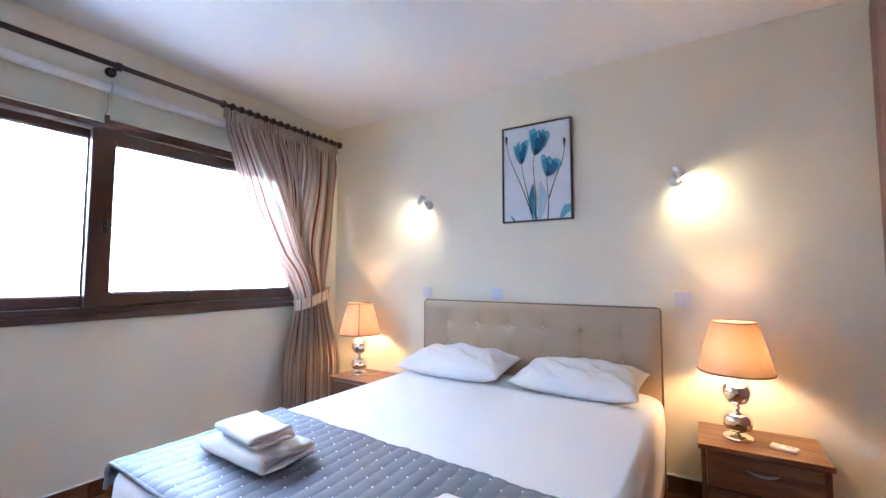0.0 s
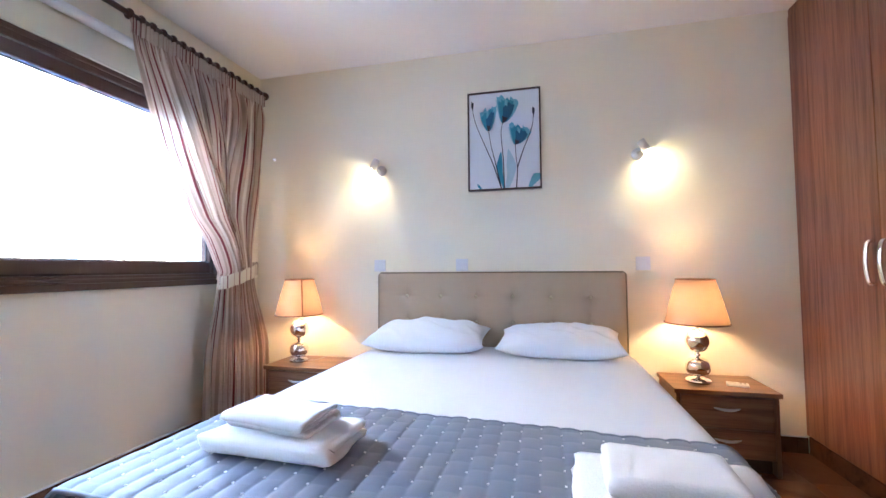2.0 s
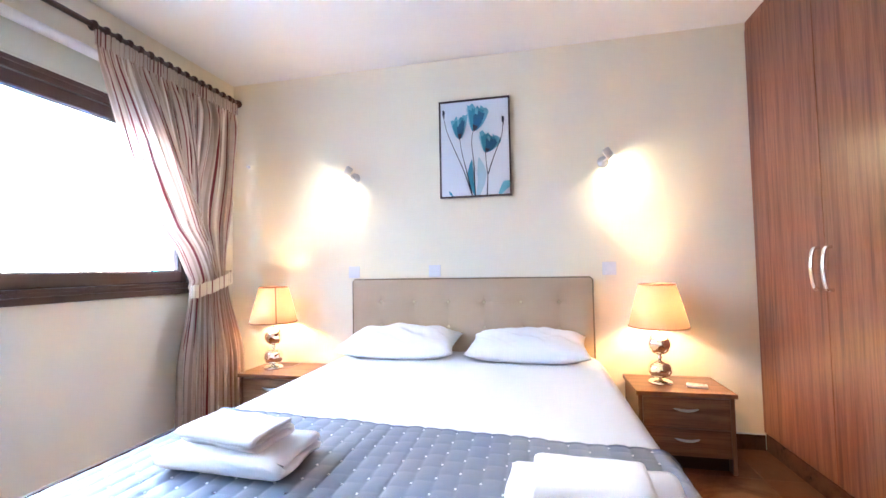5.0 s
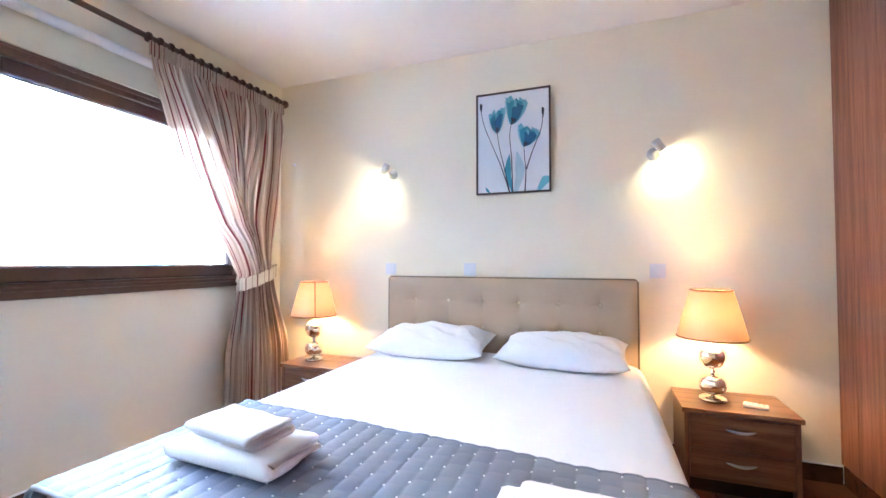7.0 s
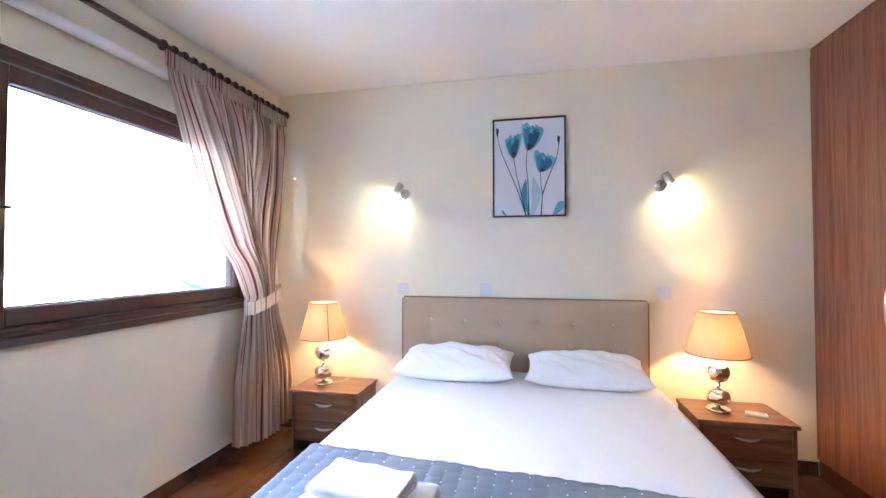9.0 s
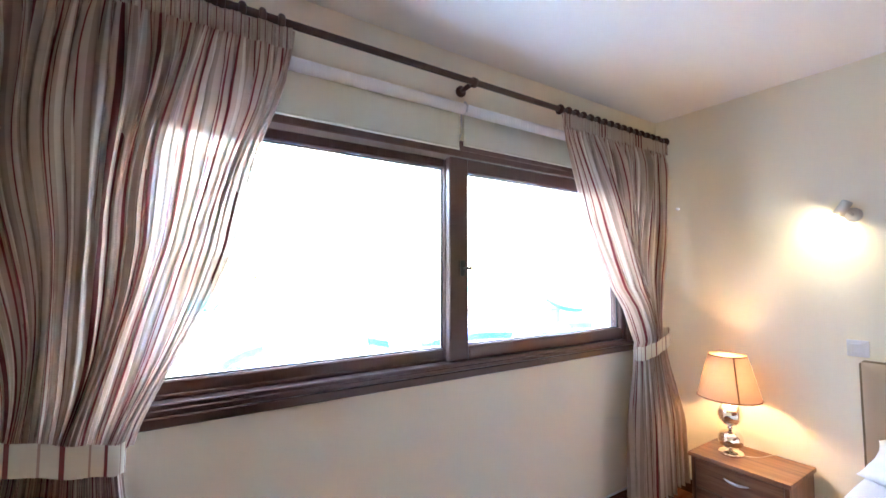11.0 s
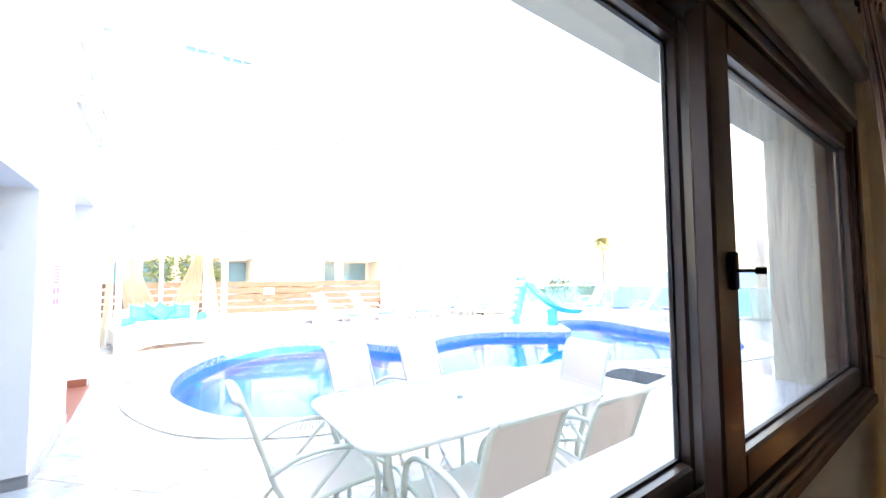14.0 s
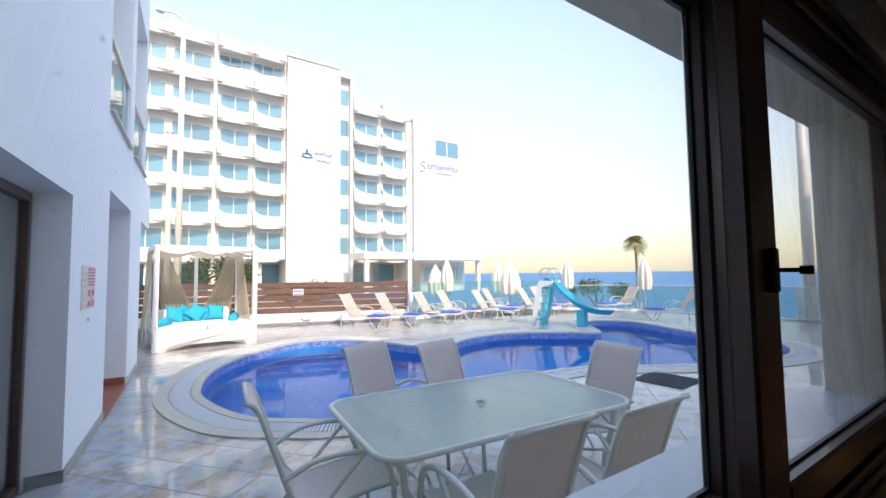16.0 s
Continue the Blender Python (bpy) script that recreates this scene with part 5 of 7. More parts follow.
xs = sorted(set([-x for x in spread([i * 0.5 for i in range(0, 31)], 2600)] + spread([i * 2.0 for i in range(0, 8)], 2600)))
ysg = sorted(set([-y for y in spread([i * 0.5 for i in range(0, 9)], 2600)] + spread([i * 0.5 for i in range(0, 31)], 2600)))
bm = bmesh.new()
gv = [[bm.verts.new((x, y, ground_height(x, y))) for y in ysg] for x in xs]
for i in range(len(xs) - 1):
    for j in range(len(ysg) - 1):
        bm.faces.new((gv[i][j], gv[i + 1][j], gv[i + 1][j + 1], gv[i][j + 1]))
structure("ground", bm, "sand", "sandy ground sloping towards the sea", "ground")
bm = bmesh.new()
vs = [bm.verts.new(p) for p in ((-4600, -1200, -3.6), (-60, 22, -3.6), (60, 26, -3.6), (2500, 900, -3.6), (2500, 4600, -3.6), (-4600, 4600, -3.6))]
bm.faces.new(vs)
structure("sea", bm, "sea", "calm blue sea reaching the horizon", "sea")

# deck bed under the tiles, open over the pool
bm = bmesh.new()
edge_a = offset_ring(0.10)
loops = ([(p.x, p.y) for p in edge_a], [(-0.32, -5.5), (-0.32, 13.8), (-16.5, 13.8), (-16.5, -5.5)])
for loop in loops:
    vv = [bm.verts.new((x, y, DZ - 0.012)) for x, y in loop]
    for i in range(len(vv)):
        bm.edges.new((vv[i], vv[(i + 1) % len(vv)]))
bmesh.ops.triangle_fill(bm, use_beauty=True, edges=bm.edges[:], normal=(0, 0, 1))
structure("deck", bm, "grout", "pool deck paved with diagonal grey-blue tiles", "paving")
deck_ob = bpy.data.objects["deck"]

pool = thing("swimming_pool", (0, 0, 0), "kidney-shaped outdoor pool with blue mosaic and pale stone coping", "swimming pool")
ring_band("coping", 0.0, 0.115, DZ - 0.05, DZ + 0.018, "coping", pool, "rounded sandstone coping")
ring_band("channel", 0.115, 0.385, DZ - 0.03, DZ + 0.004, "channel", pool, "dark overflow channel")
ring_band("outer_coping", 0.385, 0.55, DZ - 0.03, DZ + 0.015, "coping", pool, "flat sandstone border")
A, B = offset_ring(0.125), offset_ring(0.375)
bm = bmesh.new()
for i in range(NR):
    j = (i + 1) % NR
    seg = (ring[j] - ring[i]).length
    n = max(1, int(seg / 0.03))
    for q in range(n):
        t0, t1 = (q + 0.12) / n, (q + 0.72) / n
        a0, a1, b0, b1 = A[i].lerp(A[j], t0), A[i].lerp(A[j], t1), B[i].lerp(B[j], t0), B[i].lerp(B[j], t1)
        v = [bm.verts.new((p.x, p.y, DZ + 0.015)) for p in (a0, a1, b1, b0)]
        bm.faces.new(v)
        w = [bm.verts.new((p.x, p.y, DZ + 0.005)) for p in (a0, a1, b1, b0)]
        for k in range(4):
            bm.faces.new((v[k], w[k], w[(k + 1) % 4], v[(k + 1) % 4]))
tagged(part("grate", bm, "grate", pool, "white slatted overflow grate"), kind="stuff")


def pool_wall(name, z0, z1, mat, label, inset=0.0):
    R = offset_ring(-inset)
    bm = bmesh.new()
    uvl = bm.loops.layers.uv.new("UVMap")
    lo = [bm.verts.new((p.x, p.y, z0)) for p in R]
    hi = [bm.verts.new((p.x, p.y, z1)) for p in R]
    s = [0.0]
    for i in range(NR):
        s.append(s[-1] + (R[(i + 1) % NR] - R[i]).length)
    for i in range(NR):
        j = (i + 1) % NR
        f = bm.faces.new((lo[i], lo[j], hi[j], hi[i]))
        for lp, uvc in zip(f.loops, ((s[i], z0), (s[i + 1], z0), (s[i + 1], z1), (s[i], z1))):
            lp[uvl].uv = uvc
    return part(name, bm, mat, pool, label)


pool_wall("mosaic_wall", -1.42, DZ - 0.02, "pool_tile", "blue glass mosaic wall", 0.001)
pool_wall("border_band", DZ - 0.16, DZ - 0.02, "pool_band", "patterned blue and white mosaic band", 0.004)
bm = bmesh.new()
uvl = bm.loops.layers.uv.new("UVMap")
f = bm.faces.new([bm.verts.new((p.x, p.y, -1.4)) for p in (ring if area > 0 else ring[::-1])])
for lp in f.loops:
    lp[uvl].uv = (lp.vert.co.x, lp.vert.co.y)
bmesh.ops.triangulate(bm, faces=bm.faces)
part("pool_floor", bm, "pool_tile", pool, "blue mosaic pool floor")
bm = bmesh.new()
f = bm.faces.new([bm.verts.new((p.x, p.y, DZ - 0.17)) for p in (ring if area > 0 else ring[::-1])])
bmesh.ops.triangulate(bm, faces=bm.faces)
wob = structure("water", bm, "water", "clear calm pool water", "water")
wob.visible_shadow = False
dr = thing("deck_drain", (-4.36, -1.99, DZ), "small pale square drain cover in the deck tiles", "drain cover", rz=38)
part("cover", box(-0.13, 0.13, -0.05, 0.05, -0.008, 0.004, bevel=0.001), "coping", dr)
part("slot", box(-0.13, 0.13, 0.051, 0.06, -0.008, 0.003), "channel", dr)
mt = thing("rubber_mat", (-3.12, 3.52, DZ), "dark grey rubber mat lying on the deck by the pool", "mat", rz=4)
bm = box(-0.36, 0.36, -0.36, 0.36, 0.001, 0.012)
for i in range(16):
    add_box(bm, -0.36, 0.36, -0.35 + i * 0.045, -0.335 + i * 0.045, 0.012, 0.018)
part("ribbed_sheet", bm, "mat", mt)

# our own building's outer skin, roof and flank
structure("house_upper", box(OUT_X, 9.0, -12.0, 15.0, CEIL + 0.31, BLD_TOP), "render", "white-rendered upper storey over the room", "building")
structure("house_side", box(OUT_X, 9.0, 0.21, 15.0, -0.3, CEIL + 0.305), "render", "white-rendered ground storey beside the room", "building")
structure("house_rear", box(RX + 0.76, 9.0, -12.0, 0.205, -0.3, CEIL + 0.305), "render", "white-rendered rear of the house", "building")
structure("house_end", box(OUT_X, RX + 0.755, -12.0, RY - 0.205, -0.3, CEIL + 0.305), "render", "white-rendered end of the house", "building")

# the wing across the corner: local x runs away along its face, local y outwards
WM = Matrix.Translation((-3.0, -3.425, 0)) @ Matrix.Rotation(radians(180 - 2.7), 4, "Z")


def wing_bm(rows, bevel=0.0):
    bm = boxes(rows, bevel)
    bmesh.ops.transform(bm, matrix=WM, verts=bm.verts)
    return bm


# along the face: the near end is at -2.7; local y grows into the wing
O1, O2, END = (-1.7, 1.22), (2.9, 4.76), 6.2
wing = thing("wing_building", (0, 0, 0), "white-rendered two-storey wing with recessed openings and glass balconies", "building")
rows = [(-2.69, O1[0], 0.0, 0.32, -0.3, 2.2), (O1[1], O2[0], 0.0, 1.6, -0.3, 2.5), (O2[1], END, 0.0, 1.6, -0.3, 2.55), (-2.69, O1[1], 0.0, 0.32, 2.2, 2.5), (-2.69, 7.75, 0.0, 8.0, 2.55, 3.43),
        (O1[0], O1[1], 0.55, 1.5, -0.3, 2.5), (-2.69, O1[0], 0.32, 1.5, -0.3, 2.5), (O2[0], O2[1], 1.9, 2.1, -0.3, 2.55), (-2.69, O2[0], 1.6, 8, -0.3, 2.5), (O2[1], END, 1.6, 8, -0.3, 2.549),
        (-2.69, 2.72, 0.0, 8.0, 3.43, BLD_TOP), (4.45, 4.85, 0.0, 8.0, 3.43, BLD_TOP), (2.72, 4.45, 1.4, 8.0, 3.43, BLD_TOP), (4.85, 6.45, 1.4, 8.0, 3.43, BLD_TOP), (6.45, 6.62, 0.0, 8.0, 3.43, BLD_TOP),
        (6.62, 7.75, 0.9, 8.0, 3.43, BLD_TOP), (2.72, 4.45, 0.0, 1.4, 6.1, BLD_TOP), (4.85, 6.45, 0.0, 1.4, 6.1, BLD_TOP), (O1[1], O2[0], 0.0, 1.6, 2.5, 2.55), (-2.69, O1[1], 0.0, 1.5, 2.5, 2.55)]
part("wall", wing_bm(rows), "render", wing, "white-rendered wall")
part("passage_floor", wing_bm([(O2[0] - 0.02, O2[1], -0.03, 1.9, -0.13, DZ + 0.004)]), "terracotta", wing, "terracotta-tiled passage floor")
part("terracotta_skirting", wing_bm([(O2[1] - 0.012, O2[1] - 0.001, 0.01, 1.88, DZ + 0.004, DZ + 0.11)]), "terracotta", wing)
part("skirting", wing_bm([(O1[1] + 0.001, O2[0] - 0.001, -0.012, -0.001, -0.12, DZ + 0.095), (O1[1] - 0.012, O1[1] - 0.001, -0.012, 0.22, -0.12, DZ + 0.095), (O2[1] + 0.001, END, -0.012, -0.001, -0.12, DZ + 0.095)], 0.002), "skirt_grey", wing, "grey marble skirting")
d = part("sliding_door", wing_bm([(O1[1] - 0.075, O1[1] - 0.013, 0.24, 0.31, DZ, 2.19), (O1[0] + 0.001, O1[1] - 0.075, 0.24, 0.31, 2.12, 2.19), (O1[0] + 0.001, O1[1] - 0.075, 0.24, 0.31, DZ, DZ + 0.07), (-0.25, -0.17, 0.24, 0.31, DZ + 0.07, 2.12)], 0.004), "bronze", wing, "bronze aluminium sliding door")
part("door_glass", wing_bm([(O1[0] + 0.01, O1[1] - 0.08, 0.27, 0.276, DZ + 0.07, 2.12)]), "glass", d)
# opaque dark sheet added behind the glass as the shade of the room
part("door_recess", wing_bm([(O1[0] + 0.01, O1[1] - 0.014, 0.50, 0.545, DZ, 2.19)]), "room_shade_bed_base", wing)
for a, b in ((2.72, 4.45), (4.85, 6.45)):
    g = part("balcony_glass", wing_bm([(a + 0.03, b - 0.03, 0.04, 0.052, 3.47, 4.36)]), "balglass", wing, "clear balcony glass")
    part("handrail", wing_bm([(a, b, 0.01, 0.08, 4.36, 4.41)], 0.01), "satin", wing, "metal balcony handrail")
    part("ledge", wing_bm([(a - 0.02, b + 0.02, -0.05, 0.14, 3.431, 3.465)], 0.004), "coping", wing, "stone balcony ledge")
    part("balcony_post", wing_bm([(b - 0.5, b - 0.46, 0.03, 0.07, 3.465, 4.36)]), "white_metal", wing)

nt_ = thing("wall_notice", (0, 0, 0), "pink and green printed notice on the white wing wall", "notice")
part("sheet", wing_bm([(1.62, 2.2, -0.006, -0.001, 1.22, 1.63)]), "paper", nt_)
nrows = [(1.65, 1.82, -0.0085, -0.0062, 1.24 + 0.06 * i, 1.27 + 0.06 * i) for i in range(6)]
part("green_panel", wing_bm(nrows), "yellow", nt_, "green and yellow panel")
nrows = [(1.87, 2.17, -0.0085, -0.0062, 1.44 + 0.03 * i, 1.458 + 0.03 * i) for i in range(6)] + [(1.88, 1.99, -0.0085, -0.0062, 1.24, 1.3), (2.05, 2.16, -0.0085, -0.0062, 1.24, 1.3), (1.88, 1.99, -0.0085, -0.0062, 1.34, 1.4), (2.05, 2.16, -0.0085, -0.0062, 1.34, 1.4), (2.0, 2.04, -0.0085, -0.0062, 1.31, 1.33)]
part("pink_print", wing_bm(nrows), "pink", nt_, "pink print")
kn = thing("wall_bell", (0, 0, 0), "small white round fitting on the wing wall", "fitting")
bm = lathe([(0, 0), (0.02, 0), (0.018, 0.01), (0, 0.014)], 12)
bmesh.ops.transform(bm, matrix=WM @ Matrix.Translation((1.95, -0.001, 1.12)) @ Matrix.Rotation(radians(90), 4, "X"), verts=bm.verts)
part("dome", bm, "white_plastic", kn, smooth=True)

# patio table
tb = thing("patio_table", (-2.035, -0.865, DZ), "large patio table with rippled glass top and sage metal frame", "table", rz=-4)
TW, TL, TH = 0.56, 0.93, 0.728


def round_rect(hx, hy, r, n=8):
    out = []
    for cx, cy, a0 in ((hx - r, hy - r, 0), (-hx + r, hy - r, 90), (-hx + r, -hy + r, 180), (hx - r, -hy + r, 270)):
        out += [(cx + r * math.cos(radians(a0 + 90 * i / n)), cy + r * math.sin(radians(a0 + 90 * i / n))) for i in range(n + 1)]
    return out


part("glass_top", prism(round_rect(TW - 0.012, TL - 0.012, 0.15), TH - 0.012, TH - 0.004), "tableglass", tb, "rippled safety glass top")
part("rim", tube([(x, y, TH - 0.014) for x, y in round_rect(TW, TL, 0.16)], 0.017, 10, closed=True), "patio_metal", tb, "rounded sage metal rim", True)
part("umbrella_ring", lathe([(0.026, TH - 0.004), (0.03, TH - 0.001), (0.022, TH), (0.018, TH - 0.005)], 20), "channel", tb, "dark umbrella-hole ring", True)
for sx in (-1, 1):
    for sy in (-1, 1):
        p = smooth_path([(sx * 0.47, sy * 0.80, TH - 0.03), (sx * 0.46, sy * 0.78, TH - 0.2), (sx * 0.44, sy * 0.72, 0.3), (sx * 0.47, sy * 0.76, 0.0)], 5)
        part("leg", tube(p, 0.02, 10), "patio_metal", tb, smooth=True)
for sy in (-1, 1):
    part("stretcher", tube(smooth_path([(-0.45, sy * 0.73, 0.40), (0, sy * 0.5, 0.34), (0.45, sy * 0.73, 0.40)], 5), 0.012, 8), "patio_metal", tb, smooth=True)
part("centre_rail", tube([(0, -0.9, TH - 0.035), (0, 0.9, TH - 0.035)], 0.012, 8), "patio_metal", tb, smooth=True)


# patio chair: faces +y
def patio_chair(at, rz):
    t = thing("patio_chair", at, "sage metal garden armchair with taupe sling seat", "chair", "chairs round the patio table", rz)
    hw = 0.235
    side = [(0.44, 0.38), (0.42, 0.425), (0.25, 0.415), (0.02, 0.385), (-0.10, 0.40), (-0.17, 0.50), (-0.24, 0.70), (-0.31, 0.90), (-0.345, 0.96), (-0.375, 0.975)]
    sp = smooth_path([(0, y, z) for y, z in side[1:]], 5)
    for s in (-1, 1):
        part("side_rail", tube([(s * hw, p.y, p.z) for p in sp], 0.014, 8, flat=1.1), "patio_metal", t, smooth=True)
        arm = smooth_path([(s * (hw + 0.02), -0.20, 0.575), (s * (hw + 0.035), -0.05, 0.645), (s * (hw + 0.04), 0.15, 0.655), (s * (hw + 0.04), 0.30, 0.61), (s * (hw + 0.035), 0.37, 0.5), (s * (hw + 0.03), 0.39, 0.3), (s * (hw + 0.03), 0.40, 0.0)], 6)
        part("arm", tube(arm, 0.0155, 8, flat=1.25), "patio_metal", t, "curved metal arm and front leg", True)
        back = smooth_path([(s * (hw + 0.018), 0.22, 0.625), (s * (hw + 0.018), 0.0, 0.40), (s * (hw + 0.02), -0.22, 0.14), (s * (hw + 0.02), -0.30, 0.0)], 5)
        part("back_leg", tube(back, 0.013, 8), "patio_metal", t, smooth=True)
    part("top_bar", tube([(-hw, -0.375, 0.973), (hw, -0.375, 0.973)], 0.012, 8), "patio_metal", t, smooth=True)
    part("front_bar", tube([(-hw, 0.42, 0.405), (hw, 0.42, 0.405)], 0.013, 8), "patio_metal", t, smooth=True)
    part("cross_bar", tube([(-hw - 0.02, -0.16, 0.22), (hw + 0.02, -0.16, 0.22)], 0.01, 8), "patio_metal", t, smooth=True)
    n = len(sp) - 1

    def sling(u, v):
        i = min(n - 1, int(v * n))
        p = sp[i].lerp(sp[i + 1], v * n - i)
        sag = 0.014 * math.sin(math.pi * u)
        return Vector(((u - 0.5) * 2 * (hw - 0.008), p.y - (sag * 0.8 if v > 0.5 else 0), p.z - (sag if v < 0.5 else 0) + 0.006))
    part("sling", grid_mesh(10, 40, sling), "sling", t, "taupe mesh sling seat and back", True)
    return t


c0 = patio_chair((-2.20, -1.96, DZ), -6)
for (x, y, rz) in ((-2.99, -1.07, -72), (-2.70, -0.50, -76), (-1.98, 0.24, 173), (-1.30, -1.30, 87), (-1.21, -0.68, 89)):
    copy_thing(c0, pose(x, y, DZ, 0, 0, rz))


# sun loungers: head towards -y local, foot at +y
def lounger(at, rz, cushion=True):
    t = thing("sun_lounger", at, "cream metal sun lounger with raised sand sling back and blue cushion", "sun lounger", "sun loungers round the pool", rz)
    hw = 0.29
    seat = [(0.95, 0.34), (0.5, 0.35), (0.0, 0.36), (-0.25, 0.37)]
    for s in (-1, 1):
        part("side_rail", tube([(s * hw, y, z) for y, z in seat], 0.018, 6), "white_metal", t, smooth=True)
        part("back_rail", tube([(s * hw * 0.95, -0.22, 0.38), (s * hw * 0.95, -0.62, 1.02)], 0.016, 6), "white_metal", t, smooth=True)
        part("arm", tube(smooth_path([(s * (hw + 0.03), 0.28, 0.34), (s * (hw + 0.05), 0.18, 0.56), (s * (hw + 0.05), -0.12, 0.62), (s * (hw + 0.05), -0.42, 0.50), (s * (hw + 0.04), -0.52, 0.0)], 5), 0.015, 6), "white_metal", t, smooth=True)
        part("front_leg", tube(smooth_path([(s * hw, 0.92, 0.34), (s * (hw - 0.02), 0.82, 0.12), (s * (hw - 0.02), 0.72, 0.0), (s * (hw - 0.02), 0.55, 0.12), (s * hw, 0.45, 0.34)], 4), 0.015, 6), "white_metal", t, smooth=True)
    part("foot_bar", tube([(-hw, 0.95, 0.34), (hw, 0.95, 0.34)], 0.016, 6), "white_metal", t, smooth=True)
    part("seat_sling", box(-hw + 0.01, hw - 0.01, -0.24, 0.94, 0.355, 0.365), "lounge_sling", t)
    b = box(-hw * 0.92, hw * 0.92, -0.75, 0.0, -0.006, 0.004)
    bmesh.ops.transform(b, matrix=Matrix.Translation((0, -0.22, 0.385)) @ Matrix.Rotation(radians(-58), 4, "X"), verts=b.verts)
    part("back_sling", b, "lounge_sling", t)
    if cushion:
        part("cushion", box(-0.25, 0.25, 0.35, 0.88, 0.367, 0.41, bevel=0.018, seg=2), "blue_cushion", t, "blue seat cushion")
    return t


l0 = lounger((-11.79, 2.27, DZ), -55)
for (x, y, rz) in ((-11.55, 3.35, -56), (-11.35, 4.6, -58), (-11.9, 5.85, -60), (-11.0, 6.75, -60), (-12.0, 8.0, -60), (-11.2, 9.1, -66), (-11.9, 10.5, -72), (-6.95, 11.1, 132), (-5.6, 11.9, 150), (-9.6, 12.2, 160)):
    copy_thing(l0, pose(x, y, DZ, 0, 0, rz))


def side_table(at, rz=0):
    t = thing("side_table", at, "small cream metal side table between the sun loungers", "side table", "poolside tables", rz)
    part("top", box(-0.2, 0.2, -0.2, 0.2, 0.40, 0.425, bevel=0.008), "white_metal", t)
    for sx in (-1, 1):
        part("leg", tube(smooth_path([(sx * 0.17, -0.17, 0.4), (sx * 0.14, -0.12, 0.15), (sx * 0.18, -0.18, 0.0)], 4), 0.012, 6), "white_metal", t)
        part("leg", tube(smooth_path([(sx * 0.17, 0.17, 0.4), (sx * 0.14, 0.12, 0.15), (sx * 0.18, 0.18, 0.0)], 4), 0.012, 6), "white_metal", t)
    return t


s0 = side_table((-11.75, 2.85, DZ))
for x, y in ((-11.6, 5.25), (-11.5, 7.45), (-6.25, 11.6)):
    copy_thing(s0, pose(x, y, DZ))


def parasol(at, h, r, label="closed cream parasol tied round its pole"):
    t = thing("parasol", at, label, "parasol", "closed parasols")
    part("pole", tube([(0, 0, 0), (0, 0, h)], 0.022, 10), "white_metal", t, smooth=True)
    part("base", lathe([(0, 0), (0.25, 0), (0.25, 0.05), (0.05, 0.08), (0.03, 0.2), (0, 0.2)], 20), "white_metal", t, smooth=True)

    def f(u, v):
        a = 2 * math.pi * u
        base = table_at([(0, 0.10), (0.15, 0.45), (0.35, 0.75), (0.6, 1.0), (0.85, 0.95), (1, 0.8)], v)
        rr = 1.25 * r * base * (1 + 0.28 * math.sin(8 * a) * min(1, v * 3)) + 0.02
        return (rr * math.cos(a), rr * math.sin(a), h - 0.02 - v * 1.25)
    part("canopy", grid_mesh(64, 12, f, closed_u=True), "parasol", t, "folded cream canvas", True)
    part("finial", lathe([(0, h + 0.06), (0.02, h + 0.04), (0.012, h), (0.03, h - 0.02)], 10), "white_metal", t, smooth=True)
    return t


parasol((-13.4, 6.52, DZ), 2.2, 0.15)
for x, y, h, r in ((-12.2, 8.75, 2.05, 0.26), (-11.6, 11.5, 2.2, 0.15), (-9.2, 13.2, 2.15, 0.18), (-4.9, 12.6, 2.2, 0.18), (-15.0, 7.0, 2.0, 0.2), (-14.6, 10.2, 2.0, 0.2)):
    parasol((x, y, DZ), h, r)

# slide
sl = thing("pool_slide", (0, 0, 0), "turquoise and white plastic pool slide with steps at the pool edge", "pool slide")
SA, SB = Vector((-9.15, 7.0, DZ)), Vector((-7.30, 7.75, DZ))   # foot of the steps, foot of the chute support
dirv = (SB - SA).normalized()
side = Vector((-dirv.y, dirv.x, 0))


def along(s, w, z):
    return SA + dirv * s + side * w + Vector((0, 0, z))


for w in (-0.31, 0.31):
    bm = bmesh.new()
    pr = [(0.0, 0.0), (0.10, 0.0), (0.36, 1.15), (0.72, 1.28), (0.70, 1.36), (0.30, 1.36), (0.22, 1.22)]
    q = [[bm.verts.new(along(s, w + dw, z)) for s, z in pr] for dw in (-0.05, 0.05)]
    bm.faces.new(q[0])
    bm.faces.new(q[1][::-1])
    for i in range(len(pr)):
        j = (i + 1) % len(pr)
        bm.faces.new((q[0][i], q[0][j], q[1][j], q[1][i]))
    part("side_frame", bm, "slide_white", sl, "white side frame")
for i in range(5):
    s, z = 0.06 + 0.055 * i, 0.16 + 0.24 * i
    bm = bmesh.new()
    add_box(bm, 0, 0.28, -0.26, 0.26, 0, 0.05)
    add_box(bm, 0.24, 0.28, -0.26, 0.26, -0.18, 0.0)
    mm = Matrix.Translation(along(s, 0, z)) @ Matrix.Rotation(math.atan2(dirv.y, dirv.x), 4, "Z")
    bmesh.ops.transform(bm, matrix=mm, verts=bm.verts)
    part("step", bm, "slide", sl, "turquoise moulded step")
cpath = smooth_path([along(0.42, 0, 1.30), along(0.68, 0, 1.2), along(1.0, 0.0, 0.88), along(1.35, 0.0, 0.58), along(1.65, 0.06, 0.42), along(1.9, 0.2, 0.36), along(2.05, 0.42, 0.34)], 5)


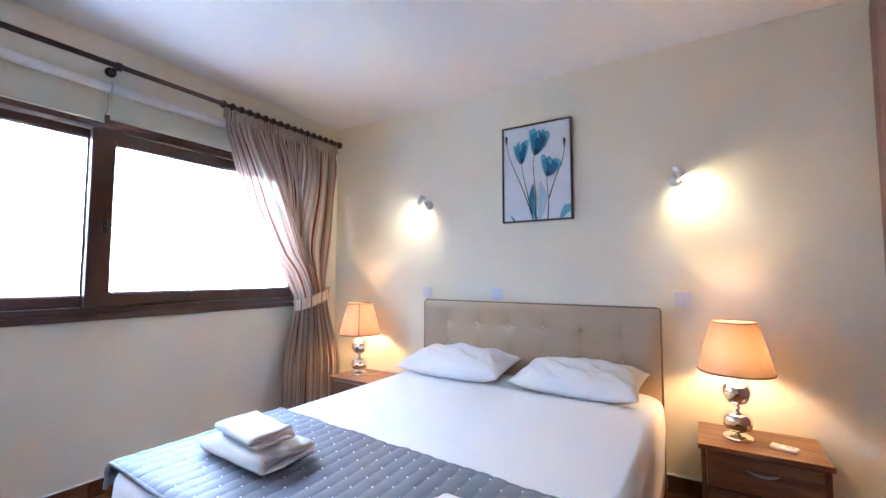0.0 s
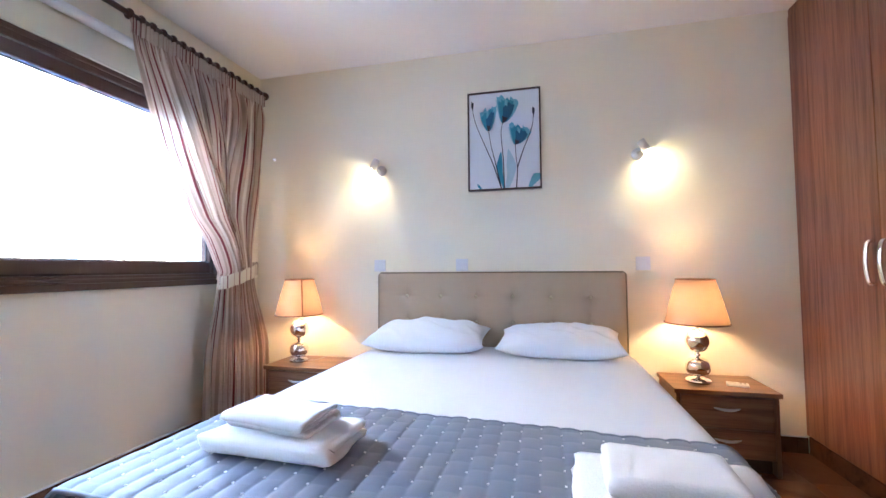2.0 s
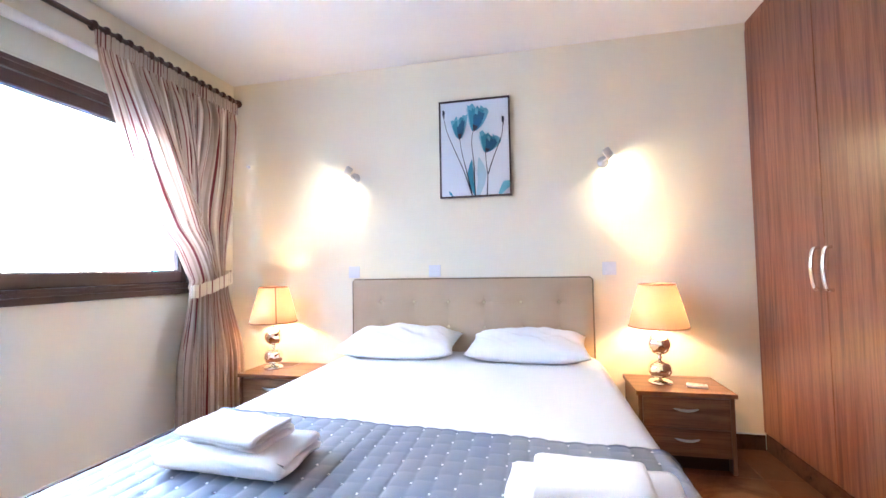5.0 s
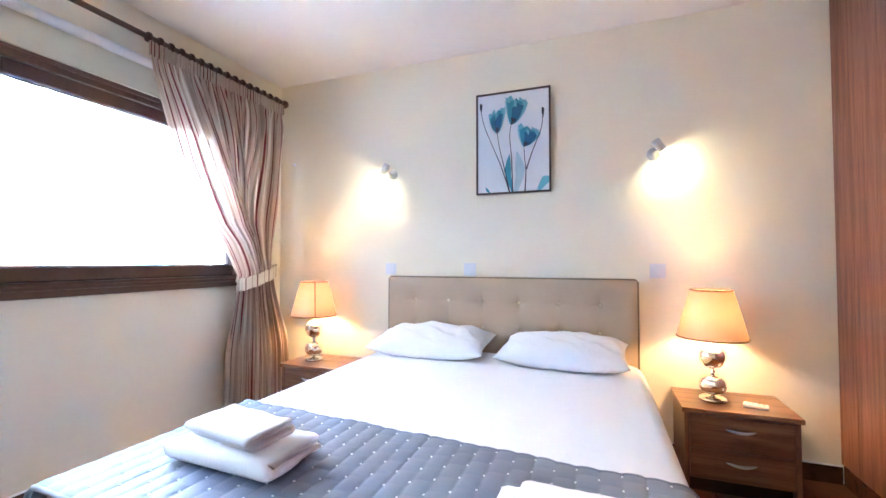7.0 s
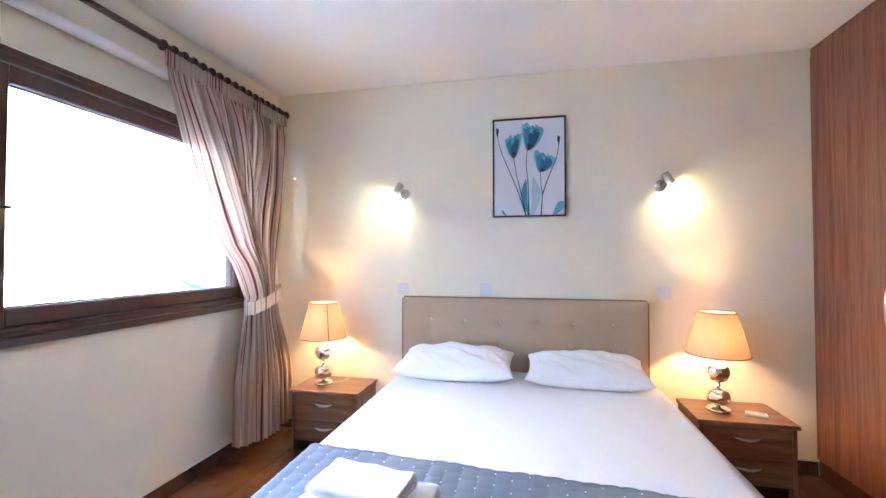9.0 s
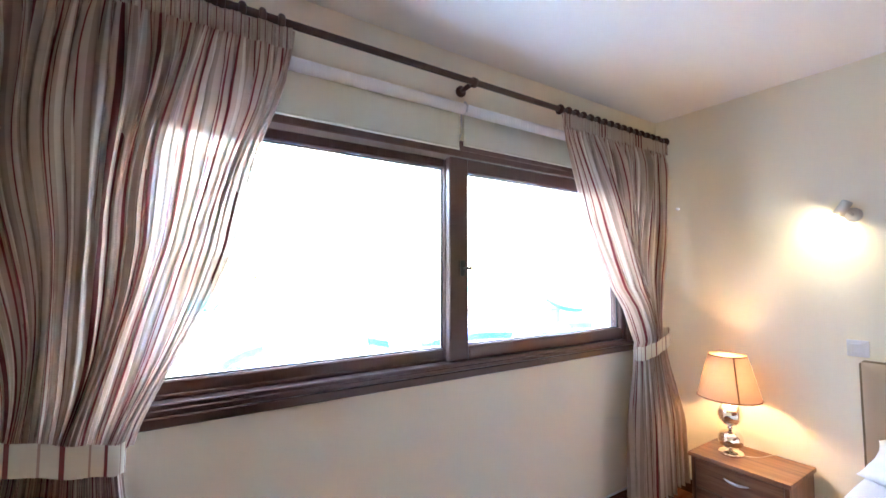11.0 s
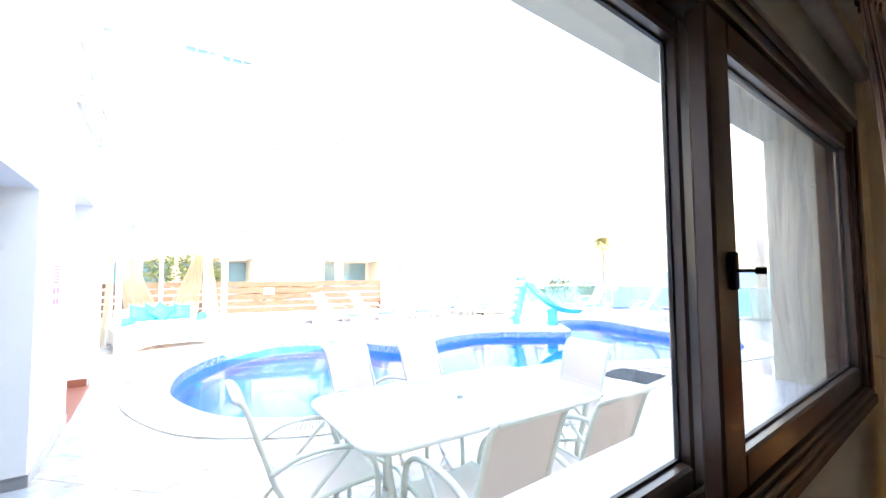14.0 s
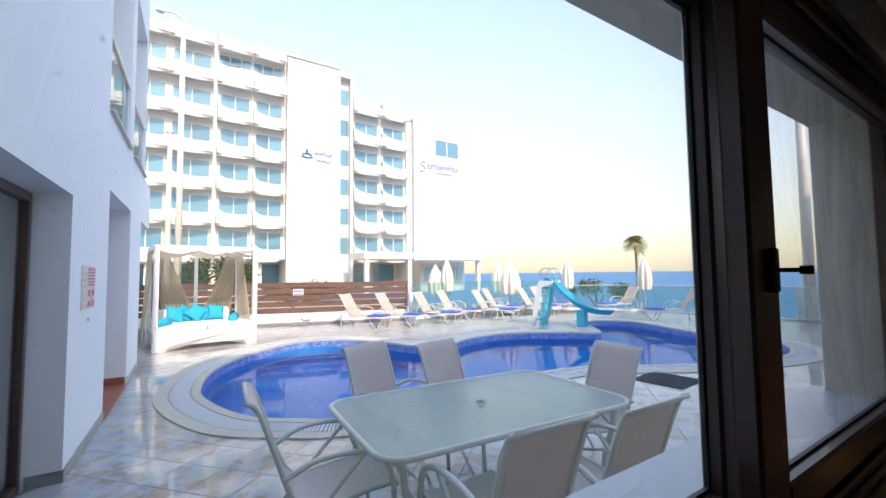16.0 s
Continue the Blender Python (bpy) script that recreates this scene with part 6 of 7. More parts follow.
def chute(u, v):
    i = min(len(cpath) - 2, int(v * (len(cpath) - 1)))
    p = cpath[i].lerp(cpath[i + 1], v * (len(cpath) - 1) - i)
    d = (cpath[i + 1] - cpath[i]).normalized()
    s = d.cross(Vector((0, 0, 1))).normalized()
    a = (u - 0.5) * 2
    return p - s * 0.32 * a + Vector((0, 0, 0.16 * abs(a) ** 3))


bm = grid_mesh(12, 50, chute)
bmesh.ops.solidify(bm, geom=bm.faces[:], thickness=0.03)
part("chute", bm, "slide", sl, "turquoise curved chute", True)
bm = bmesh.new()
mm = Matrix.Translation(along(1.45, 0.03, 0)) @ Matrix.Rotation(math.atan2(dirv.y, dirv.x), 4, "Z")
add_box(bm, -0.13, 0.13, -0.15, 0.15, 0, 0.5, bevel=0.03)
bmesh.ops.transform(bm, matrix=mm, verts=bm.verts)
part("chute_support", bm, "slide", sl, "turquoise support foot")
for w in (-0.31, 0.31):
    part("handrail", tube(smooth_path([along(0.35, w, 1.3), along(0.30, w, 1.62), along(0.5, w, 1.75), along(0.75, w, 1.62), along(0.85, w, 1.28)], 5), 0.016, 8), "satin", sl, "steel handrail hoop", True)

# daybed
# local x: along the front from the near post; local y: to the back
_fx = Vector((-10.80, -0.85, 0)) - Vector((-10.58, -2.95, 0))
_ang = math.atan2(_fx.y, _fx.x)
DBM = Matrix.Translation((-10.58, -2.95, DZ)) @ Matrix.Rotation(_ang, 4, "Z")
DW, DD, DH = 2.11, 1.75, 2.32


def db_part(name, bm, mat, parent, label="", smooth=False):
    bmesh.ops.transform(bm, matrix=DBM, verts=bm.verts)
    return part(name, bm, mat, parent, label, smooth)


db = thing("daybed", (0, 0, 0), "white wooden four-poster daybed with beige drapes and white mattress", "daybed")
for x in (0.05, DW - 0.05):
    for y in (0.05, DD - 0.05):
        db_part("post", box(x - 0.05, x + 0.05, y - 0.05, y + 0.05, 0.0, DH - 0.1, bevel=0.004), "white_wood", db, "white square post")
db_part("post", box(DW / 2 - 0.04, DW / 2 + 0.04, DD - 0.09, DD - 0.01, 0.3, DH - 0.1, bevel=0.004), "white_wood", db)
for a in ((0, DW, 0, 0.1), (0, DW, DD - 0.1, DD), (0, 0.1, 0.1, DD - 0.1), (DW - 0.1, DW, 0.1, DD - 0.1)):
    db_part("top_beam", box(*a, DH - 0.099, DH, bevel=0.004), "white_wood", db, "white top beam")
# front rail with an arched cut
out = [(0.101, 0.0), (0.22, 0.0), (0.27, 0.09), (0.36, 0.12), (DW - 0.36, 0.12), (DW - 0.27, 0.09), (DW - 0.22, 0.0), (DW - 0.101, 0.0), (DW - 0.101, 0.40), (0.101, 0.40)]
bm = bmesh.new()
q = [[bm.verts.new((x, y, z)) for x, z in out] for y in (0.02, 0.06)]
bm.faces.new(q[0][::-1])
bm.faces.new(q[1])
for i in range(len(out)):
    j = (i + 1) % len(out)
    bm.faces.new((q[0][i], q[0][j], q[1][j], q[1][i]))
bmesh.ops.triangulate(bm, faces=[f for f in bm.faces if len(f.verts) > 4])
db_part("front_rail", bm, "white_wood", db, "white rail with arched cut-out")
for x in (0.02, DW - 0.06):
    db_part("side_rail", box(x, x + 0.04, 0.101, DD - 0.101, 0.12, 0.40), "white_wood", db)
db_part("slatted_base", box(0.07, DW - 0.07, 0.07, DD - 0.07, 0.30, 0.37), "white_wood", db)
for a, b in ((0.11, DW / 2 - 0.01), (DW / 2 + 0.01, DW - 0.11)):
    mb = add_box(bmesh.new(), a, b, 0.03, DD - 0.12, 0.372, 0.53, bevel=0.04, seg=3)
    db_part("mattress", mb, "mattress", db, "thick white mattress pad", True)


def drape(name, pts_top, pts_bot, z0, z1, waist=None, label=""):
    """A hanging gathered cloth between two top points and two bottom points."""
    def f(u, v):
        t = Vector(pts_top[0]).lerp(Vector(pts_top[1]), u)
        b = Vector(pts_bot[0]).lerp(Vector(pts_bot[1]), u)
        p = t.lerp(b, v ** (waist or 1.0))
        w = 0.03 * math.sin(2 * math.pi * 7 * u + 2 * v) * (0.4 + v)
        return Vector((p.x + w * 0.6, p.y + w, lerp(z1, z0, v)))
    db_part(name, grid_mesh(70, 24, f, lambda u, v: (u, v)), "drape", db, label or "beige voile drape", True)


drape("drape", ((0.0, 0.12, 0), (0.0, 1.65, 0)), ((-0.18, 0.2, 0), (-0.10, 1.5, 0)), 0.15, DH - 0.11)
drape("drape", ((0.12, DD - 0.13, 0), (0.45, DD - 0.13, 0)), ((0.3, DD - 0.14, 0), (0.98, DD - 0.14, 0)), 0.75, DH - 0.11, 1.2)
drape("drape", ((DW - 0.35, DD - 0.13, 0), (DW - 0.12, DD - 0.13, 0)), ((1.12, DD - 0.14, 0), (DW - 0.25, DD - 0.14, 0)), 0.62, DH - 0.11, 1.2)
drape("drape", ((DW - 0.12, 0.95, 0), (DW - 0.12, 1.6, 0)), ((DW - 0.02, 0.5, 0), (DW - 0.08, 1.6, 0)), 0.45, DH - 0.11)


def canopy(u, v):
    return Vector((lerp(0.08, DW - 0.08, u), lerp(0.08, DD - 0.08, v), DH - 0.10 - 0.10 * abs(math.sin(2.5 * math.pi * u)) - 0.03 * math.sin(7 * v)))


db_part("canopy", grid_mesh(40, 20, canopy, lambda u, v: (u, v)), "drape", db, "sagging beige canopy cloth", True)


def cushion(at, rz, roll=0, tilt=65, s=0.42):
    t = thing("scatter_cushion", (0, 0, 0), "turquoise square cushion with pointed corners on the white daybed", "cushion", "daybed cushions")

    def f(u, v, top):
        a, b = 2 * u - 1, 2 * v - 1
        e = ((1 - abs(a) ** 2.2) * (1 - abs(b) ** 2.2)) ** 0.5 if abs(a) < 1 and abs(b) < 1 else 0
        pa, pb = 1 - 0.16 * (1 - b * b), 1 - 0.16 * (1 - a * a)
        return (a * s / 2 * pa, b * s / 2 * pb, (0.085 if top else -0.085) * e)
    bm = grid_mesh(18, 18, lambda u, v: f(u, v, True))
    b2 = grid_mesh(18, 18, lambda u, v: f(1 - u, v, False))
    me = bpy.data.meshes.new("tmp")
    b2.to_mesh(me)
    b2.free()
    bm.from_mesh(me)
    bpy.data.meshes.remove(me)
    bmesh.ops.remove_doubles(bm, verts=bm.verts, dist=1e-4)
    t.matrix_basis = DBM @ pose(*at, tilt, roll, rz)
    part("cover", bm, "turq", t, "turquoise cover", True)
    return t


for at, rz, roll in (((0.52, 1.02, 0.72), 10, 12), ((0.98, 1.1, 0.72), -8, 40), ((1.42, 1.12, 0.71), 6, 8), ((0.78, 1.2, 0.70), 15, 30), ((1.25, 1.22, 0.69), -5, 0)):
    cushion(at, rz, roll)
for at, ang in (((DW - 0.38, 0.62, 0.60), 70), ((0.22, 0.35, 0.60), 60)):
    t = thing("bolster_cushion", (0, 0, 0), "turquoise round bolster cushion on the white daybed", "bolster", "daybed bolsters")
    t.matrix_basis = DBM @ pose(*at, 0, 0, ang)
    part("cover", tube([(-0.26, 0, 0), (-0.25, 0, 0), (0.25, 0, 0), (0.26, 0, 0)], [0.05, 0.095, 0.095, 0.05], 20), "turq", t, smooth=True)
for x in (0.4, 0.95, 1.5):
    t = thing("back_pillow", (0, 0, 0), "white pillow leaning at the back of the daybed", "pillow", "daybed pillows")
    t.matrix_basis = DBM @ pose(x, 1.45, 0.66, 70, 0, 0)
    part("cover", box(-0.3, 0.3, -0.16, 0.16, -0.06, 0.06, bevel=0.055, seg=4), "mattress", t, smooth=True)

# fence: white plinth wall with dark slats
F0, F1 = Vector((-15.2, -3.6, 0)), Vector((-12.75, 4.42, 0))
fd = (F1 - F0).normalized()
FM = Matrix.Translation(F0) @ Matrix.Rotation(math.atan2(fd.y, fd.x), 4, "Z")
FL = (F1 - F0).length


def f_bm(rows, bevel=0.0):
    bm = boxes(rows, bevel)
    bmesh.ops.transform(bm, matrix=FM, verts=bm.verts)
    return bm


fence = thing("fence", (0, 0, 0), "dark brown horizontal-slat fence on a low white wall", "fence")
part("plinth_wall", f_bm([(-3, FL, -0.01, 0.2, -0.3, 0.27)]), "render", fence, "low white-rendered wall")
part("skirting", f_bm([(-3, FL, -0.03, -0.011, DZ - 0.01, DZ + 0.09)]), "skirt_grey", fence)
for i in range(5):
    z = 0.285 + i * 0.205
    part("slat", f_bm([(-3, FL, 0.05, 0.075, z, z + 0.17)], 0.003), "slat", fence)
k = 0.05
while k < FL + 0.1:
    part("post", f_bm([(FL - k - 0.04, FL - k + 0.03, 0.076, 0.14, 0.26, 1.27)]), "slat", fence)
    k += 1.9
sg = thing("fence_sign", (0, 0, 0), "small white sign with blue figures on the slat fence", "sign")
sx_ = 4.55
part("plate", f_bm([(sx_, sx_ + 0.32, 0.036, 0.046, 0.86, 1.06)]), "white_plastic", sg)
part("print", f_bm([(sx_ + 0.03 + 0.07 * i, sx_ + 0.075 + 0.07 * i, 0.031, 0.035, 0.955, 1.03) for i in range(4)] + [(sx_ + 0.03, sx_ + 0.29, 0.031, 0.035, 0.885, 0.915)]), "navy_sign", sg)
sk = thing("bulkhead_light", (0, 0, 0), "oval white bulkhead light on the low white wall", "wall light")
bm = lathe([(0, 0.07), (0.1, 0.05), (0.17, 0.0), (0, 0.0)], 24)
bmesh.ops.transform(bm, matrix=FM @ Matrix.Translation((4.95, -0.012, 0.10)) @ Matrix.Rotation(radians(90), 4, "X") @ Matrix.Diagonal((1, 0.6, 1, 1)), verts=bm.verts)
part("cover", bm, "white_plastic", sk, smooth=True)

# glass balustrades with a top rail
def balustrade(pts, z0, h, rail=True, group="glass balustrades"):
    t = thing("glass_balustrade", (0, 0, 0), "pale green glass balustrade along the edge of the deck", "balustrade", group)
    for (a, b) in zip(pts, pts[1:]):
        A, B = Vector((*a, 0)), Vector((*b, 0))
        L = (B - A).length
        mm = Matrix.Translation(A) @ Matrix.Rotation(math.atan2((B - A).y, (B - A).x), 4, "Z")
        n = max(1, round(L / 1.35))
        for i in range(n):
            bm = box(L * i / n + 0.012, L * (i + 1) / n - 0.012, -0.006, 0.006, z0 + 0.08, z0 + h)
            bmesh.ops.transform(bm, matrix=mm, verts=bm.verts)
            part("pane", bm, "balglass", t)
            bm = box(L * i / n - 0.03, L * i / n + 0.03, -0.03, 0.03, z0 - 0.02, z0 + 0.3, bevel=0.005)
            bmesh.ops.transform(bm, matrix=mm, verts=bm.verts)
            part("clamp_post", bm, "white_metal", t)
        bm = box(0, L, -0.09, 0.09, z0 - 0.25, z0 + 0.06)
        bmesh.ops.transform(bm, matrix=mm, verts=bm.verts)
        part("kerb", bm, "render", t, "white kerb")
        if rail:
            bm = box(0, L, -0.03, 0.03, z0 + h + 0.002, z0 + h + 0.04, bevel=0.008)
            bmesh.ops.transform(bm, matrix=mm, verts=bm.verts)
            part("top_rail", bm, "white_metal", t, "cream top rail")
    return t


balustrade([(-12.75, 4.5), (-13.9, 8.2), (-13.0, 11.2)], DZ, 1.28, False)
balustrade([(-13.0, 11.25), (-9.6, 13.6), (-2.9, 13.7), (-0.4, 13.7)], DZ, 1.02)

# showers and slim posts
ps = thing("deck_post", (-12.35, 4.3, DZ), "short white square post at the end of the fence", "post")
part("post", box(-0.06, 0.06, -0.06, 0.06, 0, 0.98, bevel=0.005), "white_wood", ps)

# street lamps
def street_lamp(at, h, arm, label):
    t = thing("street_lamp", at, label, "street lamp", "street lamps")
    part("pole", tube([(0, 0, 0), (0, 0, h * 0.5), (0, 0, h)], [0.17, 0.14, 0.11], 12), "pole", t, smooth=True)
    if arm:
        part("arm", tube(smooth_path([(0, 0, h - 0.02), (0, 0.05 * arm, h + 0.45), (0, -0.35 * arm, h + 0.8), (0, -0.9 * arm, h + 0.75)], 6), 0.055, 8), "pole", t, smooth=True)
        part("head", lathe([(0, 0.1), (0.14, 0.06), (0.2, 0), (0.12, -0.06), (0, -0.08)], 16, (0, -1.0 * arm, h + 0.70)), "pole", t, "round lamp head", True)
    else:
        part("head", lathe([(0, 0.12), (0.08, 0.1), (0.24, 0.06), (0.24, 0.02), (0.1, -0.1), (0.08, -0.3), (0, -0.3)], 16, (0, 0, h)), "pole", t, "flat disc lamp head", True)
    return t



street_lamp((-24.0, -2.3, -0.2), 14.2, 1, "tall cream street lamp with curved arm behind the fence")
street_lamp((-28.0, -2.75, -0.2), 10.0, 0, "slim cream street lamp with flat disc head")
street_lamp((-4.35, 14.3, -0.3), 8.6, 0, "cream lamp post standing beyond the glass balustrade")
lv = thing("louvre_screen", (-4.15, 13.45, DZ), "grey-green louvred metal screen beside the glass balustrade", "louvre screen")
part("screen_frame", boxes([(-0.3, -0.27, -0.04, 0.04, 0, 1.05), (0.27, 0.3, -0.04, 0.04, 0, 1.05)]), "patio_metal", lv)
for i in range(16):
    part("louvre", box(-0.27, 0.27, -0.03, 0.03, 0.08 + i * 0.06, 0.11 + i * 0.06), "patio_metal", lv)


# ---- the hotel across the road ----
HX = -39.0
hotel = thing("hotel_building", (0, 0, 0), "large white multi-storey seaside hotel with curved balconies", "building")
FLOORS = [18.3, 15.15, 12.1, 9.1, 6.15, 3.2]
rows = [(HX - 12, HX - 0.9, -16, 6.25, 3.0, 22.0), (HX - 12, HX - 0.1, 6.25, 11.3, -0.3, 22.0), (HX - 12, HX - 0.7, 11.3, 12.35, -0.3, 21.6), (HX - 12, HX - 0.05, 12.35, 12.62, -0.3, 21.6),
        (HX - 12, HX - 0.9, 12.62, 18.95, 3.0, 18.9), (HX - 12, HX - 0.6, 18.95, 19.6, -0.3, 18.4), (HX - 12, HX, 19.6, 26.2, -0.3, 18.5), (HX - 12, HX - 3.0, -16, 6.25, -0.3, 3.0), (HX - 12, HX - 3.0, 12.62, 18.95, -0.3, 3.0),
        (HX - 12, HX + 0.02, 11.2, 12.7, 21.3, 21.9)]
part("wall", boxes(rows), "hotel", hotel, "white-rendered facade")
for y in (-13, -8, -4, 0.4, 4.0):
    part("pillar", box(HX - 0.9, HX - 0.4, y - 0.25, y + 0.25, -0.3, 3.0), "hotel", hotel, "white pillar")
part("lobby_glazing", boxes([(HX - 2.98, HX - 2.94, a + 0.1, a + 2.6, -0.1, 2.6) for a in (-14, -11, -8, -5, -2, 1, 3.6, 12.9, 15.9)]), "hotel_glass", hotel, "dark ground-floor glazing")
tagged(hotel.children[-1], kind="stuff")

left_bays = [(-14.2, -11.4), (-11.35, -8.5), (-8.45, -5.6), (-5.55, -3.0), (-2.95, 0.25), (0.55, 3.3), (3.4, 6.1)]
right_bays = [(12.75, 15.8), (15.95, 18.85)]
wmesh, pmesh = {}, {}


def window_unit(a, b, z0, z1, x):
    """A two-leaf hotel window: frame, two panes and a drape behind."""
    key = (round(b - a, 2), round(z1 - z0, 2))
    if key not in wmesh:
        w, h = b - a, z1 - z0
        fb = boxes([(0, 0.06, 0, 0.07, 0, h), (0, 0.06, w - 0.07, w, 0, h), (0, 0.06, w / 2 - 0.04, w / 2 + 0.04, 0, h), (0, 0.06, 0.07, w - 0.07, h - 0.07, h), (0, 0.06, 0.07, w - 0.07, 0, 0.07)])
        me = bpy.data.meshes.new("hotel_frame")
        fb.to_mesh(me)
        fb.free()
        me.materials.append(M["white_wood"])
        pb = box(0.01, 0.02, 0.07, w / 2 - 0.04, 0.07, h - 0.07)
        me2 = bpy.data.meshes.new("hotel_pane")
        pb.to_mesh(me2)
        pb.free()
        me2.materials.append(M["hotel_glass"])
        wmesh[key] = (me, me2)
    me, me2 = wmesh[key]
    wo_ = new("window", me)
    wo_.parent = hotel
    wo_.location = (x, a, z0)
    for dy in (0, (b - a) / 2 - 0.03):
        p = new("pane", me2)
        p.parent = wo_
        p.location = (0, dy, 0)


def parapet(a, b, z):
    """A balcony front whose top dips from a high shoulder and whose plan bows outwards."""
    w = b - a
    key = round(w, 2)
    if key not in pmesh:
        n = 12
        bm = bmesh.new()
        rows = []
        for i in range(n + 1):
            s = i / n
            top = table_at([(0, 1.22), (0.2, 0.66), (0.6, 0.60), (1, 0.72)], s)
            bot = table_at([(0, -0.30), (0.22, -0.52), (0.7, -0.46), (1, -0.28)], s)
            x = table_at([(0, 0.10), (0.2, 0.72), (1, 0.28)], s)
            rows.append([bm.verts.new((x, s * w, bot)), bm.verts.new((x + 0.12, s * w, (top + bot) * 0.55)), bm.verts.new((x, s * w, top)), bm.verts.new((x - 0.14, s * w, top)), bm.verts.new((x - 0.14, s * w, bot + 0.1))])
        for p, q in zip(rows, rows[1:]):
            for k in range(5):
                bm.faces.new((p[k], q[k], q[(k + 1) % 5], p[(k + 1) % 5]))
        bm.faces.new(rows[0])
        bm.faces.new(rows[-1][::-1])
        add_box(bm, -0.95, 0.55, 0.0, w, -0.2, -0.02)
        add_box(bm, -0.95, 0.12, 0.0, 0.12, -0.02, 1.3)
        me = bpy.data.meshes.new("hotel_balcony")
        bm.normal_update()
        bm.to_mesh(me)
        bm.free()
        me.materials.append(M["hotel"])
        pmesh[key] = me
    o = new("balcony", pmesh[key])
    o.parent = hotel
    o.location = (HX - 0.3, a, z)


for fi, z in enumerate(FLOORS):
    for a, b in left_bays:
        parapet(a, b, z)
        if fi or a < 0.5:
            window_unit(a + 0.22, b - 0.12, z + 0.05, z + 2.3, HX - 0.895)
for z in FLOORS[1:]:
    for a, b in right_bays:
        parapet(a, b, z)
        window_unit(a + 0.22, b - 0.12, z + 0.05, z + 2.2, HX - 0.895)
for a, b in left_bays:
    parapet(a, b, 21.45)
for a, b in right_bays:
    parapet(a, b, 18.3)
for z in FLOORS:
    part("window", box(HX - 0.695, HX - 0.66, 11.4, 12.3, z + 0.4, z + 2.0), "hotel_glass", hotel, "narrow stairway window")
for z in FLOORS[1:]:
    window_unit(19.0, 19.5, z - 0.3, z + 1.4, HX - 0.595)
window_unit(22.3, 25.6, 14.85, 16.8, HX + 0.002)
part("roof_slab", boxes([(HX - 12, HX + 0.06, 6.2, 11.35, 22.0, 22.2), (HX - 12, HX + 0.06, 19.55, 26.25, 18.5, 18.7)]), "hotel", hotel)
for i in range(6):
    part("roof_post", box(HX - 0.3, HX - 0.1, 7 + i * 3.7, 7.2 + i * 3.7, 22.2 if i < 2 else 18.6, 22.9 if i < 2 else 19.5), "hotel", hotel)
bm = boxes([(HX - 0.895, HX - 0.86, 0.7 + 0.9 * i, 1.45 + 0.9 * i, 20.15, 20.85) for i in range(6)])
part("clerestory", bm, "hotel_glass", hotel, "row of small upper windows")

hs = thing("hotel_sign", (0, 0, 0), "blue wall-mounted hotel sign on the white facade", "sign", "hotel signs")
bm = bmesh.new()
for k in range(3):
    tube([(HX - 0.06, 7.75 + 0.3 * k - 0.16, 13.05), (HX - 0.06, 7.75 + 0.3 * k, 12.85 + 0.1 * (k == 1)), (HX - 0.06, 7.75 + 0.3 * k + 0.16, 13.05)], 0.07, 6, bm)
tube([(HX - 0.06, 7.5, 12.72), (HX - 0.06, 8.05, 12.6), (HX - 0.06, 8.6, 12.72)], 0.07, 6, bm)
tube([(HX - 0.06, 8.05, 13.1), (HX - 0.06, 8.05, 13.45)], 0.1, 6, bm)
part("emblem", bm, "blue_sign", hs, "blue wave emblem")


def letter_bars(y0, y1, z0, z1, n, seed):
    rng = random.Random(seed)
    w = (y1 - y0) / n
    rows = []
    for i in range(n):
        a = y0 + w * i
        rows.append((HX + 0.002, HX + 0.05, a, a + w * 0.34, z0, z1))
        rows.append((HX + 0.002, HX + 0.05, a + w * 0.345, a + w * 0.8, z0 + (z1 - z0) * rng.choice((0, 0.4, 0.8)), 0))
        q = rows[-1]
        rows[-1] = (*q[:5], q[4] + (z1 - z0) * 0.2)
    return rows


for y0, y1, z0, z1, n in ((8.8, 10.55, 12.95, 13.3, 7), (9.0, 10.35, 12.3, 12.6, 6)):
    bm = boxes(letter_bars(y0, y1, z0, z1, n, n))
    bmesh.ops.translate(bm, verts=bm.verts, vec=(-0.1, 0, 0))
    part("lettering", bm, "blue_sign", hs, "blue letter shapes")
h2 = thing("hotel_sign", (0, 0, 0), "navy and silver hotel sign below a wide window", "sign", "hotel signs")
part("lettering", boxes(letter_bars(21.35, 25.6, 13.25, 13.8, 11, 3)), "blue_sign", h2, "navy capital letter shapes")
part("small_lettering", boxes(letter_bars(22.5, 24.6, 12.75, 12.95, 10, 5)), "navy_sign", h2)
sw_ = smooth_path([(HX + 0.05, 21.0, 13.95), (HX + 0.05, 20.6, 14.05), (HX + 0.05, 20.45, 13.75), (HX + 0.05, 20.9, 13.4), (HX + 0.05, 21.0, 13.1), (HX + 0.05, 20.6, 12.9), (HX + 0.05, 20.35, 13.0)], 4)
part("emblem", tube(sw_, 0.12, 6), "grey_sign", h2, "silver curved emblem")

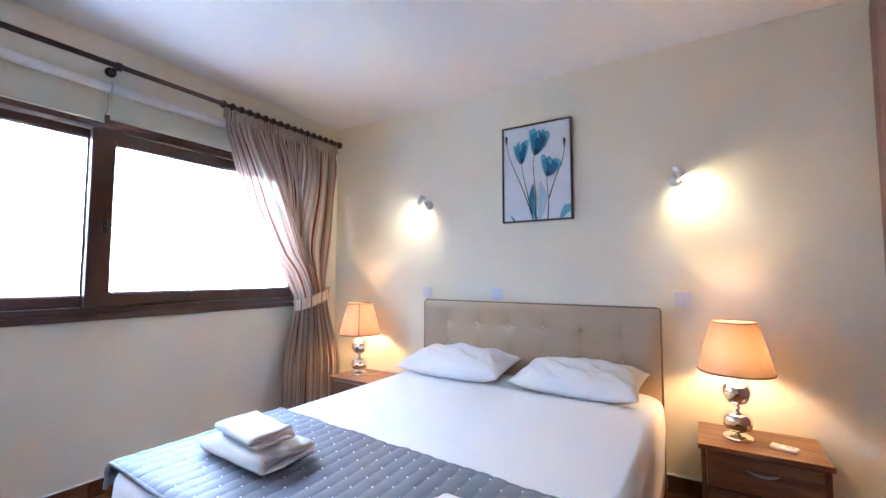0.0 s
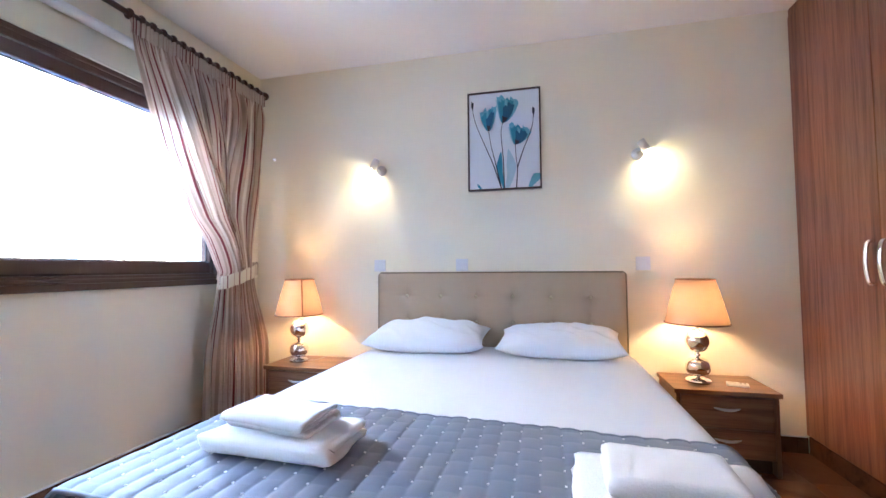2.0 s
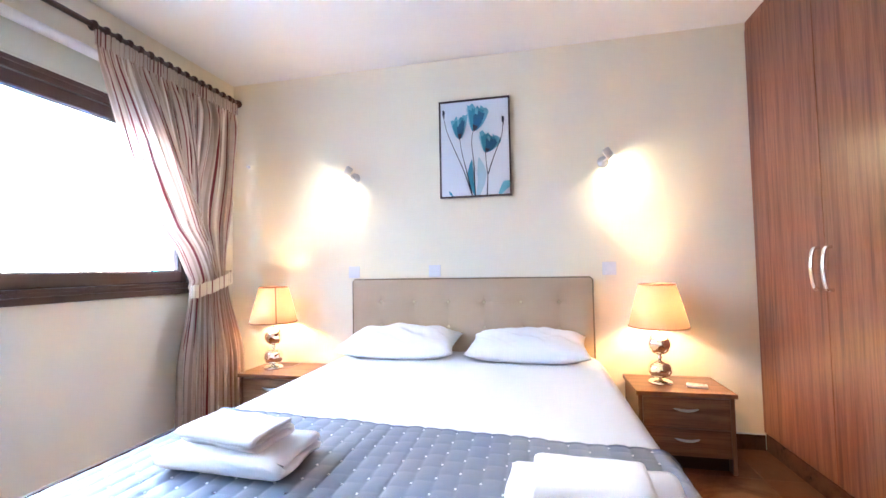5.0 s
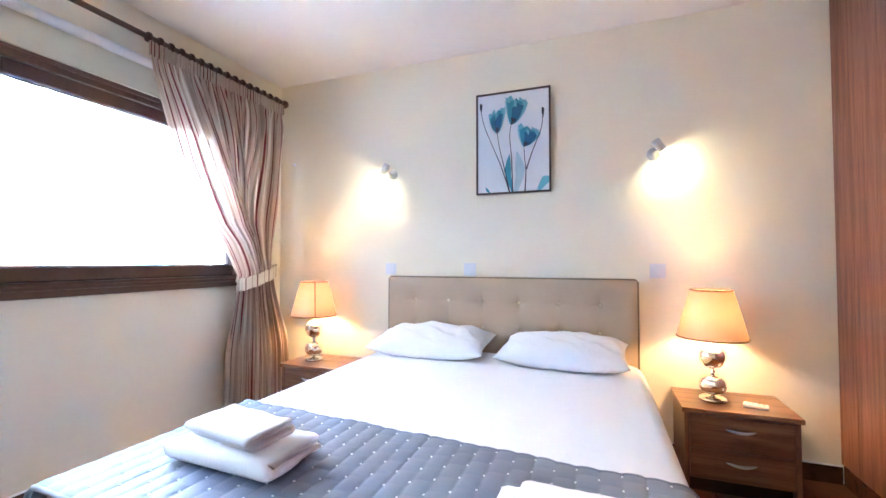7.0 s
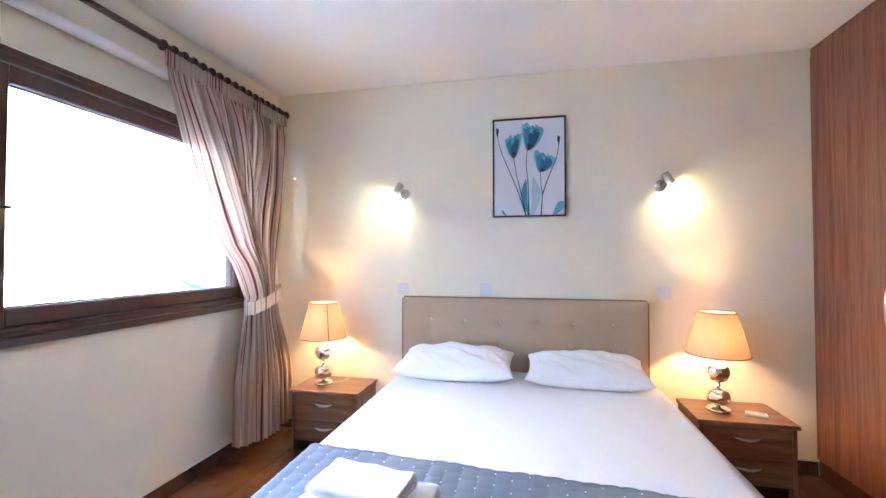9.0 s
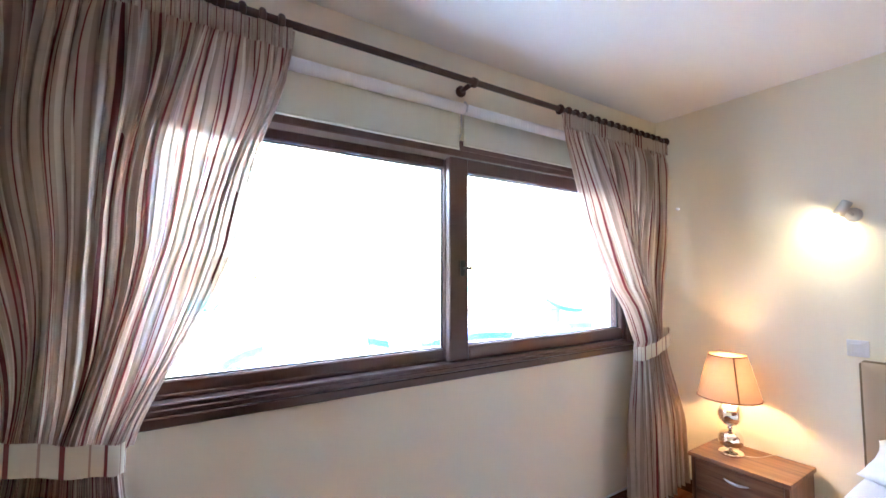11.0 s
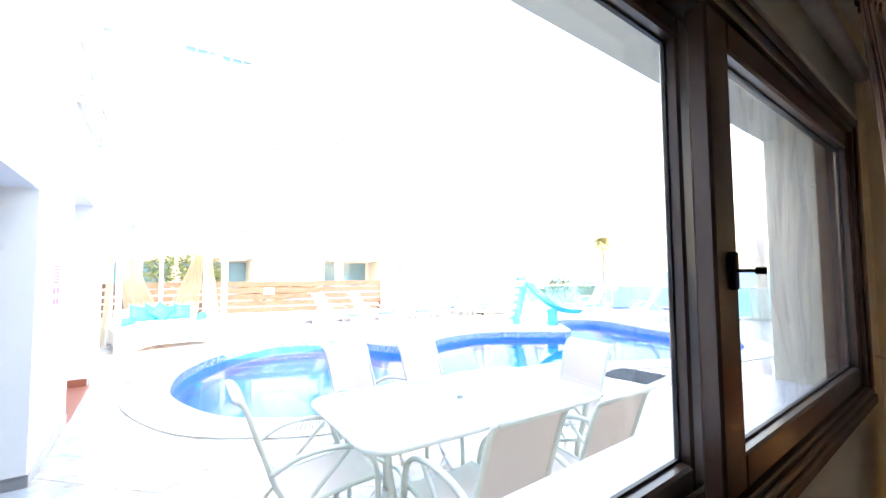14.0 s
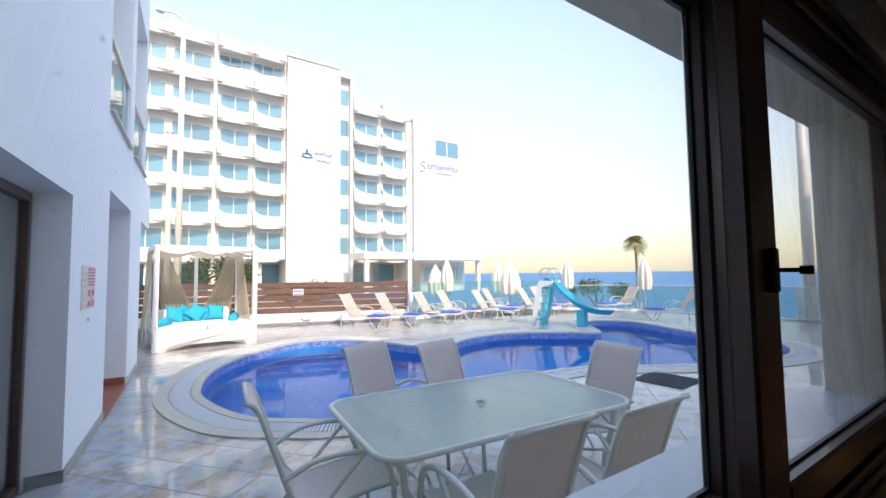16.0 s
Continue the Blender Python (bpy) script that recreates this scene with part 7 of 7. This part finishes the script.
cn = thing("entrance_canopy", (0, 0, 0), "flat white entrance canopy on white columns before the hotel", "canopy")
part("roof", boxes([(-37.5, -34.0, 11.7, 19.8, 2.9, 3.5), (-36.5, -33.6, 16.5, 25.0, 2.85, 3.3)]), "hotel", cn, "flat white roof")
for y in (12.0, 16.3, 20.4, 24.5):
    part("column", box(-34.5, -34.1, y - 0.18, y + 0.18, -0.3, 2.85), "hotel", cn, "white column")
pv = thing("pavilion", (0, 0, 0), "low white pavilion with blue-tinted windows behind the canopy", "building")
part("wall", box(-38.5, -36.8, 19.0, 24.6, -0.3, 2.84), "hotel", pv)
for i in range(5):
    part("window", box(-36.79, -36.74, 19.4 + i * 1.03, 20.2 + i * 1.03, 0.8, 2.2), "hotel_curtain", pv, "blue-tinted window")


# planting
def leaf_cloud(bm, c, rad, n, size, rng, up=0.3):
    for _ in range(n):
        while True:
            p = Vector((rng.uniform(-1, 1), rng.uniform(-1, 1), rng.uniform(-1, 1)))
            if 0.35 < p.length < 1:
                break
        q = Vector((p.x * rad[0], p.y * rad[1], p.z * rad[2])) * (0.8 + 0.35 * noise.noise(p * 2.3 + Vector(c)))
        d = Vector((rng.gauss(0, 1), rng.gauss(0, 1), rng.gauss(up, 0.8))).normalized()
        s = d.cross(Vector((rng.gauss(0, 1), rng.gauss(0, 1), rng.gauss(0, 1)))).normalized()
        o = Vector(c) + q
        L = size * rng.uniform(0.6, 1.3)
        bm.faces.new([bm.verts.new(o), bm.verts.new(o + d * L * 0.5 + s * L * 0.22), bm.verts.new(o + d * L), bm.verts.new(o + d * L * 0.5 - s * L * 0.22)])


rng = random.Random(12)


def shrub(label, trunk_at, blobs, n, size, h):
    t = thing("shrub", trunk_at, label, "shrub", "shrubs beyond the fence")
    x0, y0, z0 = trunk_at
    bm = tube([(0, 0, 0), (0.03, 0.02, h * 0.5), (0, 0, h)], [0.07, 0.05, 0.02], 7)
    for i in range(6):
        a = i * 1.05
        tube([(0, 0, h * 0.4), (0.5 * math.cos(a), 0.5 * math.sin(a), h * 0.9)], [0.03, 0.01], 5, bm)
    part("trunk", bm, "bark", t)
    bm = bmesh.new()
    for c, r in blobs:
        leaf_cloud(bm, (c[0] - x0, c[1] - y0, c[2] - z0), r, n, size, rng)
    tagged(part("crown", bm, "leaf", t), kind="stuff")
    return t


shrub("leafy green shrub behind the slat fence", (-22.0, -0.7, -0.2), [((-22, -1.4, 1.7), (0.8, 1.0, 1.0)), ((-22, -0.2, 1.9), (0.8, 1.0, 1.1)), ((-22, 0.5, 1.4), (0.7, 0.7, 0.8))], 900, 0.16, 1.8)
shrub("dark green shrub beyond the glass balustrade", (-13.7, 16.2, -1.0), [((-13.9, 16.0, 0.7), (0.9, 0.8, 0.55)), ((-12.7, 16.8, 0.5), (0.7, 0.6, 0.5)), ((-15.0, 15.6, 0.6), (0.5, 0.5, 0.5))], 600, 0.16, 1.5)
hd = thing("hedge", (-24, 4, -0.2), "low clipped green hedge along the far side of the fence", "hedge")
bm = bmesh.new()
leaf_cloud(bm, (0, 0, 0.75), (0.5, 3.4, 0.75), 3000, 0.15, rng)
leaf_cloud(bm, (0, 0, 0.75), (0.4, 3.0, 0.6), 1500, 0.15, rng)
tagged(part("leaves", bm, "leaf", hd), kind="stuff")
part("stems", boxes([(-0.03, 0.03, -3 + i, -2.94 + i, 0, 0.9) for i in range(7)]), "bark", hd)


def palm(at, h, R, seed):
    t = thing("palm_tree", at, "tall palm tree with a full crown of sunlit fronds", "palm tree", "palms by the sea")
    r_ = random.Random(seed)
    bm = bmesh.new()
    pts, rad = [], []
    for i in range(31):
        pts.append((0.12 * math.sin(i / 10), 0, h * i / 30))
        rad.append(lerp(0.19, 0.12, i / 30) * (1.1 if i % 2 else 0.95))
    tube(pts, rad, 10, bm)
    part("trunk", bm, "bark", t, "ringed grey-brown trunk")
    bm = bmesh.new()
    top = Vector(pts[-1])
    for k in range(95):
        az, el = r_.uniform(0, 6.28), r_.uniform(-0.9, 1.4)
        d = Vector((math.cos(az) * math.cos(el), math.sin(az) * math.cos(el), math.sin(el)))
        L = R * r_.uniform(0.8, 1.1)
        prev = top + d * 0.1
        n = 9
        for i in range(1, n + 1):
            s = i / n
            p = top + d * L * s + Vector((0, 0, -0.55 * L * s * s * (1.0 if el > -0.2 else 0.4)))
            ax = (p - prev).normalized()
            side_ = ax.cross(Vector((0, 0, 1)))
            if side_.length < 0.05:
                side_ = Vector((1, 0, 0))
            side_.normalize()
            wv = 0.42 * R / 1.7 * math.sin(math.pi * (0.12 + 0.85 * s))
            for sg_ in (-1, 1):
                for q in (0.15, 0.65):
                    b = prev.lerp(p, q)
                    tip = b + side_ * sg_ * wv + ax * wv * 0.6 + Vector((0, 0, -wv * 0.35))
                    bm.faces.new([bm.verts.new(b), bm.verts.new(b + ax * 0.07), bm.verts.new(tip)])
            prev = p
    tagged(part("crown", bm, "palm_leaf", t), kind="stuff")
    return t


palm((-28.6, 44.0, -3.9), 8.9, 1.9, 3)
palm((-10.6, 46.0, -3.9), 8.6, 1.9, 8)

# ---- floor tiles, last ----
def tile_mesh(name, s, h, bevel, material):
    bm = box(-s / 2, s / 2, -s / 2, s / 2, -h, 0, bevel=0)
    top = [f for f in bm.faces if f.normal.z > 0.5 or all(v.co.z > -1e-6 for v in f.verts)]
    bmesh.ops.bevel(bm, geom=list({e for f in top for e in f.edges}), offset=bevel, segments=1, affect="EDGES")
    me = bpy.data.meshes.new(name)
    bm.to_mesh(me)
    bm.free()
    me.materials.append(M[material])
    return me


floor_ob = bpy.data.objects["floor"]
me = tile_mesh("floor_tile", 0.4475, 0.011, 0.001, "floor_tile")
for i in range(9):
    for j in range(10):
        x, y = 0.225 + 0.45 * i - 0.12, -0.225 - 0.45 * j + 0.06
        if x + 0.224 > RX or y - 0.224 < RY or x - 0.224 < -0.1:
            pass
        o = new("tile", me)
        o.location = (x, y, 0.0)
        o.parent = floor_ob


# deck tiles laid diagonally: the nearest ones single, the rest in one piece
TS = 0.39
ta = radians(41)
ux, uy = Vector((math.cos(ta), math.sin(ta))), Vector((-math.sin(ta), math.cos(ta)))
keep_out = offset_ring(0.29)
cells = []
for i in range(-60, 60):
    for j in range(-60, 60):
        p = Vector((-3.70, -1.72)) + ux * (i + 0.5) * TS + uy * (j + 0.5) * TS
        if not (-16.4 < p.x < -0.2 and -3.62 - 0.047 * (p.x + 4) < p.y < 13.4):
            continue
        if p.x < -14.8 + (p.y + 3.6) * 0.3:
            continue
        if inside(p.x, p.y, keep_out):
            continue
        cells.append(((p - Vector((-1.8, -2.4))).length, p))
cells.sort(key=lambda c: c[0])
me = tile_mesh("deck_tile", TS - 0.004, 0.011, 0.0015, "deck_tile")
for k, (d, p) in enumerate(cells[:300]):
    o = new("tile", me)
    o.location = (p.x, p.y, DZ)
    o.rotation_euler = (0, 0, ta)
    o.parent = deck_ob
verts, faces = [], []
h = TS / 2 - 0.002
for d, p in cells[300:]:
    b = len(verts)
    for z, s in ((DZ - 0.011, h), (DZ - 0.0015, h), (DZ, h - 0.0015)):
        for a, c in ((-1, -1), (1, -1), (1, 1), (-1, 1)):
            q = p + ux * a * s + uy * c * s
            verts.append((q.x, q.y, z))
    for r_ in (0, 4):
        for k in range(4):
            faces.append((b + r_ + k, b + r_ + (k + 1) % 4, b + r_ + 4 + (k + 1) % 4, b + r_ + 4 + k))
    faces.append((b + 8, b + 9, b + 10, b + 11))
me = bpy.data.meshes.new("far_tiles")
me.from_pydata(verts, [], faces)
me.materials.append(M["deck_far"])
o = new("far_tiles", me)
o.parent = deck_ob
tagged(o, kind="stuff")
